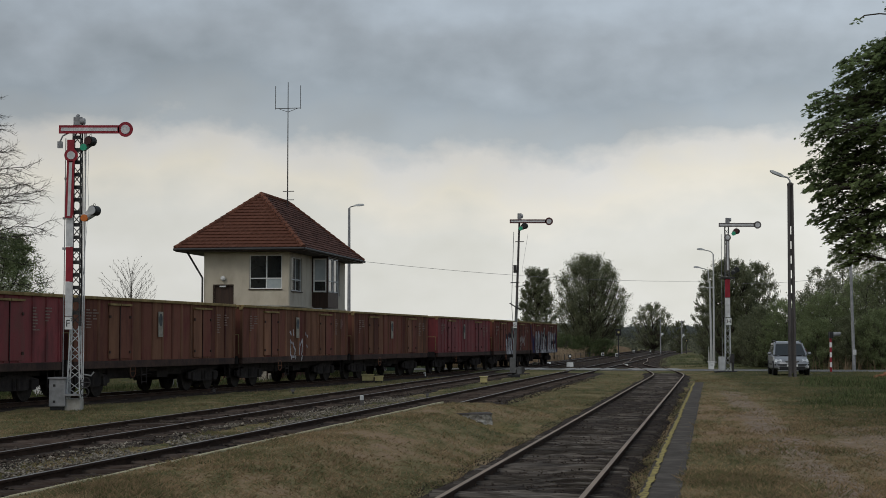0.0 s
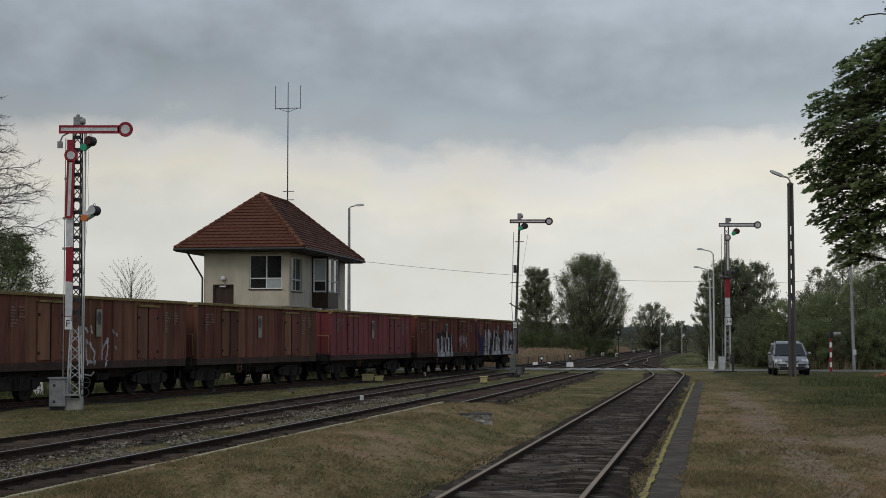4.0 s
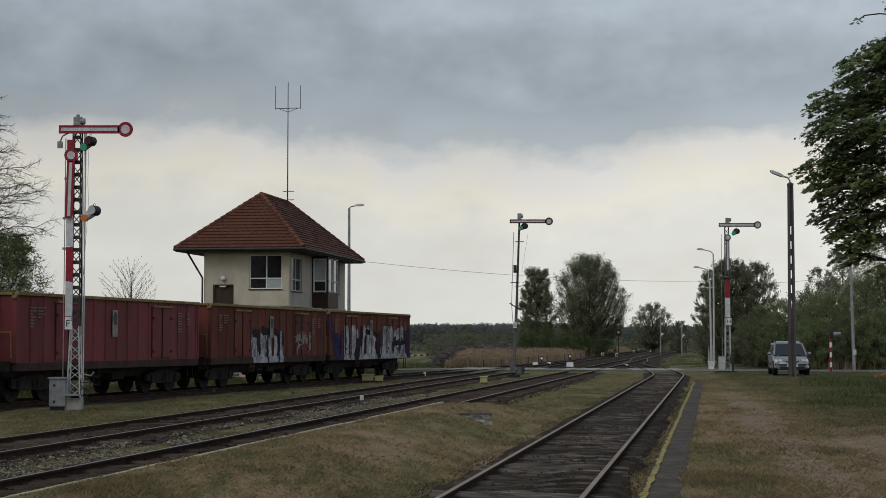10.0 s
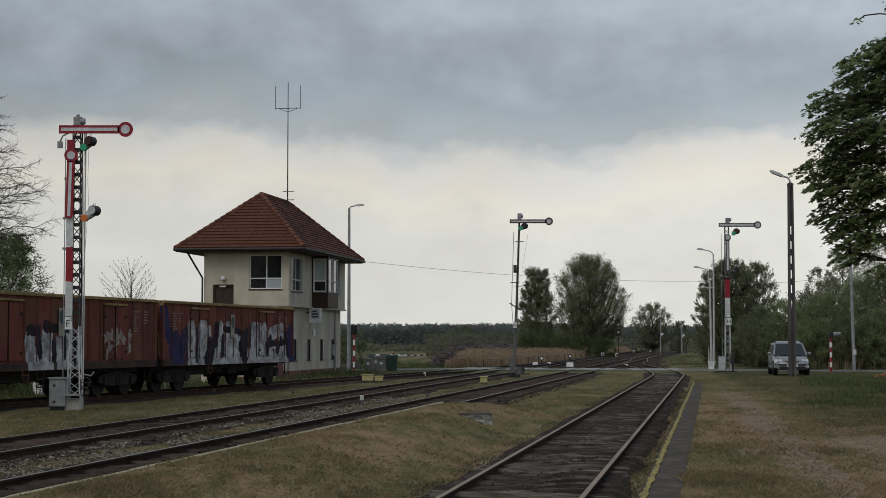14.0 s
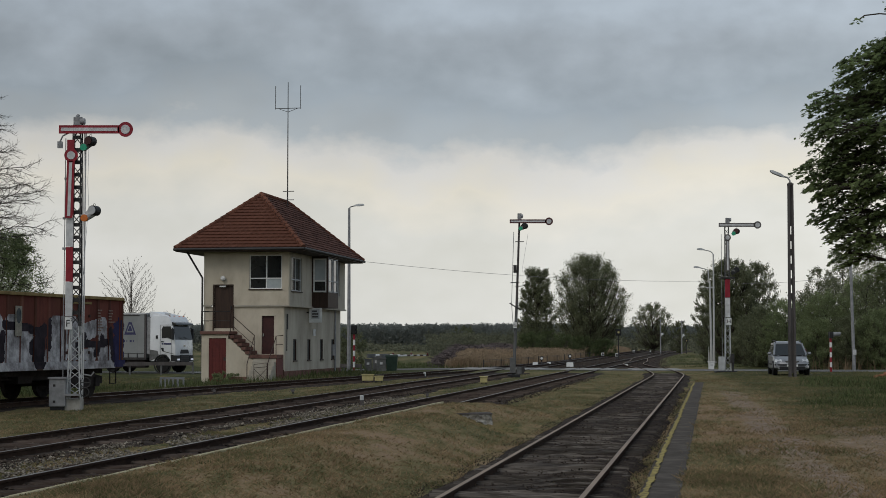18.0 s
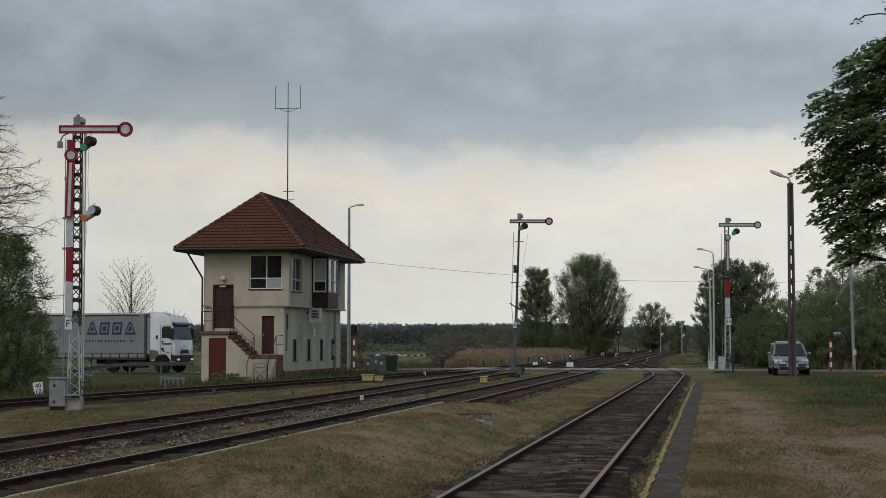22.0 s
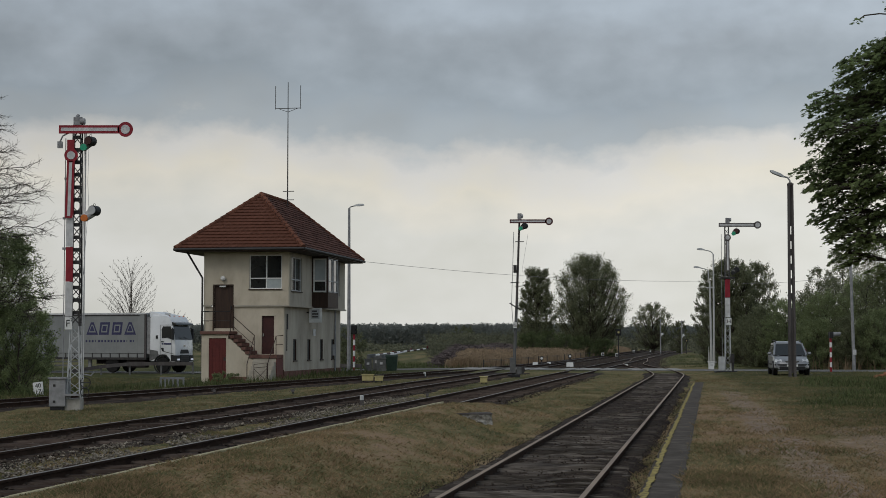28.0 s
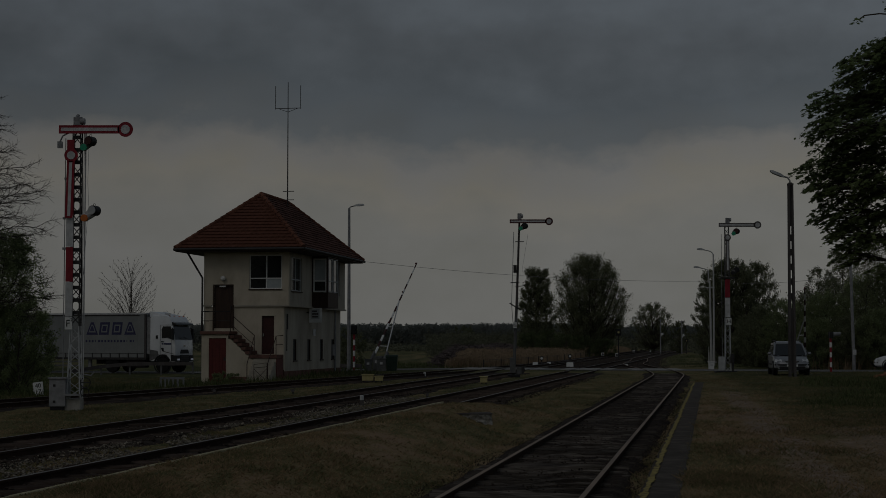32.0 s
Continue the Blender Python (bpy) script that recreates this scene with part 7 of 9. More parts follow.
def warning_light(x, y, z, label, h=2.3, face=-90):
    t = thing("crossing_light", pose(x, y, z, 0, 0, 0), label, "warning light", "crossing lights")
    n = 7
    for k in range(n):
        part("post_band", Mesh().tube((0, 0, h * k / n), (0, 0, h * (k + 1) / n), 0.068, 0.068, 10), M_RED if k % 2 == 0 else M_WHITE, t)
    return t


t = warning_light(-5.3, 98.7, -0.2, "red and white crossing light post with black backing")
part("lamp_backing", Mesh().box(-0.17, 0.17, -0.08, -0.02, 2.28, 2.82), M_BLACK, t)
part("lamp_hood", Mesh().tube((0, -0.3, 2.68), (0, -0.05, 2.68), 0.11, 0.11, 12).tube((0, -0.3, 2.42), (0, -0.05, 2.42), 0.11, 0.11, 12), M_BLACK, t)
t = warning_light(21.75, 92.9, -0.06, "red and white crossing light post with a sideways hood", 1.95)
part("lamp_backing", Mesh().box(-0.08, 0.12, -0.2, 0.2, 1.9, 2.25), M_BLACK, t, bevel=0.02)
part("lamp_hood", Mesh().tube((0.1, 0, 2.12), (0.55, -0.05, 2.15), 0.14, 0.1, 12), M_GREYSTEEL, t)


# ---- trees and shrubs ----
def leaf_cloud(centres, count, size, seed, spread, axes=None):
    """Many small bent leaves round clump centres: (x, y, z, radius); axes stretch a clump into a spray."""
    rnd = np.random.RandomState(seed)
    c = np.array(centres, float)
    w = c[:, 3] ** 2
    pick = rnd.choice(len(c), count, p=w / w.sum())
    d = rnd.normal(size=(count, 3))
    d /= np.linalg.norm(d, axis=1)[:, None] + 1e-9
    rad = c[pick, 3] * rnd.uniform(0.05, 1.0, count) ** 0.75
    off = d * rad[:, None] * np.array([1, 1, spread])
    if axes is not None:
        ax = np.array(axes, float)[pick]
        off += ax * (np.clip(rnd.normal(0, 0.7, count), -1.3, 1.3) * c[pick, 3])[:, None]
    p = c[pick, :3] + off
    a = rnd.normal(size=(count, 3))
    a /= np.linalg.norm(a, axis=1)[:, None]
    b = np.cross(a, rnd.normal(size=(count, 3)))
    b /= np.linalg.norm(b, axis=1)[:, None] + 1e-9
    n = np.cross(a, b)
    s = size * rnd.uniform(0.55, 1.4, count)[:, None]
    v = np.stack([p - a * s, p + b * s * 0.55 + n * s * 0.18, p + a * s, p - b * s * 0.55 + n * s * 0.18], axis=1).reshape(-1, 3)
    k = np.arange(count) * 4
    f = np.concatenate([np.stack([k, k + 1, k + 2], 1), np.stack([k, k + 2, k + 3], 1)])
    return v, f


def array_mesh(name, v, f, mat):
    me = bpy.data.meshes.new(name)
    n = f.shape[1]
    me.vertices.add(len(v))
    me.vertices.foreach_set("co", np.asarray(v, np.float32).ravel())
    me.loops.add(f.size)
    me.loops.foreach_set("vertex_index", np.asarray(f, np.int32).ravel())
    me.polygons.add(len(f))
    me.polygons.foreach_set("loop_start", np.arange(0, f.size, n, dtype=np.int32))
    me.update(calc_edges=True)
    me.materials.append(mat)
    return me


def grow(m, tips, a, d, length, r, depth, rnd, spread, up, kids=(2, 3), sides=5, shrink=0.72):
    """Branches that fork, each bent in two pieces."""
    d = d.normalized()
    mid = a + d * length * 0.5
    d2 = (d + Vector((rnd.uniform(-1, 1), rnd.uniform(-1, 1), rnd.uniform(-0.6, 1) * up)) * 0.18).normalized()
    b = mid + d2 * length * 0.5
    m.tube(a, mid, r, r * 0.85, sides, False)
    m.tube(mid, b, r * 0.85, r * 0.68, sides, False)
    if depth == 0:
        tips.append(b)
        return
    for k in range(rnd.randint(*kids)):
        w = Vector((rnd.uniform(-1, 1), rnd.uniform(-1, 1), rnd.uniform(-0.5, 1.0) * up)).normalized()
        start = b if k == 0 else (mid.lerp(b, rnd.uniform(0.1, 1.0)))
        grow(m, tips, start, d2 + w * spread, length * shrink * rnd.uniform(0.8, 1.15), r * 0.62, depth - 1, rnd, spread, up, kids, max(3, sides - 1), shrink)


def leafy_tree(x, y, z, height, width, seed, label, mat, leaves=3500, leaf=0.2, trunk=0.22, base=0.18, shape="round", name="tree", group="trees beyond the crossing", clumps=60, bark=None, holes=-0.1, limbs=0.35):
    """Limbs rise from the trunk to sprays of leaves inside the crown's outline; holes lets the sky through."""
    t = thing(name, pose(x, y, z), label, "tree" if name != "shrub" else "shrub", group)
    rnd = random.Random(seed)
    m = Mesh()
    h0 = height * base
    top = height * 0.8
    stem = [(Vector((0, 0, -0.4)), trunk * 1.3), (Vector((0.02 * width, 0, max(h0, 0.1))), trunk), (Vector((-0.02 * width, 0.02 * width, height * 0.45)), trunk * 0.55), (Vector((0.02 * width, 0, top)), trunk * 0.12)]
    for (a, ra), (b, rb) in zip(stem, stem[1:]):
        m.tube(a, b, ra, rb, 7, False)
    cs, axes = [], []
    tries = 0
    while len(cs) < clumps and tries < clumps * 12:
        tries += 1
        u = rnd.uniform(0.0, 1)
        a = rnd.uniform(0, 6.283)
        if shape == "round":
            prof = math.sin(math.pi * (0.1 + 0.8 * u)) ** 0.7
        elif shape == "column":
            prof = smoothstep(-0.25, 0.3, u) * (1.0 - 0.5 * smoothstep(0.4, 1.05, u))
        else:
            prof = 1.0 - 0.6 * u
        lump = 1 + 0.16 * noise.noise((math.cos(a) * 1.3 + seed, math.sin(a) * 1.3, u * 3.0))
        rr = width / 2 * prof * lump * rnd.uniform(0.02, 1.0) ** 0.5
        size = width * rnd.uniform(0.035, 0.075)
        p = Vector((rr * math.cos(a), rr * math.sin(a), h0 * 0.8 + (height - h0 * 0.8) * u * (1 - 0.1 * (rr / width * 2) ** 2) - size * 0.4))
        if noise.noise((p.x * 8.0 / width + seed * 3.1, p.y * 8.0 / width, p.z * 8.0 / width)) < holes:
            continue
        r2 = math.hypot(p.x, p.y)
        root = Vector((p.x * 0.12, p.y * 0.12, max(h0 * 0.7, p.z - r2 * rnd.uniform(0.7, 1.3) - 0.1 * height)))
        d = (p - root)
        if d.length < 1e-3:
            continue
        if len(cs) < clumps * limbs:
            r = trunk * 0.26 * min(1, d.length / (0.35 * height))
            q = root.lerp(p, 0.5) + Vector((p.x, p.y, 0)) * 0.12 - Vector((0, 0, 0.06 * d.length))
            m.tube(root, q, r, r * 0.6, 4, False)
            m.tube(q, p + d.normalized() * size, r * 0.6, r * 0.15, 3, False)
        d.normalize()
        cs.append((p.x, p.y, p.z, size))
        axes.append(tuple((d + Vector((rnd.uniform(-0.6, 0.6), rnd.uniform(-0.6, 0.6), 0.0))) * 0.85))
    part("trunk", raw("trunk", m.v, m.f, bark or M_BARK), None, t, "dark forked trunk and limbs")
    v, f = leaf_cloud(cs, leaves, leaf, seed, 0.9, axes)
    part("crown", array_mesh("crown", v, f, mat), None, t)
    return t


def bare_tree(x, y, z, height, radius, seed, label, limbs=60, low=0.25, lift=0.25, droop=0.15, trunk=0.2, fine=0.006, step=0.3, crown=None):
    """A leafless tree: limbs leave the trunk in arcs and carry twigs, and these finer twigs; droop bends their ends down."""
    t = thing("bare_tree", pose(x, y, z), label, "tree", "leafless trees")
    rnd = random.Random(seed)
    m = Mesh()
    for k in range(5):
        a, b = k / 5 * 0.85 * height - (0.4 if k == 0 else 0), (k + 1) / 5 * 0.85 * height
        m.tube((0.04 * k, 0, a), (0.04 * (k + 1), 0, b), trunk * (1.15 - k * 0.2), trunk * (0.95 - k * 0.2), 7, False)
    part("trunk", raw("trunk", m.v, m.f, M_BARK), None, t)
    m = Mesh()

    def shoot(p, d, length, r, sag, depth):
        pts = [p]
        n = 4 if depth else 3
        for i in range(n):
            d = (d + Vector((rnd.uniform(-0.22, 0.22), rnd.uniform(-0.22, 0.22), rnd.uniform(-0.12, 0.12) - sag))).normalized()
            p = p + d * (length / n)
            pts.append(p)
        for i in range(n):
            m.tube(pts[i], pts[i + 1], r * (1 - 0.8 * i / n), r * (1 - 0.8 * (i + 1) / n), 3, False)
        if depth:
            for i in range(max(3, int(length / (step * 0.4)))):
                k = rnd.uniform(0.15, 1.0) * n
                j = min(n - 1, int(k))
                q = pts[j].lerp(pts[j + 1], k - j)
                e = (pts[j + 1] - pts[j]).normalized()
                w = Vector((rnd.uniform(-1, 1), rnd.uniform(-1, 1), rnd.uniform(-0.6, 0.8))).normalized()
                shoot(q, (e + w * 0.95).normalized(), length * rnd.uniform(0.25, 0.55), max(fine, r * 0.45), sag * 1.2, depth - 1)

    for k in range(limbs):
        u = (k + rnd.random()) / limbs
        h1 = height * (low + (1 - low) * u)
        reach = radius * (crown(u) if crown else math.sin(math.pi * (0.15 + 0.8 * u)) ** 0.6) * rnd.uniform(0.75, 1.05)
        h0 = max(0.12 * height, min(0.8 * height, h1 - reach * lift - 0.05 * height))
        a = 2.39996 * k + rnd.uniform(-0.4, 0.4)
        d = Vector((math.cos(a), math.sin(a), 0))
        p0, p2 = Vector((0, 0, h0)), d * reach + Vector((0, 0, h1))
        p1 = d * reach * 0.5 + Vector((0, 0, h1 * 0.75 + h0 * 0.25 + droop * reach))
        n = 9
        pts = [p0 * (1 - i / n) ** 2 + p1 * 2 * (i / n) * (1 - i / n) + p2 * (i / n) ** 2 + Vector((rnd.gauss(0, 1), rnd.gauss(0, 1), rnd.gauss(0, 1))) * 0.012 * reach * (0 < i) for i in range(n + 1)]
        r0 = trunk * 0.28 * (1.1 - 0.6 * u)
        for i in range(n):
            m.tube(pts[i], pts[i + 1], r0 * (1 - 0.85 * i / n), r0 * (1 - 0.85 * (i + 1) / n), 4, False)
        s = 0.25
        while s < 1.0:
            j = min(n - 1, int(s * n))
            e = (pts[j + 1] - pts[j]).normalized()
            w = Vector((rnd.uniform(-1, 1), rnd.uniform(-1, 1), rnd.uniform(-0.4, 0.7))).normalized()
            shoot(pts[j].lerp(pts[j + 1], s * n - j), (e + w * 0.7).normalized(), reach * rnd.uniform(0.1, 0.22), max(fine * 1.6, r0 * 0.22), droop * 0.35, 1)
            s += step / reach
    part("twig_crown", raw("twig_crown", m.v, m.f, M_TWIG), None, t, "fine grey leafless twigs")
    return t


def tree_at(px, y, *more):
    return (px - 784) / 2926 * y


leafy_tree(11.1, 196, -0.3, 10.7, 5.0, 11, "slender grey-green poplar with upright limbs", M_LEAFGREY, 46000, 0.075, 0.2, 0.03, "column", clumps=640, holes=-0.6)
leafy_tree(18.9, 212, -0.3, 12.9, 10.1, 12, "broad dark leafy tree with a rounded crown", M_LEAFDARK, 78000, 0.08, 0.4, 0.15, "round", clumps=760, holes=-0.14)
leafy_tree(33.2, 262, -0.4, 8.2, 6.6, 13, "thin young tree with open foliage", M_LEAFGREY, 15000, 0.085, 0.2, 0.16, "round", clumps=300, holes=0.02, limbs=0.8)
leafy_tree(37.4, 262, -0.4, 5.3, 3.4, 14, "small dense dark tree", M_LEAFDARK, 7000, 0.09, 0.15, 0.1, "round", clumps=90)
leafy_tree(21.55, 124, -0.2, 8.0, 4.5, 15, "dense dark tree behind the signal", M_LEAFDARK, 75000, 0.055, 0.3, 0.03, "round", clumps=620, holes=-0.3)
leafy_tree(24.3, 128, -0.2, 8.0, 4.0, 16, "airy light green birch behind the signal", M_LEAFGREY, 32000, 0.05, 0.14, 0.05, "round", clumps=420, holes=-0.05, limbs=0.6)
leafy_tree(21.35, 131, -0.2, 7.7, 3.2, 17, "airy grey-green birch beside the posts", M_LEAFGREY, 24000, 0.05, 0.14, 0.06, "round", clumps=330, holes=-0.05, limbs=0.6)
for k, (px, y, h, w) in enumerate(((935, 186, 3.0, 3.6), (968, 190, 3.3, 3.6), (1000, 188, 2.9, 3.4), (1030, 194, 2.6, 3.2), (1068, 200, 2.3, 3.0))):
    leafy_tree((px - 784) / 2926 * y, y, -0.3, h, w, 90 + k, "low green bush beneath taller trees", M_LEAFLOW, 9000, 0.06, 0.06, 0.02, "round", "shrub", "bushes below the trees", 140, holes=-0.4)
leafy_tree(3.4, 330, -0.4, 5.4, 3.4, 18, "small distant pale tree", M_LEAFGREY, 3000, 0.11, 0.12, 0.2, "round", clumps=70, holes=0.0)
leafy_tree(5.4, 345, -0.4, 5.2, 3.4, 19, "small distant pale tree", M_LEAFGREY, 3000, 0.11, 0.12, 0.2, "round", clumps=70, holes=0.0)

# shrubs along the road on the right
_r = random.Random(5)
for k, (px, y, h, w) in enumerate(((1352, 108, 4.1, 3.8), (1392, 106, 4.5, 4.0), (1425, 112, 5.2, 4.4), (1462, 106, 5.0, 4.2), (1495, 110, 6.2, 4.6), (1532, 105, 6.2, 4.4), (1568, 104, 6.5, 4.6), (1610, 106, 7.2, 5.6), (1328, 112, 3.6, 3.0), (1445, 103, 3.2, 3.4), (1510, 102, 3.4, 3.6), (1555, 101, 3.8, 3.6))):
    leafy_tree(tree_at(px, y), y, -0.15, h, w, 30 + k, "dense bright green willow shrub" if k % 2 else "dense dull green roadside shrub", M_LEAFBUSH if k % 2 else M_LEAFGREY, 22000, 0.045, 0.08, 0.03, "round", "shrub", "shrubs along the road", 300, holes=-0.35)
for k, (px, y, h, w) in enumerate(((1450, 117, 7.0, 3.0), (1490, 118, 8.4, 3.4), (1535, 116, 8.8, 3.8), (1585, 118, 9.6, 4.5))):
    leafy_tree(tree_at(px, y), y, -0.15, h, w, 50 + k, "airy young birch with hanging pale leaves", M_LEAFGREY, 15000, 0.045, 0.08, 0.06, "round", "tree", "birches by the road", 300, holes=0.0, limbs=0.7)

# big maple beside the platform
LEAF_RIM = [(0, -0.42), (0.44, -0.34), (0.3, -0.04), (0.52, 0.2), (0.17, 0.24), (0, 0.58), (-0.17, 0.24), (-0.52, 0.2), (-0.3, -0.04), (-0.44, -0.34)]


def lobed_leaves(points, normals, size, seed):
    """Five-pointed leaves with a folded midrib, each facing its normal."""
    rnd = np.random.RandomState(seed)
    p, n = np.array(points, float), np.array(normals, float)
    n += rnd.normal(0, 0.33, n.shape)
    n /= np.linalg.norm(n, axis=1)[:, None]
    a = np.cross(n, rnd.normal(size=n.shape))
    a /= np.linalg.norm(a, axis=1)[:, None] + 1e-9
    b = np.cross(n, a)
    s = size * rnd.uniform(0.65, 1.25, len(p))
    v = np.stack([p + (a * u + b * w - n * (0.3 * abs(u) + 0.12 * w * w)) * s[:, None] for u, w in LEAF_RIM], 1).reshape(-1, 3)
    return v, np.arange(len(p) * 10).reshape(-1, 10)


def build_maple():
    """Boughs of drooping leafy sprays, one above the other, round a trunk."""
    ox, oy, oz = 9.3, 27.3, ground_z(9.3, 27.3)
    t = thing("tree", pose(ox, oy, oz), "large leafy maple overhanging the platform", "tree", "platform trees")
    rnd = random.Random(71)
    m = Mesh()
    spine = [Vector((0, 0, -0.3)), Vector((0.05, 0, 1.6)), Vector((-0.1, 0.05, 3.4)), Vector((0.1, -0.05, 5.2)), Vector((0.0, 0.0, 7.4))]
    for k, (r0, r1) in enumerate(((0.3, 0.23), (0.23, 0.17), (0.17, 0.1), (0.1, 0.04))):
        m.tube(spine[k], spine[k + 1], r0, r1, 9, False)
    # bough: reach, turn about the trunk, height, half length, half height, sprays
    boughs = [(2.1, 180, 6.05, 0.72, 0.32, 70), (1.45, 178, 6.45, 0.75, 0.3, 75), (1.9, 182, 6.2, 0.6, 0.3, 60), (2.4, 176, 5.5, 0.84, 0.34, 118), (2.55, 186, 4.95, 0.86, 0.32, 125), (2.58, 174, 4.45, 0.86, 0.32, 135), (2.55, 184, 4.0, 0.82, 0.3, 120), (2.45, 178, 3.6, 0.74, 0.28, 90),
              (2.5, 183, 3.2, 0.5, 0.25, 58), (2.6, 180, 2.85, 0.3, 0.2, 26), (2.0, 190, 2.7, 0.4, 0.2, 20), (1.6, 170, 4.8, 0.95, 0.4, 90), (1.5, 190, 3.9, 0.9, 0.4, 60), (1.4, 175, 5.6, 0.9, 0.4, 90), (1.3, 200, 3.1, 0.6, 0.3, 22)]
    for k in range(16):
        boughs.append((rnd.uniform(1.2, 2.5), rnd.uniform(-110, 120), 2.9 + 0.26 * k, 0.9, 0.36, 34))
    pts, nrm = [], []
    for reach, turn, z, half, tall, count in boughs:
        a = radians(turn)
        d = Vector((math.cos(a), math.sin(a), 0))
        c = d * reach + Vector((0, 0, z))
        root = Vector((0, 0, max(1.8, z - reach * rnd.uniform(0.25, 0.5))))
        mid = root.lerp(c, 0.5) + Vector((0, 0, 0.22))
        m.tube(root, mid, 0.06, 0.04, 6, False)
        m.tube(mid, c, 0.04, 0.018, 5, False)
        side = Vector((-d.y, d.x, 0))
        for _ in range(count):
            w = Vector((rnd.gauss(0, 1), rnd.gauss(0, 1), rnd.gauss(0, 1))).normalized() * rnd.uniform(0.35, 1.0) ** 0.6
            p = c + d * w.x * half + side * w.y * half * 1.25 + Vector((0, 0, w.z * tall - 0.16 * (w.x * w.x + w.y * w.y)))
            m.tube(mid.lerp(c, rnd.uniform(0.4, 1.0)), p, 0.01, 0.004, 3, False)
            out = (p - Vector((0, 0, p.z))).normalized()
            up = (Vector((0, 0, 1)) + out * rnd.uniform(0.15, 0.75)).normalized()
            r = rnd.uniform(0.1, 0.2)
            for _ in range(rnd.randint(10, 18)):
                g, q = rnd.uniform(0, 6.283), r * rnd.random() ** 0.5
                e = Vector((math.cos(g) * q, math.sin(g) * q, 0))
                pts.append(tuple(p + e - Vector((0, 0, e.dot(out) * 0.5 + rnd.uniform(0, 0.07)))))
                nrm.append(tuple(up))
    part("trunk", raw("trunk", m.v, m.f, M_BARK), None, t, "grey-brown trunk with forking boughs")
    v, f = lobed_leaves(pts, nrm, 0.086, 72)
    part("crown", array_mesh("crown", v, f, M_LEAF), None, t, "layered five-pointed spring leaves")
    return t


build_maple()


def maple_twig():
    t = thing("maple_twig", pose(0, 0, 0), "drooping leafy twig end of the maple", "twig")
    m = Mesh().path([(8.35, 27.0, 7.0), (7.6, 27.0, 7.02), (7.2, 27.0, 7.05), (6.95, 27.0, 7.02), (6.86, 27.0, 6.95)], 0.012, 5)
    part("stem", m, M_BARK, t)
    rnd = random.Random(6)
    spots = [(6.84 + rnd.gauss(0, 0.06), 27.0 + rnd.gauss(0, 0.06), 6.93 + rnd.gauss(0, 0.035)) for _ in range(10)] + [(7.34 + rnd.gauss(0, 0.05), 27.0, 7.16 + rnd.gauss(0, 0.05)) for _ in range(14)]
    v, f = lobed_leaves(spots, [(0, -0.3, 1)] * len(spots), 0.07, 3)
    part("leaves", array_mesh("leaves", v, f, M_LEAF), None, t)


maple_twig()

# left side: leafless tree and green bush behind the outer track
bare_tree(-18.4, 57, -0.5, 13.6, 4.7, 81, "tall leafless tree with drooping fine twigs", 250, 0.22, 0.35, 0.16, 0.22, 0.0065, 0.17, lambda u: 1.0 - 0.24 * u - 0.55 * u ** 4)
leafy_tree(-15.7, 58, -0.4, 5.9, 4.3, 82, "dense dark green bush beside the outer track", M_LEAFSIDE, 60000, 0.036, 0.1, 0.03, "round", "shrub", "bushes by the outer track", 560, holes=-0.14, limbs=0.15)
leafy_tree(-14.45, 56.5, -0.45, 3.5, 2.7, 83, "low green bush beside the outer track", M_LEAFSIDE, 26000, 0.03, 0.06, 0.03, "round", "shrub", "bushes by the outer track", 160, holes=-0.4)
bare_tree(-28.4, 150, -0.4, 9.9, 2.85, 84, "leafless spreading tree behind the lorry", 64, 0.42, 1.0, -0.08, 0.11, 0.011, 0.24)
bare_tree(-32.5, 200, -0.4, 6.0, 2.2, 85, "small leafless tree in the distance", 50, 0.35, 0.9, -0.05, 0.12, 0.02, 0.3)
leafy_tree(-10.3, 78.3, -0.2, 0.42, 1.5, 86, "small green bush by the store wall", M_LEAFBUSH, 2600, 0.03, 0.02, 0.03, "round", "shrub", "bushes by the signal box", 20)
leafy_tree(-6.7, 116, -0.4, 2.9, 3.0, 87, "round dark bush behind the crossing", M_LEAFDARK, 9000, 0.055, 0.06, 0.03, "round", "shrub", "bushes by the road", 120, holes=-0.4)


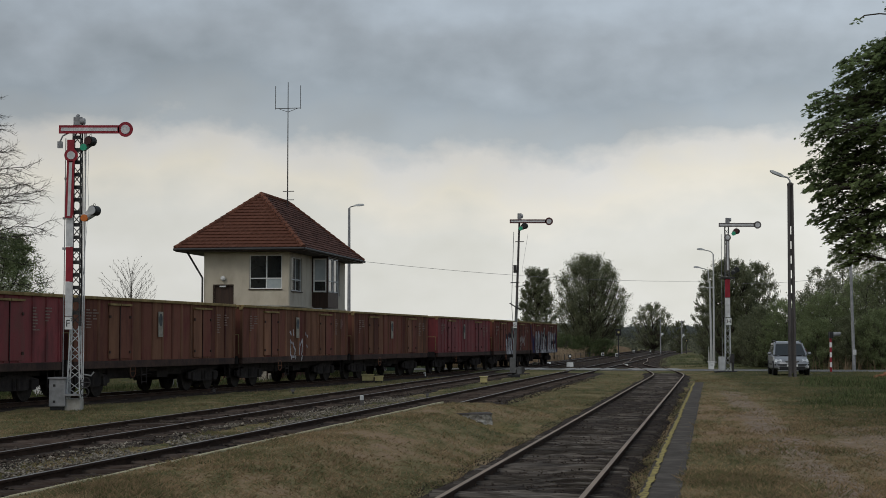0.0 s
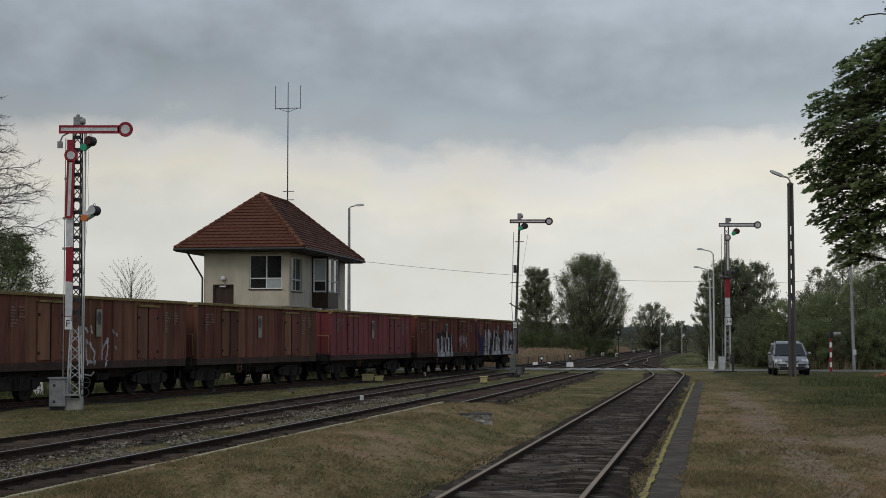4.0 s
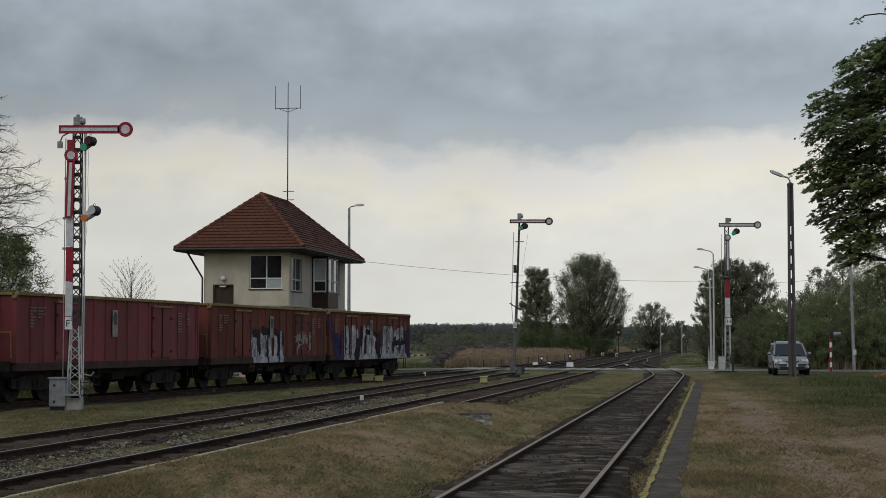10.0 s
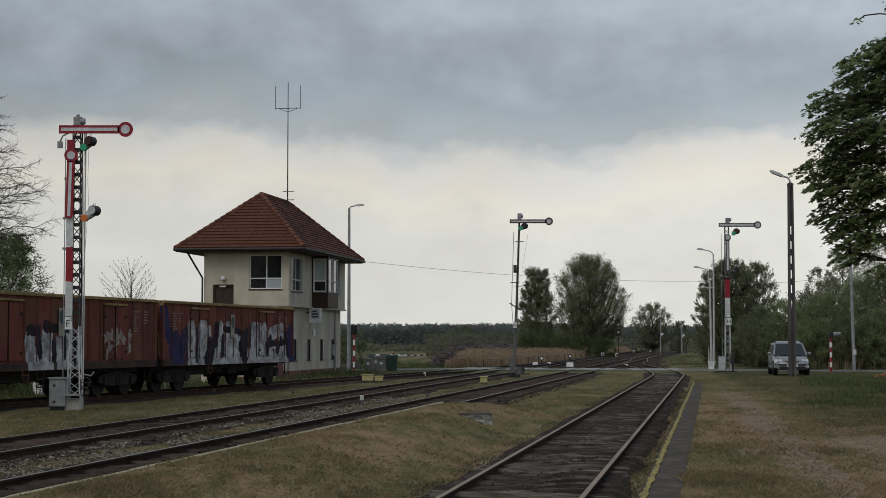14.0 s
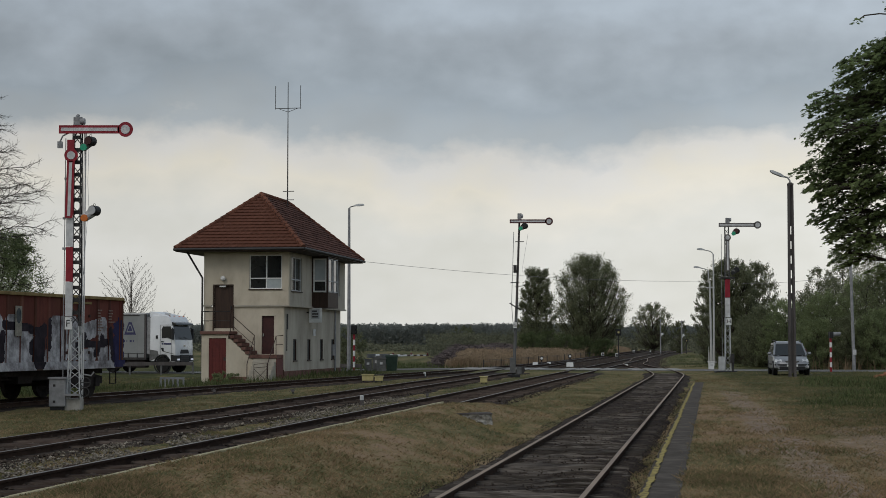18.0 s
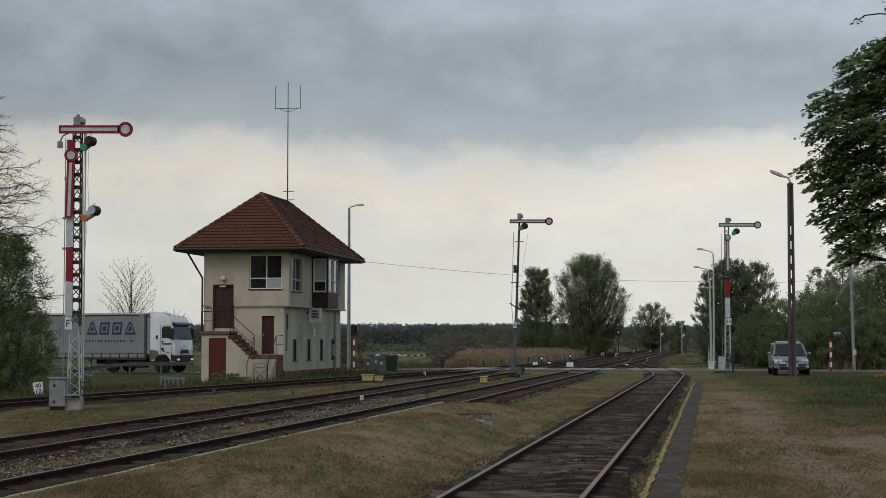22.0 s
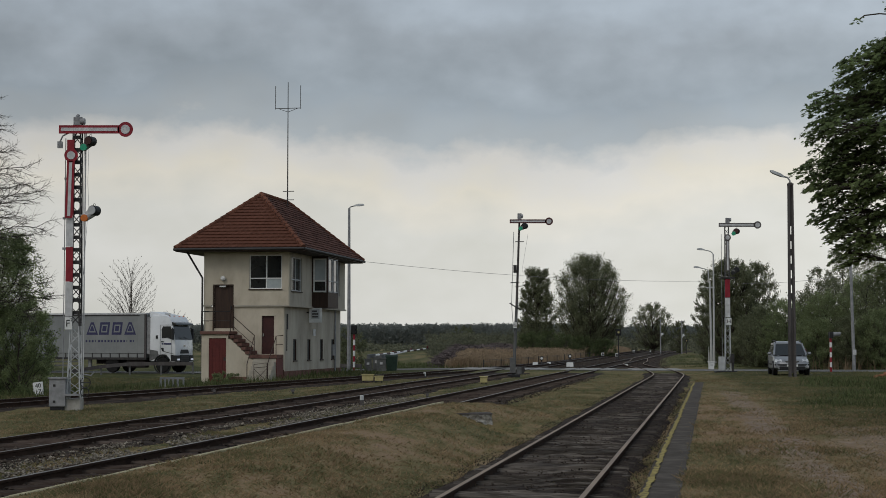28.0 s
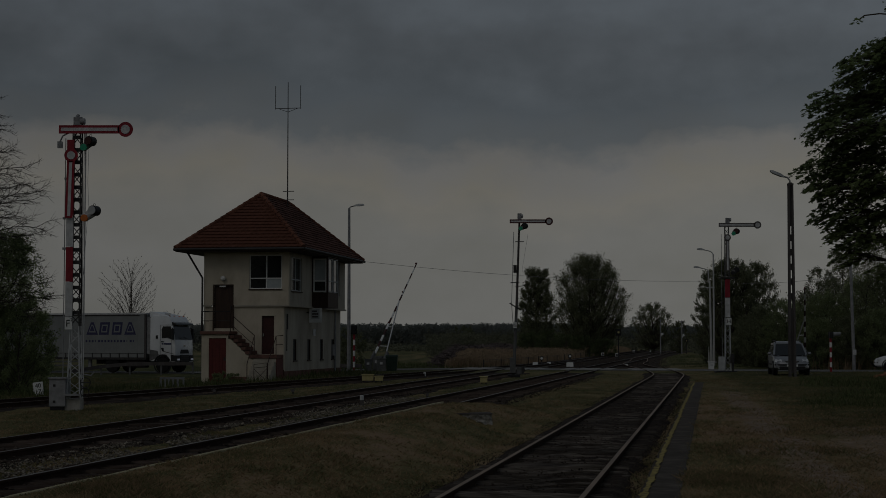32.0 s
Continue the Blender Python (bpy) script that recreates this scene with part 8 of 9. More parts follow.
def build_forest():
    """The pine edge on the horizon, as many small clumps, paled by painted haze."""
    rnd = random.Random(9)
    cs = []
    for k in range(13000):
        x = rnd.uniform(-330, 260)
        u = rnd.random() ** 0.6
        top = 11.4 + 0.8 * noise.noise((x * 0.012, 1, 0)) + 0.35 * noise.noise((x * 0.06, 3, 0)) + 0.25 * noise.noise((x * 0.5, 5, 0))
        if x > 95:
            top *= 0.95
        cs.append((x, 905 + rnd.uniform(-12, 25), -2 + (top + 1.2) * u, rnd.uniform(0.9, 1.9)))
    v, f = leaf_cloud(cs, 190000, 0.55, 4, 1.0)
    # flat sheet added behind the crowns to close sky gaps between the leaves
    wall = []
    for i in range(-110, 87):
        x = 3.0 * i
        top = 10.5 + 0.8 * noise.noise((x * 0.012, 1, 0)) + 0.35 * noise.noise((x * 0.06, 3, 0))
        wall += [(x, 932, -2.0), (x, 932, top * (0.95 if x > 95 else 1.0)), (x, 945, -2.0)]
    n = len(v)
    strip = [(n + 3 * i + a, n + 3 * i + b, n + 3 * i + c) for i in range(196) for a, b, c in ((0, 3, 1), (1, 3, 4), (1, 4, 2), (2, 4, 5))]
    v, f = np.concatenate([v, np.array(wall, float)]), np.concatenate([f, np.array(strip)])
    ob = new("far_forest", array_mesh("far_forest", v, f, M_FORESTHAZED))
    tagged(ob, "pine forest edge along the horizon, haze in its colour", "forest", kind="stuff")
    # lower woods and scrub across the meadow
    cs = []
    for k in range(1500):
        y = rnd.uniform(330, 620)
        x = rnd.uniform(-0.28, 0.17) * y
        top = (2.6 + 1.6 * noise.noise((x * 0.05, y * 0.02, 3))) * y / 450
        if x < -0.006 * y:
            top = 0.1 + 2.5 * max(0.0, noise.noise((x * 0.06, y * 0.01, 3)))
        cs.append((x, y, -0.6 + (top + 0.6) * rnd.random(), rnd.uniform(0.8, 2.0)))
    v, f = leaf_cloud(cs, 42000, 0.34, 6, 0.8)
    tagged(new("distant_scrub", array_mesh("distant_scrub", v, f, M_THICKET)), "low dull green scrub across the far meadow", "scrub", kind="stuff")
    cs = []
    for k in range(1500):
        y = rnd.uniform(205, 330)
        x = rnd.uniform(-0.009, 0.16) * y
        if axis_2(y) - 6 < x < axis_4(y) + 5:
            continue
        cs.append((x, y, rnd.uniform(-0.4, 2.5 + 0.8 * noise.noise((x * 0.1, y * 0.05, 1))), rnd.uniform(0.5, 1.2)))
    v2, f2 = leaf_cloud(cs, 60000, 0.13, 7, 0.8)
    tagged(new("meadow_thicket", array_mesh("meadow_thicket", v2, f2, M_THICKET)), "dull green thicket behind the reeds", "thicket", kind="stuff")


build_forest()


def build_treeline():
    """The station's trees behind the viewer, which the windows mirror."""
    rnd = random.Random(19)
    cs = []
    for k in range(620):
        x = rnd.uniform(-95, 70)
        top = 15 + 4 * noise.noise((x * 0.08, 2, 0))
        cs.append((x, rnd.uniform(-34, -26), top * rnd.random(), rnd.uniform(0.8, 2.0)))
    v, f = leaf_cloud(cs, 17000, 0.32, 14, 1.0)
    tagged(new("treeline", array_mesh("treeline", v, f, M_LEAFDARK)), "row of dark leafy trees along the station", "trees", kind="stuff")


build_treeline()


def blades(points, heights, width, lean, seed):
    """Grass or reed blades: slim bent triangles."""
    rnd = np.random.RandomState(seed)
    p = np.array(points, float)
    n = len(p)
    a = rnd.uniform(0, 2 * np.pi, n)
    side = np.stack([np.cos(a), np.sin(a), np.zeros(n)], 1) * (width * rnd.uniform(0.6, 1.4, n))[:, None]
    h = np.array(heights)
    tip = p + np.stack([rnd.normal(0, lean, n) * h, rnd.normal(0, lean, n) * h, h], 1)
    v = np.stack([p - side, p + side, tip], 1).reshape(-1, 3)
    k = np.arange(n) * 3
    return v, np.stack([k, k + 1, k + 2], 1)


def build_reeds():
    """Straw stems with a feathery plume on top."""
    rnd = random.Random(3)
    pts, hs, plumes = [], [], []
    while len(pts) < 52000:
        y = 109 + 200 * rnd.random() ** 1.7
        off = 2.3 + 13 * rnd.random()
        x = (axis_1(y) if y < 150 else axis_2(y)) - off
        if x < 0.001 * y + 1.6 * rnd.random() ** 2 or abs(y - road_y(x)) < 5:
            continue
        h = (0.45 + 0.55 * smoothstep(0.0, 0.018, x / y)) * rnd.uniform(0.7, 1.25) * (1 + 0.22 * noise.noise((x * 0.3, y * 0.15, 6))) * (0.75 + 0.25 * smoothstep(2.2, 5, off))
        z = ground_z(x, y) - 0.03
        pts.append((x, y, z))
        hs.append(h)
        plumes.append((x + rnd.uniform(-0.1, 0.1), y, z + h * 0.95, 0.07))
    v, f = blades(pts, hs, 0.026, 0.1, 5)
    v2, f2 = leaf_cloud(plumes, 36000, 0.075, 15, 1.6)
    v, f = np.concatenate([v, v2]), np.concatenate([f, f2 + len(v)])
    tagged(new("dry_reeds", array_mesh("dry_reeds", v, f, M_REED)), "tall dry straw-coloured reeds beyond the crossing", "reeds", kind="stuff")
    # thin dry stalks under the roadside shrubs
    pts, hs = [], []
    for _ in range(700):
        x = rnd.uniform(20.5, 29)
        y = road_y(x) + rnd.uniform(4.2, 7.0)
        if noise.noise((x * 0.5, y * 0.4, 3)) < rnd.uniform(-0.3, 0.2):
            continue
        pts.append((x, y, ground_z(x, y) - 0.03))
        hs.append(rnd.uniform(0.3, 1.1))
    v, f = blades(pts, hs, 0.02, 0.14, 8)
    tagged(new("dry_stalks", array_mesh("dry_stalks", v, f, M_REED)), "thin dry stalks along the road verge", "stalks", kind="stuff")


build_reeds()


def build_brush():
    rnd = random.Random(8)
    m = Mesh()
    for k in range(9000):
        y = rnd.uniform(118, 186)
        px = rnd.uniform(-24, 150) if y > 145 else rnd.uniform(-24, 14)
        x = px / 2926 * y
        crest = (1.6 + 0.45 * noise.noise((x * 0.5, y * 0.1, 2))) * smoothstep(-27, 26, px) * smoothstep(155, 120, px)
        z = -0.35 + crest * rnd.random() ** 0.8
        a, e = rnd.uniform(0, 3.14), rnd.uniform(-0.4, 0.7)
        l = rnd.uniform(0.35, 1.1)
        d = Vector((math.cos(a) * math.cos(e), math.sin(a) * math.cos(e), math.sin(e))) * l
        c = Vector((x, y, z))
        m.tube(c - d / 2, c + d / 2, 0.034, 0.012, 3, False)
    tagged(new("brushwood_heap", raw("brushwood_heap", m.v, m.f, M_BRUSH)), "long heap of dark cut brushwood", "brushwood", kind="stuff")


build_brush()


def build_grass():
    rnd = random.Random(21)
    green, dry, gh, dh = [], [], [], []
    n = 0
    while n < 210000:
        y = 9.0 * (95 / 9.0) ** rnd.random()
        x = rnd.uniform(-0.30, 0.30) * y
        d = [x - f(y) for f in (axis_1, axis_2, axis_3, axis_4)]
        n += 1
        bank = noise.noise((x * 1.1, y * 0.5, 7))
        if -1.2 - 0.5 * bank < d[3] < 0.95 - 0.3 * bank or -1.7 < d[0] < 1.9 or abs(d[1]) < 1.6 or -1.5 - 0.9 * (bank > -0.1) < d[2] < 1.58:
            if rnd.random() > (0.35 if -2.6 < d[2] < -1.5 else 0.03):
                continue
        if 1.43 < d[3] < 1.86 and y < 56 or 0.9 < d[3] <= 1.43 and rnd.random() < 0.45:
            continue
        if -8.2 < x + 7.7 - 0.165 * (y - 80) < 0.3 and 78 < y < 93:
            continue
        dr = abs(y - road_y(x)) / 1.053
        if dr < 3.4:
            continue
        q = dryness(x, y)
        if rnd.random() < 0.85 * bareness(x, y):
            continue
        h = 0.015 + 0.03 * rnd.random() + 0.035 * (1 - q)
        h *= 0.6 + 0.9 * max(0, noise.noise((x * 0.8, y * 0.5, 4)) + 0.35)
        if d[3] > 9 and 45 < y < 90:
            h *= 2.3
        if d[0] < -2:
            h *= 2.2
        z = ground_z(x, y) - 0.01
        for _ in range(2):
            p = (x + rnd.uniform(-0.05, 0.05), y + rnd.uniform(-0.05, 0.05), z)
            if rnd.random() < q * 0.95:
                dry.append(p)
                dh.append(h)
            else:
                green.append(p)
                gh.append(h)
    v, f = blades(green, gh, 0.011, 1.3, 1)
    tagged(new("green_grass", array_mesh("green_grass", v, f, M_GRASSBLADE)), "short uneven green grass", "grass", kind="stuff")
    v, f = blades(dry, dh, 0.012, 1.4, 2)
    tagged(new("dry_grass", array_mesh("dry_grass", v, f, M_GRASSDRY)), "short dry brown grass", "grass", kind="stuff")
    # taller weeds on the bank by the parked car and below the embankment
    pts, hs = [], []
    for _ in range(14000):
        y = rnd.uniform(34, 80)
        x = y * rnd.uniform(0.215, 0.3)
        if noise.noise((x * 0.35, y * 0.2, 9)) + 1.6 * (x / y - 0.24) * 10 * smoothstep(70, 40, y) < rnd.uniform(-0.35, 0.3) or abs(x - 17.3) < 1.4 and y > 76:
            continue
        pts.append((x, y, ground_z(x, y) - 0.02))
        hs.append(rnd.uniform(0.03, 0.24) * (0.6 + 0.4 * smoothstep(36, 50, y)) * (1 - 0.55 * smoothstep(58, 72, y)))
    for _ in range(6000):
        y = rnd.uniform(50, 90)
        x = axis_1(y) - rnd.uniform(2.2, 8)
        if -4.6 < x + 7.7 - 0.165 * (y - 80) < 0.3 and 76 < y < 93:
            continue
        pts.append((x, y, ground_z(x, y) - 0.02))
        hs.append(rnd.uniform(0.1, 0.4))
    for _ in range(6000):
        y = 108 + 110 * rnd.random() ** 1.4
        x = axis_4(y) + 2.6 + 10 * rnd.random()
        if abs(y - road_y(x)) < 4.4 or noise.noise((x * 0.4, y * 0.15, 19)) < -0.15:
            continue
        pts.append((x, y, ground_z(x, y) - 0.02))
        hs.append(rnd.uniform(0.05, 0.18))
    for _ in range(7000):
        x = rnd.uniform(-12, 5)
        y = road_y(x) + rnd.uniform(4.4, 26)
        if x > axis_1(y) - 2.2 or noise.noise((x * 0.3, y * 0.12, 23)) < -0.1:
            continue
        pts.append((x, y, ground_z(x, y) - 0.02))
        hs.append(rnd.uniform(0.08, 0.4))
    v, f = blades(pts, hs, 0.022, 0.35, 6)
    tagged(new("tall_weeds", array_mesh("tall_weeds", v, f, M_WEEDS)), "tall fresh green weeds on the bank", "weeds", kind="stuff")


build_grass()


# ---- small trackside things ----
def cable_box(x, y, w, h, label):
    t = thing("trackside_box", pose(x, y, -0.15), label, "equipment box", "trackside boxes")
    part("housing", Mesh().box(-w / 2, w / 2, -0.2, 0.2, 0.08, h), M_YELLOWBOX, t, bevel=0.02)
    part("lid", Mesh().box(-w / 2 - 0.03, w / 2 + 0.03, -0.23, 0.23, h, h + 0.04), M_YELLOWBOX, t, bevel=0.01)
    for u in (-w / 2 + 0.06, w / 2 - 0.06):
        part("leg", Mesh().box(u - 0.03, u + 0.03, -0.15, 0.15, -0.1, 0.08), M_DARKSTEEL, t)


cable_box(-3.32, 73.2, 0.5, 0.33, "cream-yellow trackside box on short legs beside the track")
cable_box(-2.82, 73.0, 0.36, 0.26, "small cream-yellow trackside box beside a larger one")
cable_box(1.72, 70.0, 0.3, 0.3, "cream-yellow trackside box between the tracks")


def marker_post(x, y, h, r, label, mat, cap):
    t = thing("marker_post", pose(x, y, -0.15), label, "marker post", "fouling markers")
    part("post", Mesh().tube((0, 0, -0.1), (0, 0, h * 0.55), r, r, 10), cap, t)
    part("cap", Mesh().lathe([(r, 0), (r * 1.02, h * 0.35), (r * 0.7, h * 0.45)], 10, Matrix.Translation((0, 0, h * 0.55))), mat, t)


marker_post(-2.28, 46.6, 0.3, 0.055, "white-topped short marker post in gravel", M_WHITEDULL, M_POLECONC)
marker_post(-0.95, 86.0, 0.22, 0.06, "small white marker post between tracks", M_WHITE, M_WHITE)


def wire_pulley(x, y, label):
    t = thing("wire_pulley", pose(x, y, -0.15), label, "pulley", "signal wire pulleys")
    part("stake", Mesh().box(-0.03, 0.03, -0.03, 0.03, -0.1, 0.15), M_DARKSTEEL, t)
    part("wheel", Mesh().lathe([(0.02, -0.015), (0.06, -0.018), (0.05, 0), (0.06, 0.018), (0.02, 0.015)], 14, pose(0.0, -0.05, 0.11, 80, 10, 0)), M_POLECONC, t)
    part("guard", Mesh().path([(-0.12, 0, 0.06), (-0.05, 0, 0.22), (0.1, 0, 0.16)], 0.01, 5), M_POLECONC, t)


for x, y in ((-0.5, 53.0), (-5.2, 57.5), (-7.9, 57.3)):
    wire_pulley(x, y, "small grey signal-wire pulley beside the track")

t = thing("distance_post", pose(-13.5, 55.5, -0.2, 0, 0, 4), "leaning white distance board with black figures", "sign")
part("stake", Mesh().box(-0.03, 0.03, 0.0, 0.05, -0.2, 0.2), M_CONCRETE, t)
b = part("board", Mesh().box(-0.17, 0.16, -0.03, 0.0, 0.06, 0.5), M_PLATE, t, bevel=0.01, m=pose(0, 0, 0, 0, -7, 0))
letter("40", 0.2, M_LETTER, b, pose(0.0, -0.036, 0.38, 90, 0, 0))
letter("7", 0.2, M_LETTER, b, pose(0.04, -0.036, 0.18, 90, 0, 0))

t = thing("low_frame", pose(-10.62, 65.0, -0.32), "low rusted white angle-iron frame in grass", "frame")
part("top_bar", Mesh().box(-0.48, 0.48, -0.03, 0.03, 0.5, 0.58), M_GREYSTEEL, t)
part("low_bar", Mesh().box(-0.44, 0.44, -0.02, 0.02, 0.12, 0.17), M_GREYSTEEL, t)
for u in (-0.45, -0.28, -0.12, 0.04, 0.22, 0.45):
    part("upright", Mesh().box(u - 0.035, u + 0.035, -0.03, 0.03, -0.1, 0.5), M_GREYSTEEL, t)
part("wheel", Mesh().lathe([(0.03, -0.02), (0.12, -0.02), (0.12, 0.02), (0.03, 0.02)], 14, pose(-0.1, -0.06, 0.12, 90, 0, 0)).box(0.05, 0.1, -0.03, 0.03, -0.1, 0.3), M_DARKSTEEL, t)

t = thing("litter_bin", pose(-3.1, 100.2, -0.2), "dark green plastic wheeled bin by the crossing", "bin")
part("body", Mesh().loft([[(-0.3, -0.3, 0.08), (0.3, -0.3, 0.08), (0.3, 0.3, 0.08), (-0.3, 0.3, 0.08)], [(-0.36, -0.36, 0.95), (0.36, -0.36, 0.95), (0.36, 0.36, 0.95), (-0.36, 0.36, 0.95)]]), M_BINGREEN, t, bevel=0.03)
part("lid", Mesh().loft([[(-0.39, -0.39, 0.95), (0.39, -0.39, 0.95), (0.39, 0.4, 0.95), (-0.39, 0.4, 0.95)], [(-0.35, -0.3, 1.06), (0.35, -0.3, 1.06), (0.35, 0.36, 1.06), (-0.35, 0.36, 1.06)]]), M_BINGREEN, t, bevel=0.02)
for u in (-0.28, 0.28):
    part("wheel", Mesh().tube((u - 0.03, 0.25, 0.1), (u + 0.03, 0.25, 0.1), 0.1, 0.1, 12), M_BLACK, t)

for x, y, w, h, label in ((-4.55, 100.8, 0.42, 0.75, "grey crossing relay cabinet"), (-3.72, 100.0, 0.55, 0.8, "wide grey crossing relay cabinet beside a bin"), (16.35, 101.0, 0.3, 0.6, "white painted equipment cabinet by posts")):
    t = thing("relay_cabinet", pose(x, y, -0.2), label, "cabinet", "relay cabinets")
    mat = M_OLDZINC if x < 0 else M_WHITE
    part("housing", Mesh().box(-w / 2, w / 2, -0.2, 0.2, 0.05, h), mat, t, bevel=0.02)
    part("roof", Mesh().box(-w / 2 - 0.04, w / 2 + 0.04, -0.24, 0.24, h, h + 0.05), mat, t)
    part("door_plate", Mesh().box(-0.08, 0.08, -0.215, -0.2, h * 0.6, h * 0.78), M_WHITEDULL, t)
    part("plinth", Mesh().box(-w / 2 + 0.03, w / 2 - 0.03, -0.18, 0.18, -0.2, 0.05), M_CONCRETE, t)


def guard_rail(pts, label):
    t = thing("guard_rail", pose(0, 0, 0), label, "guard rail", "road guard rails")
    for a, b in zip(pts, pts[1:]):
        a, b = Vector(a), Vector(b)
        n = Vector((b.y - a.y, a.x - b.x, 0)).normalized()
        up = Vector((0, 0, 1))
        prof = [(0, -0.11), (0.05, -0.08), (0.05, -0.04), (0, 0), (0.05, 0.04), (0.05, 0.08), (0, 0.11), (-0.01, 0.11), (-0.01, -0.11)]
        part("beam", Mesh().loft([[p + n * u + up * w for u, w in prof] for p in (a, b)]), M_POLECONC, t, "dull grey corrugated beam")
    for p in pts:
        z = ground_z(p[0], p[1])
        part("post", Mesh().box(p[0] - 0.05, p[0] + 0.05, p[1] + 0.05, p[1] + 0.15, z - 0.2, p[2] + 0.1), M_OLDZINC, t)


guard_rail([(-15.6, 103.2, 0.28), (-17.6, 103.4, 0.28), (-19.6, 103.6, 0.26), (-21.3, 103.2, 0.1), (-23.0, 102.0, -0.2)], "grey galvanised crash barrier in front of the road")
guard_rail([(-4.95, 99.8, 0.2), (-6.0, 100.2, 0.2), (-7.5, 100.8, 0.2)], "short grey crash barrier beside the crossing")


def point_lantern(x, y, label, s=1.0, dark=False):
    t = thing("points_lantern", pose(x, y, -0.15), label, "points indicator", "points lanterns")
    part("stand", Mesh().box(-0.05 * s, 0.05 * s, -0.05, 0.05, -0.05, 0.4 * s).box(-0.2 * s, 0.2 * s, -0.15, 0.15, -0.05, 0.1), M_DARKSTEEL, t)
    part("lantern_box", Mesh().box(-0.16 * s, 0.16 * s, -0.12, 0.12, 0.38 * s, 0.74 * s), M_BLACK if dark else M_WHITE, t, bevel=0.03)
    part("lantern_face", Mesh().tube((0, -0.15, 0.56 * s), (0, -0.12, 0.56 * s), 0.12 * s, 0.12 * s, 12), M_WHITE if dark else M_BLACK, t)
    return t


for px, py, dark in ((958, 645, True), (1008, 640, True), (1091, 637, False), (1121, 628, False), (1151, 624, False), (1150, 628, True), (1066, 635, False)):
    y = 1.8 * 2926 / (py - 605)
    point_lantern((px - 784) / 2926 * y, y, "black points lantern with a white disc" if dark else "white points lantern beside the rails", 0.85, dark)


def drive_box(x, y, s, label):
    t = thing("points_drive", pose(x, y, -0.15), label, "points drive", "points drives")
    part("cover", Mesh().loft([[(-0.3 * s, -0.25, 0), (0.3 * s, -0.25, 0), (0.3 * s, 0.25, 0), (-0.3 * s, 0.25, 0)], [(-0.28 * s, -0.2, 0.42 * s), (0.28 * s, -0.2, 0.42 * s), (0.28 * s, 0.2, 0.42 * s), (-0.28 * s, 0.2, 0.42 * s)]]), M_WHITE, t, bevel=0.03)
    part("rodding", Mesh().tube((0.25 * s, 0, 0.08), (1.4 * s, 0.2, 0.08), 0.025), M_DARKSTEEL, t)


for px, py, s in ((947, 648, 0.65), (971, 646, 0.5), (1008, 650, 0.8), (1108, 648, 0.3)):
    y = 1.8 * 2926 / (py - 605)
    drive_box((px - 784) / 2926 * y, y, s, "white painted points drive cover")

for px, py, h, label in ((1094, 640, 3.0, "small dark shunting signal on a thin post"), (1214, 628, 2.2, "small dark disc signal on a thin post")):
    y = 1.8 * 2926 / (py - 605)
    t = thing("shunting_signal", pose((px - 784) / 2926 * y, y, -0.2), label, "signal", "shunting signals")
    part("post", Mesh().tube((0, 0, 0), (0, 0, h * 0.8), 0.05, 0.05, 8), M_DARKSTEEL, t)
    part("head", Mesh().box(-0.25, 0.25, -0.1, 0.1, h * 0.8, h), M_BLACK, t, bevel=0.03)
    part("lens", Mesh().tube((0, -0.13, h * 0.9), (0, -0.1, h * 0.9), 0.1, 0.1, 10), M_YELLOWBOX, t)

# white wire posts in a row beside the outer line
t = thing("wire_fence", pose(0, 0, 0), "low row of dark posts carrying signal wires", "wire run")
for k in range(16):
    y = 112 + k * 6.5
    x = axis_1(y) - 1.9
    part("stake", Mesh().box(x - 0.03, x + 0.03, y - 0.03, y + 0.03, -0.25, 0.45), M_DARKSTEEL, t)
for h in (0.3, 0.4):
    part("wire", Mesh().path([(axis_1(112 + k * 6.5) - 1.9, 112 + k * 6.5, h) for k in range(16)], 0.012, 4), M_DARKSTEEL, t)

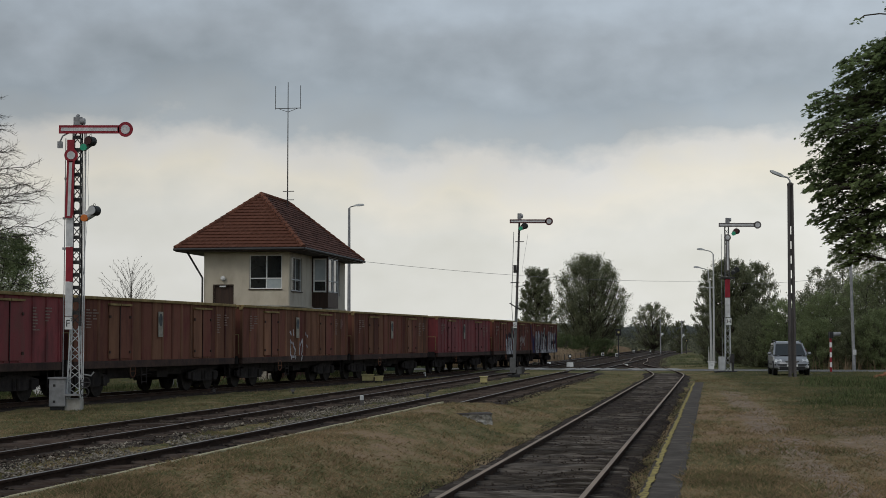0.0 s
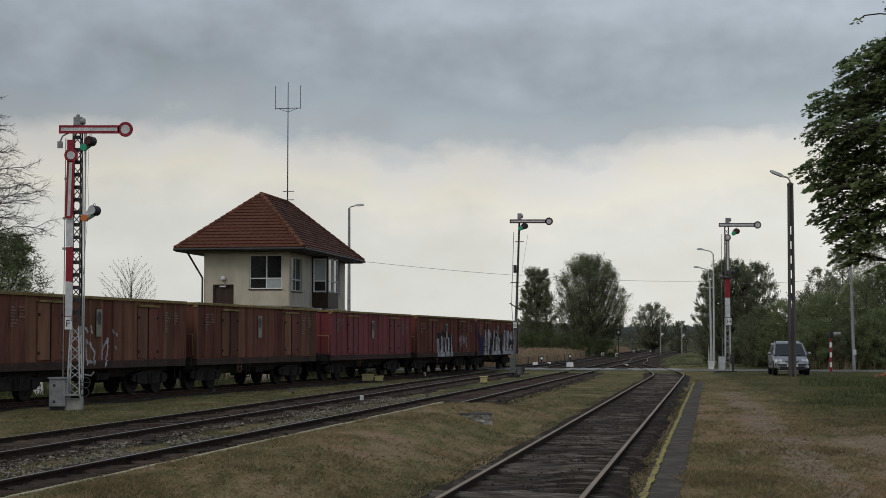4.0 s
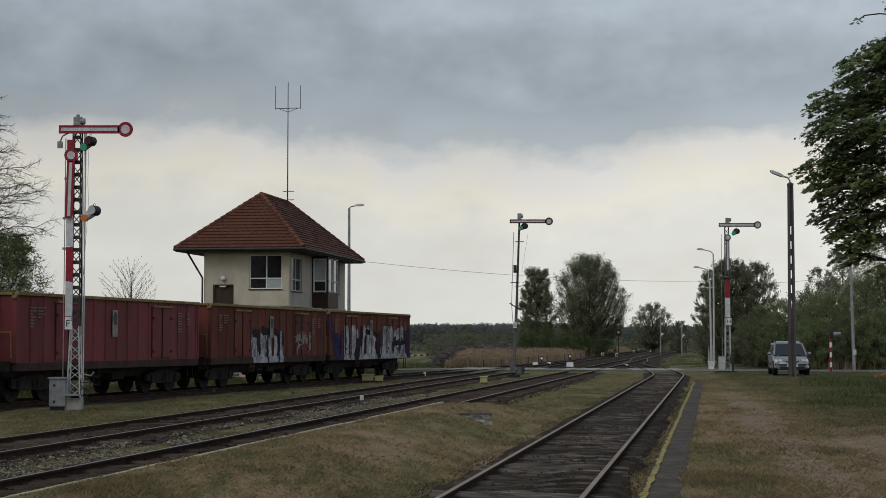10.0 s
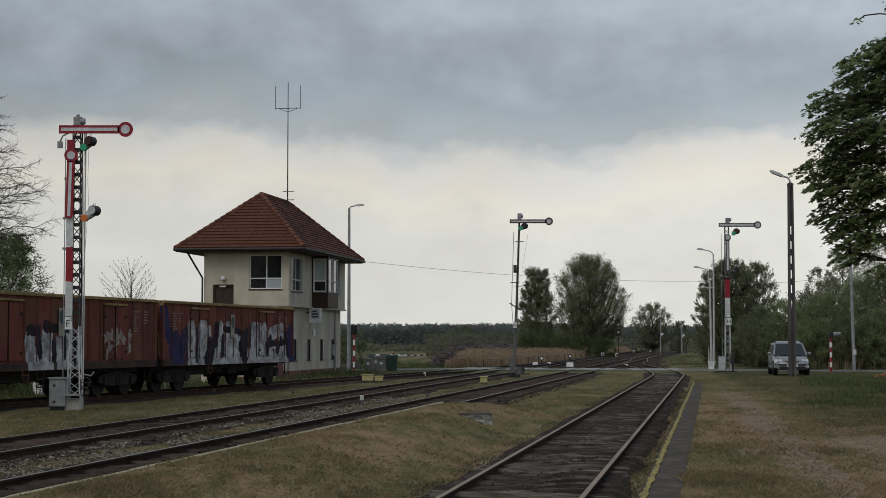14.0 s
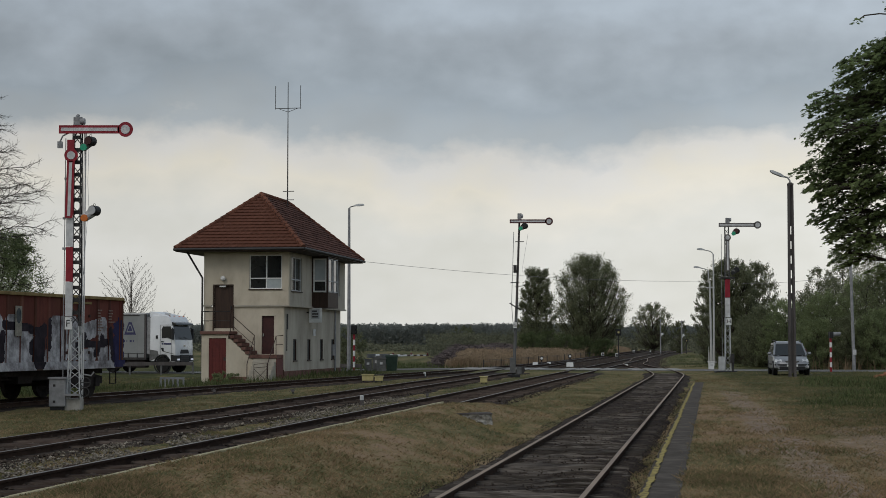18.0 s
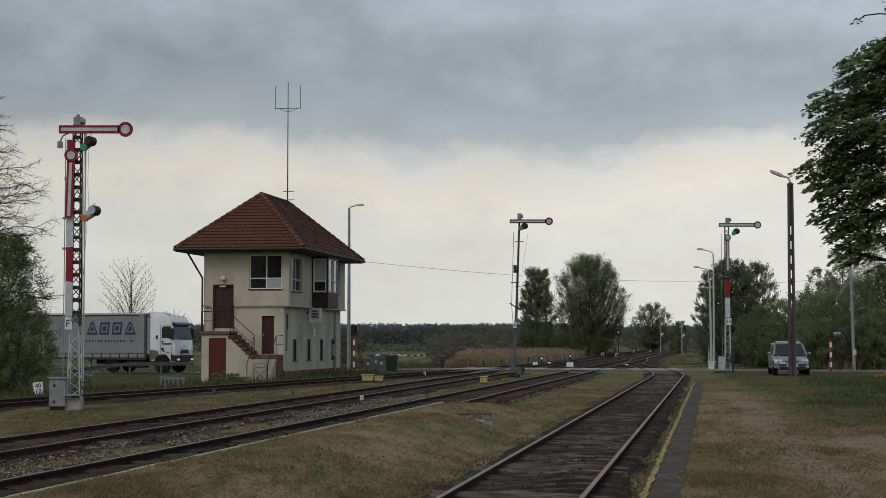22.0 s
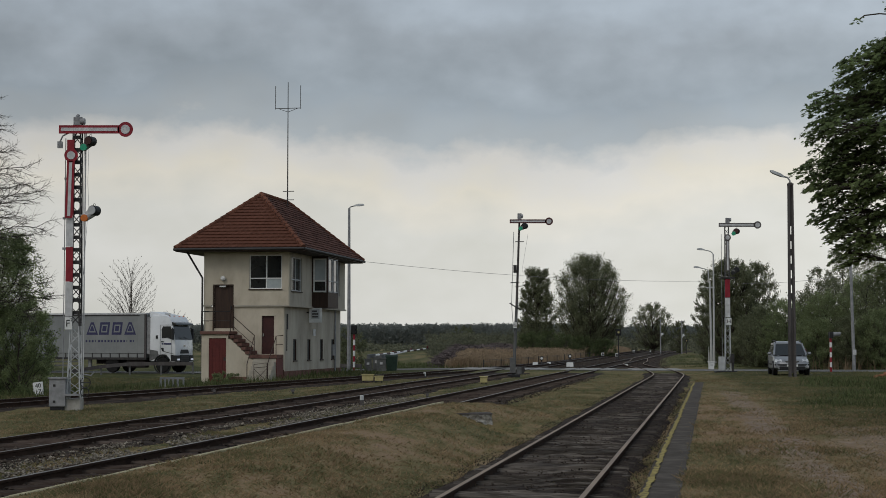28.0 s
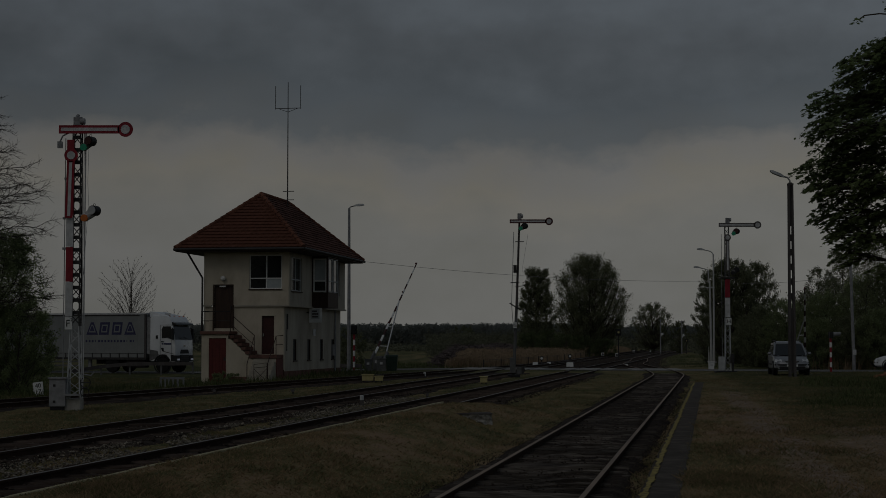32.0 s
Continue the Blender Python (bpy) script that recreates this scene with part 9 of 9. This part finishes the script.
# broken concrete slab at the end of the island platform
t = thing("concrete_slab", pose(0.62, 33.9, -0.08, 0, 0, 4), "broken weathered concrete slab half sunk in grass", "concrete block")
slab_rnd = random.Random(4)
rings = []
for k in range(12):
    x = -0.42 + 0.79 * k / 11
    low = 0.2 - 0.27 * (k / 11) ** 0.8
    col = [(x + slab_rnd.uniform(-0.02, 0.02), 0.5, low - 0.1), (x, 0.5, 0.25)]
    for j in range(7):
        z = 0.25 + (low - 0.05 - 0.25) * j / 6
        col.append((x + slab_rnd.uniform(-0.02, 0.02), -0.1 + slab_rnd.uniform(-0.045, 0.03) - 0.05 * j / 6, z + slab_rnd.uniform(-0.012, 0.012) * (j > 0)))
    rings.append(col)
part("slab", Mesh().loft(rings), M_PITTED, t, "rough broken concrete face")
part("cap", Mesh().box(-0.42, 0.38, -0.13, 0.5, 0.25, 0.272), M_POLECONC, t, "thin dark top layer")


def earth_heap():
    rnd = random.Random(17)
    m = Mesh()
    for _ in range(260):
        a, r = rnd.uniform(0, 6.28), rnd.random() ** 0.6
        x, y = r * 1.1 * math.cos(a), r * 0.7 * math.sin(a)
        s = rnd.uniform(0.03, 0.11)
        m.ball((x, y, 0.32 * (1 - r) + rnd.uniform(-0.05, 0.05)), s, 0.7, 6)
    ob = new("earth_heap", m.data("earth_heap", M_EARTH))
    ob.location = (19.5, 71.0, ground_z(19.5, 71.0))
    tagged(ob, "small heap of reddish earth clods on grass", "earth", kind="stuff")


earth_heap()


# ---- movement ----
def motions():
    walk(sky_backdrop, [(0.0, pose(0, 0, 1.65)), (32.0, pose(0, 0, 1.65, 0, 0, -0.75))])
    run_train()
    lift_barriers()
    walk(moving_car, [(0.0, pose(60.0, 82.1, -0.03, 0, 0, 161.8)), (26.0, pose(33.0, 91.0, -0.03, 0, 0, 161.8)), (30.0, pose(27.85, 92.68, -0.03, 0, 0, 161.8)), (31.0, pose(27.1, 92.93, -0.03, 0, 0, 161.8)), (32.0, pose(26.5, 93.12, -0.03, 0, 0, 161.8))])


motions()
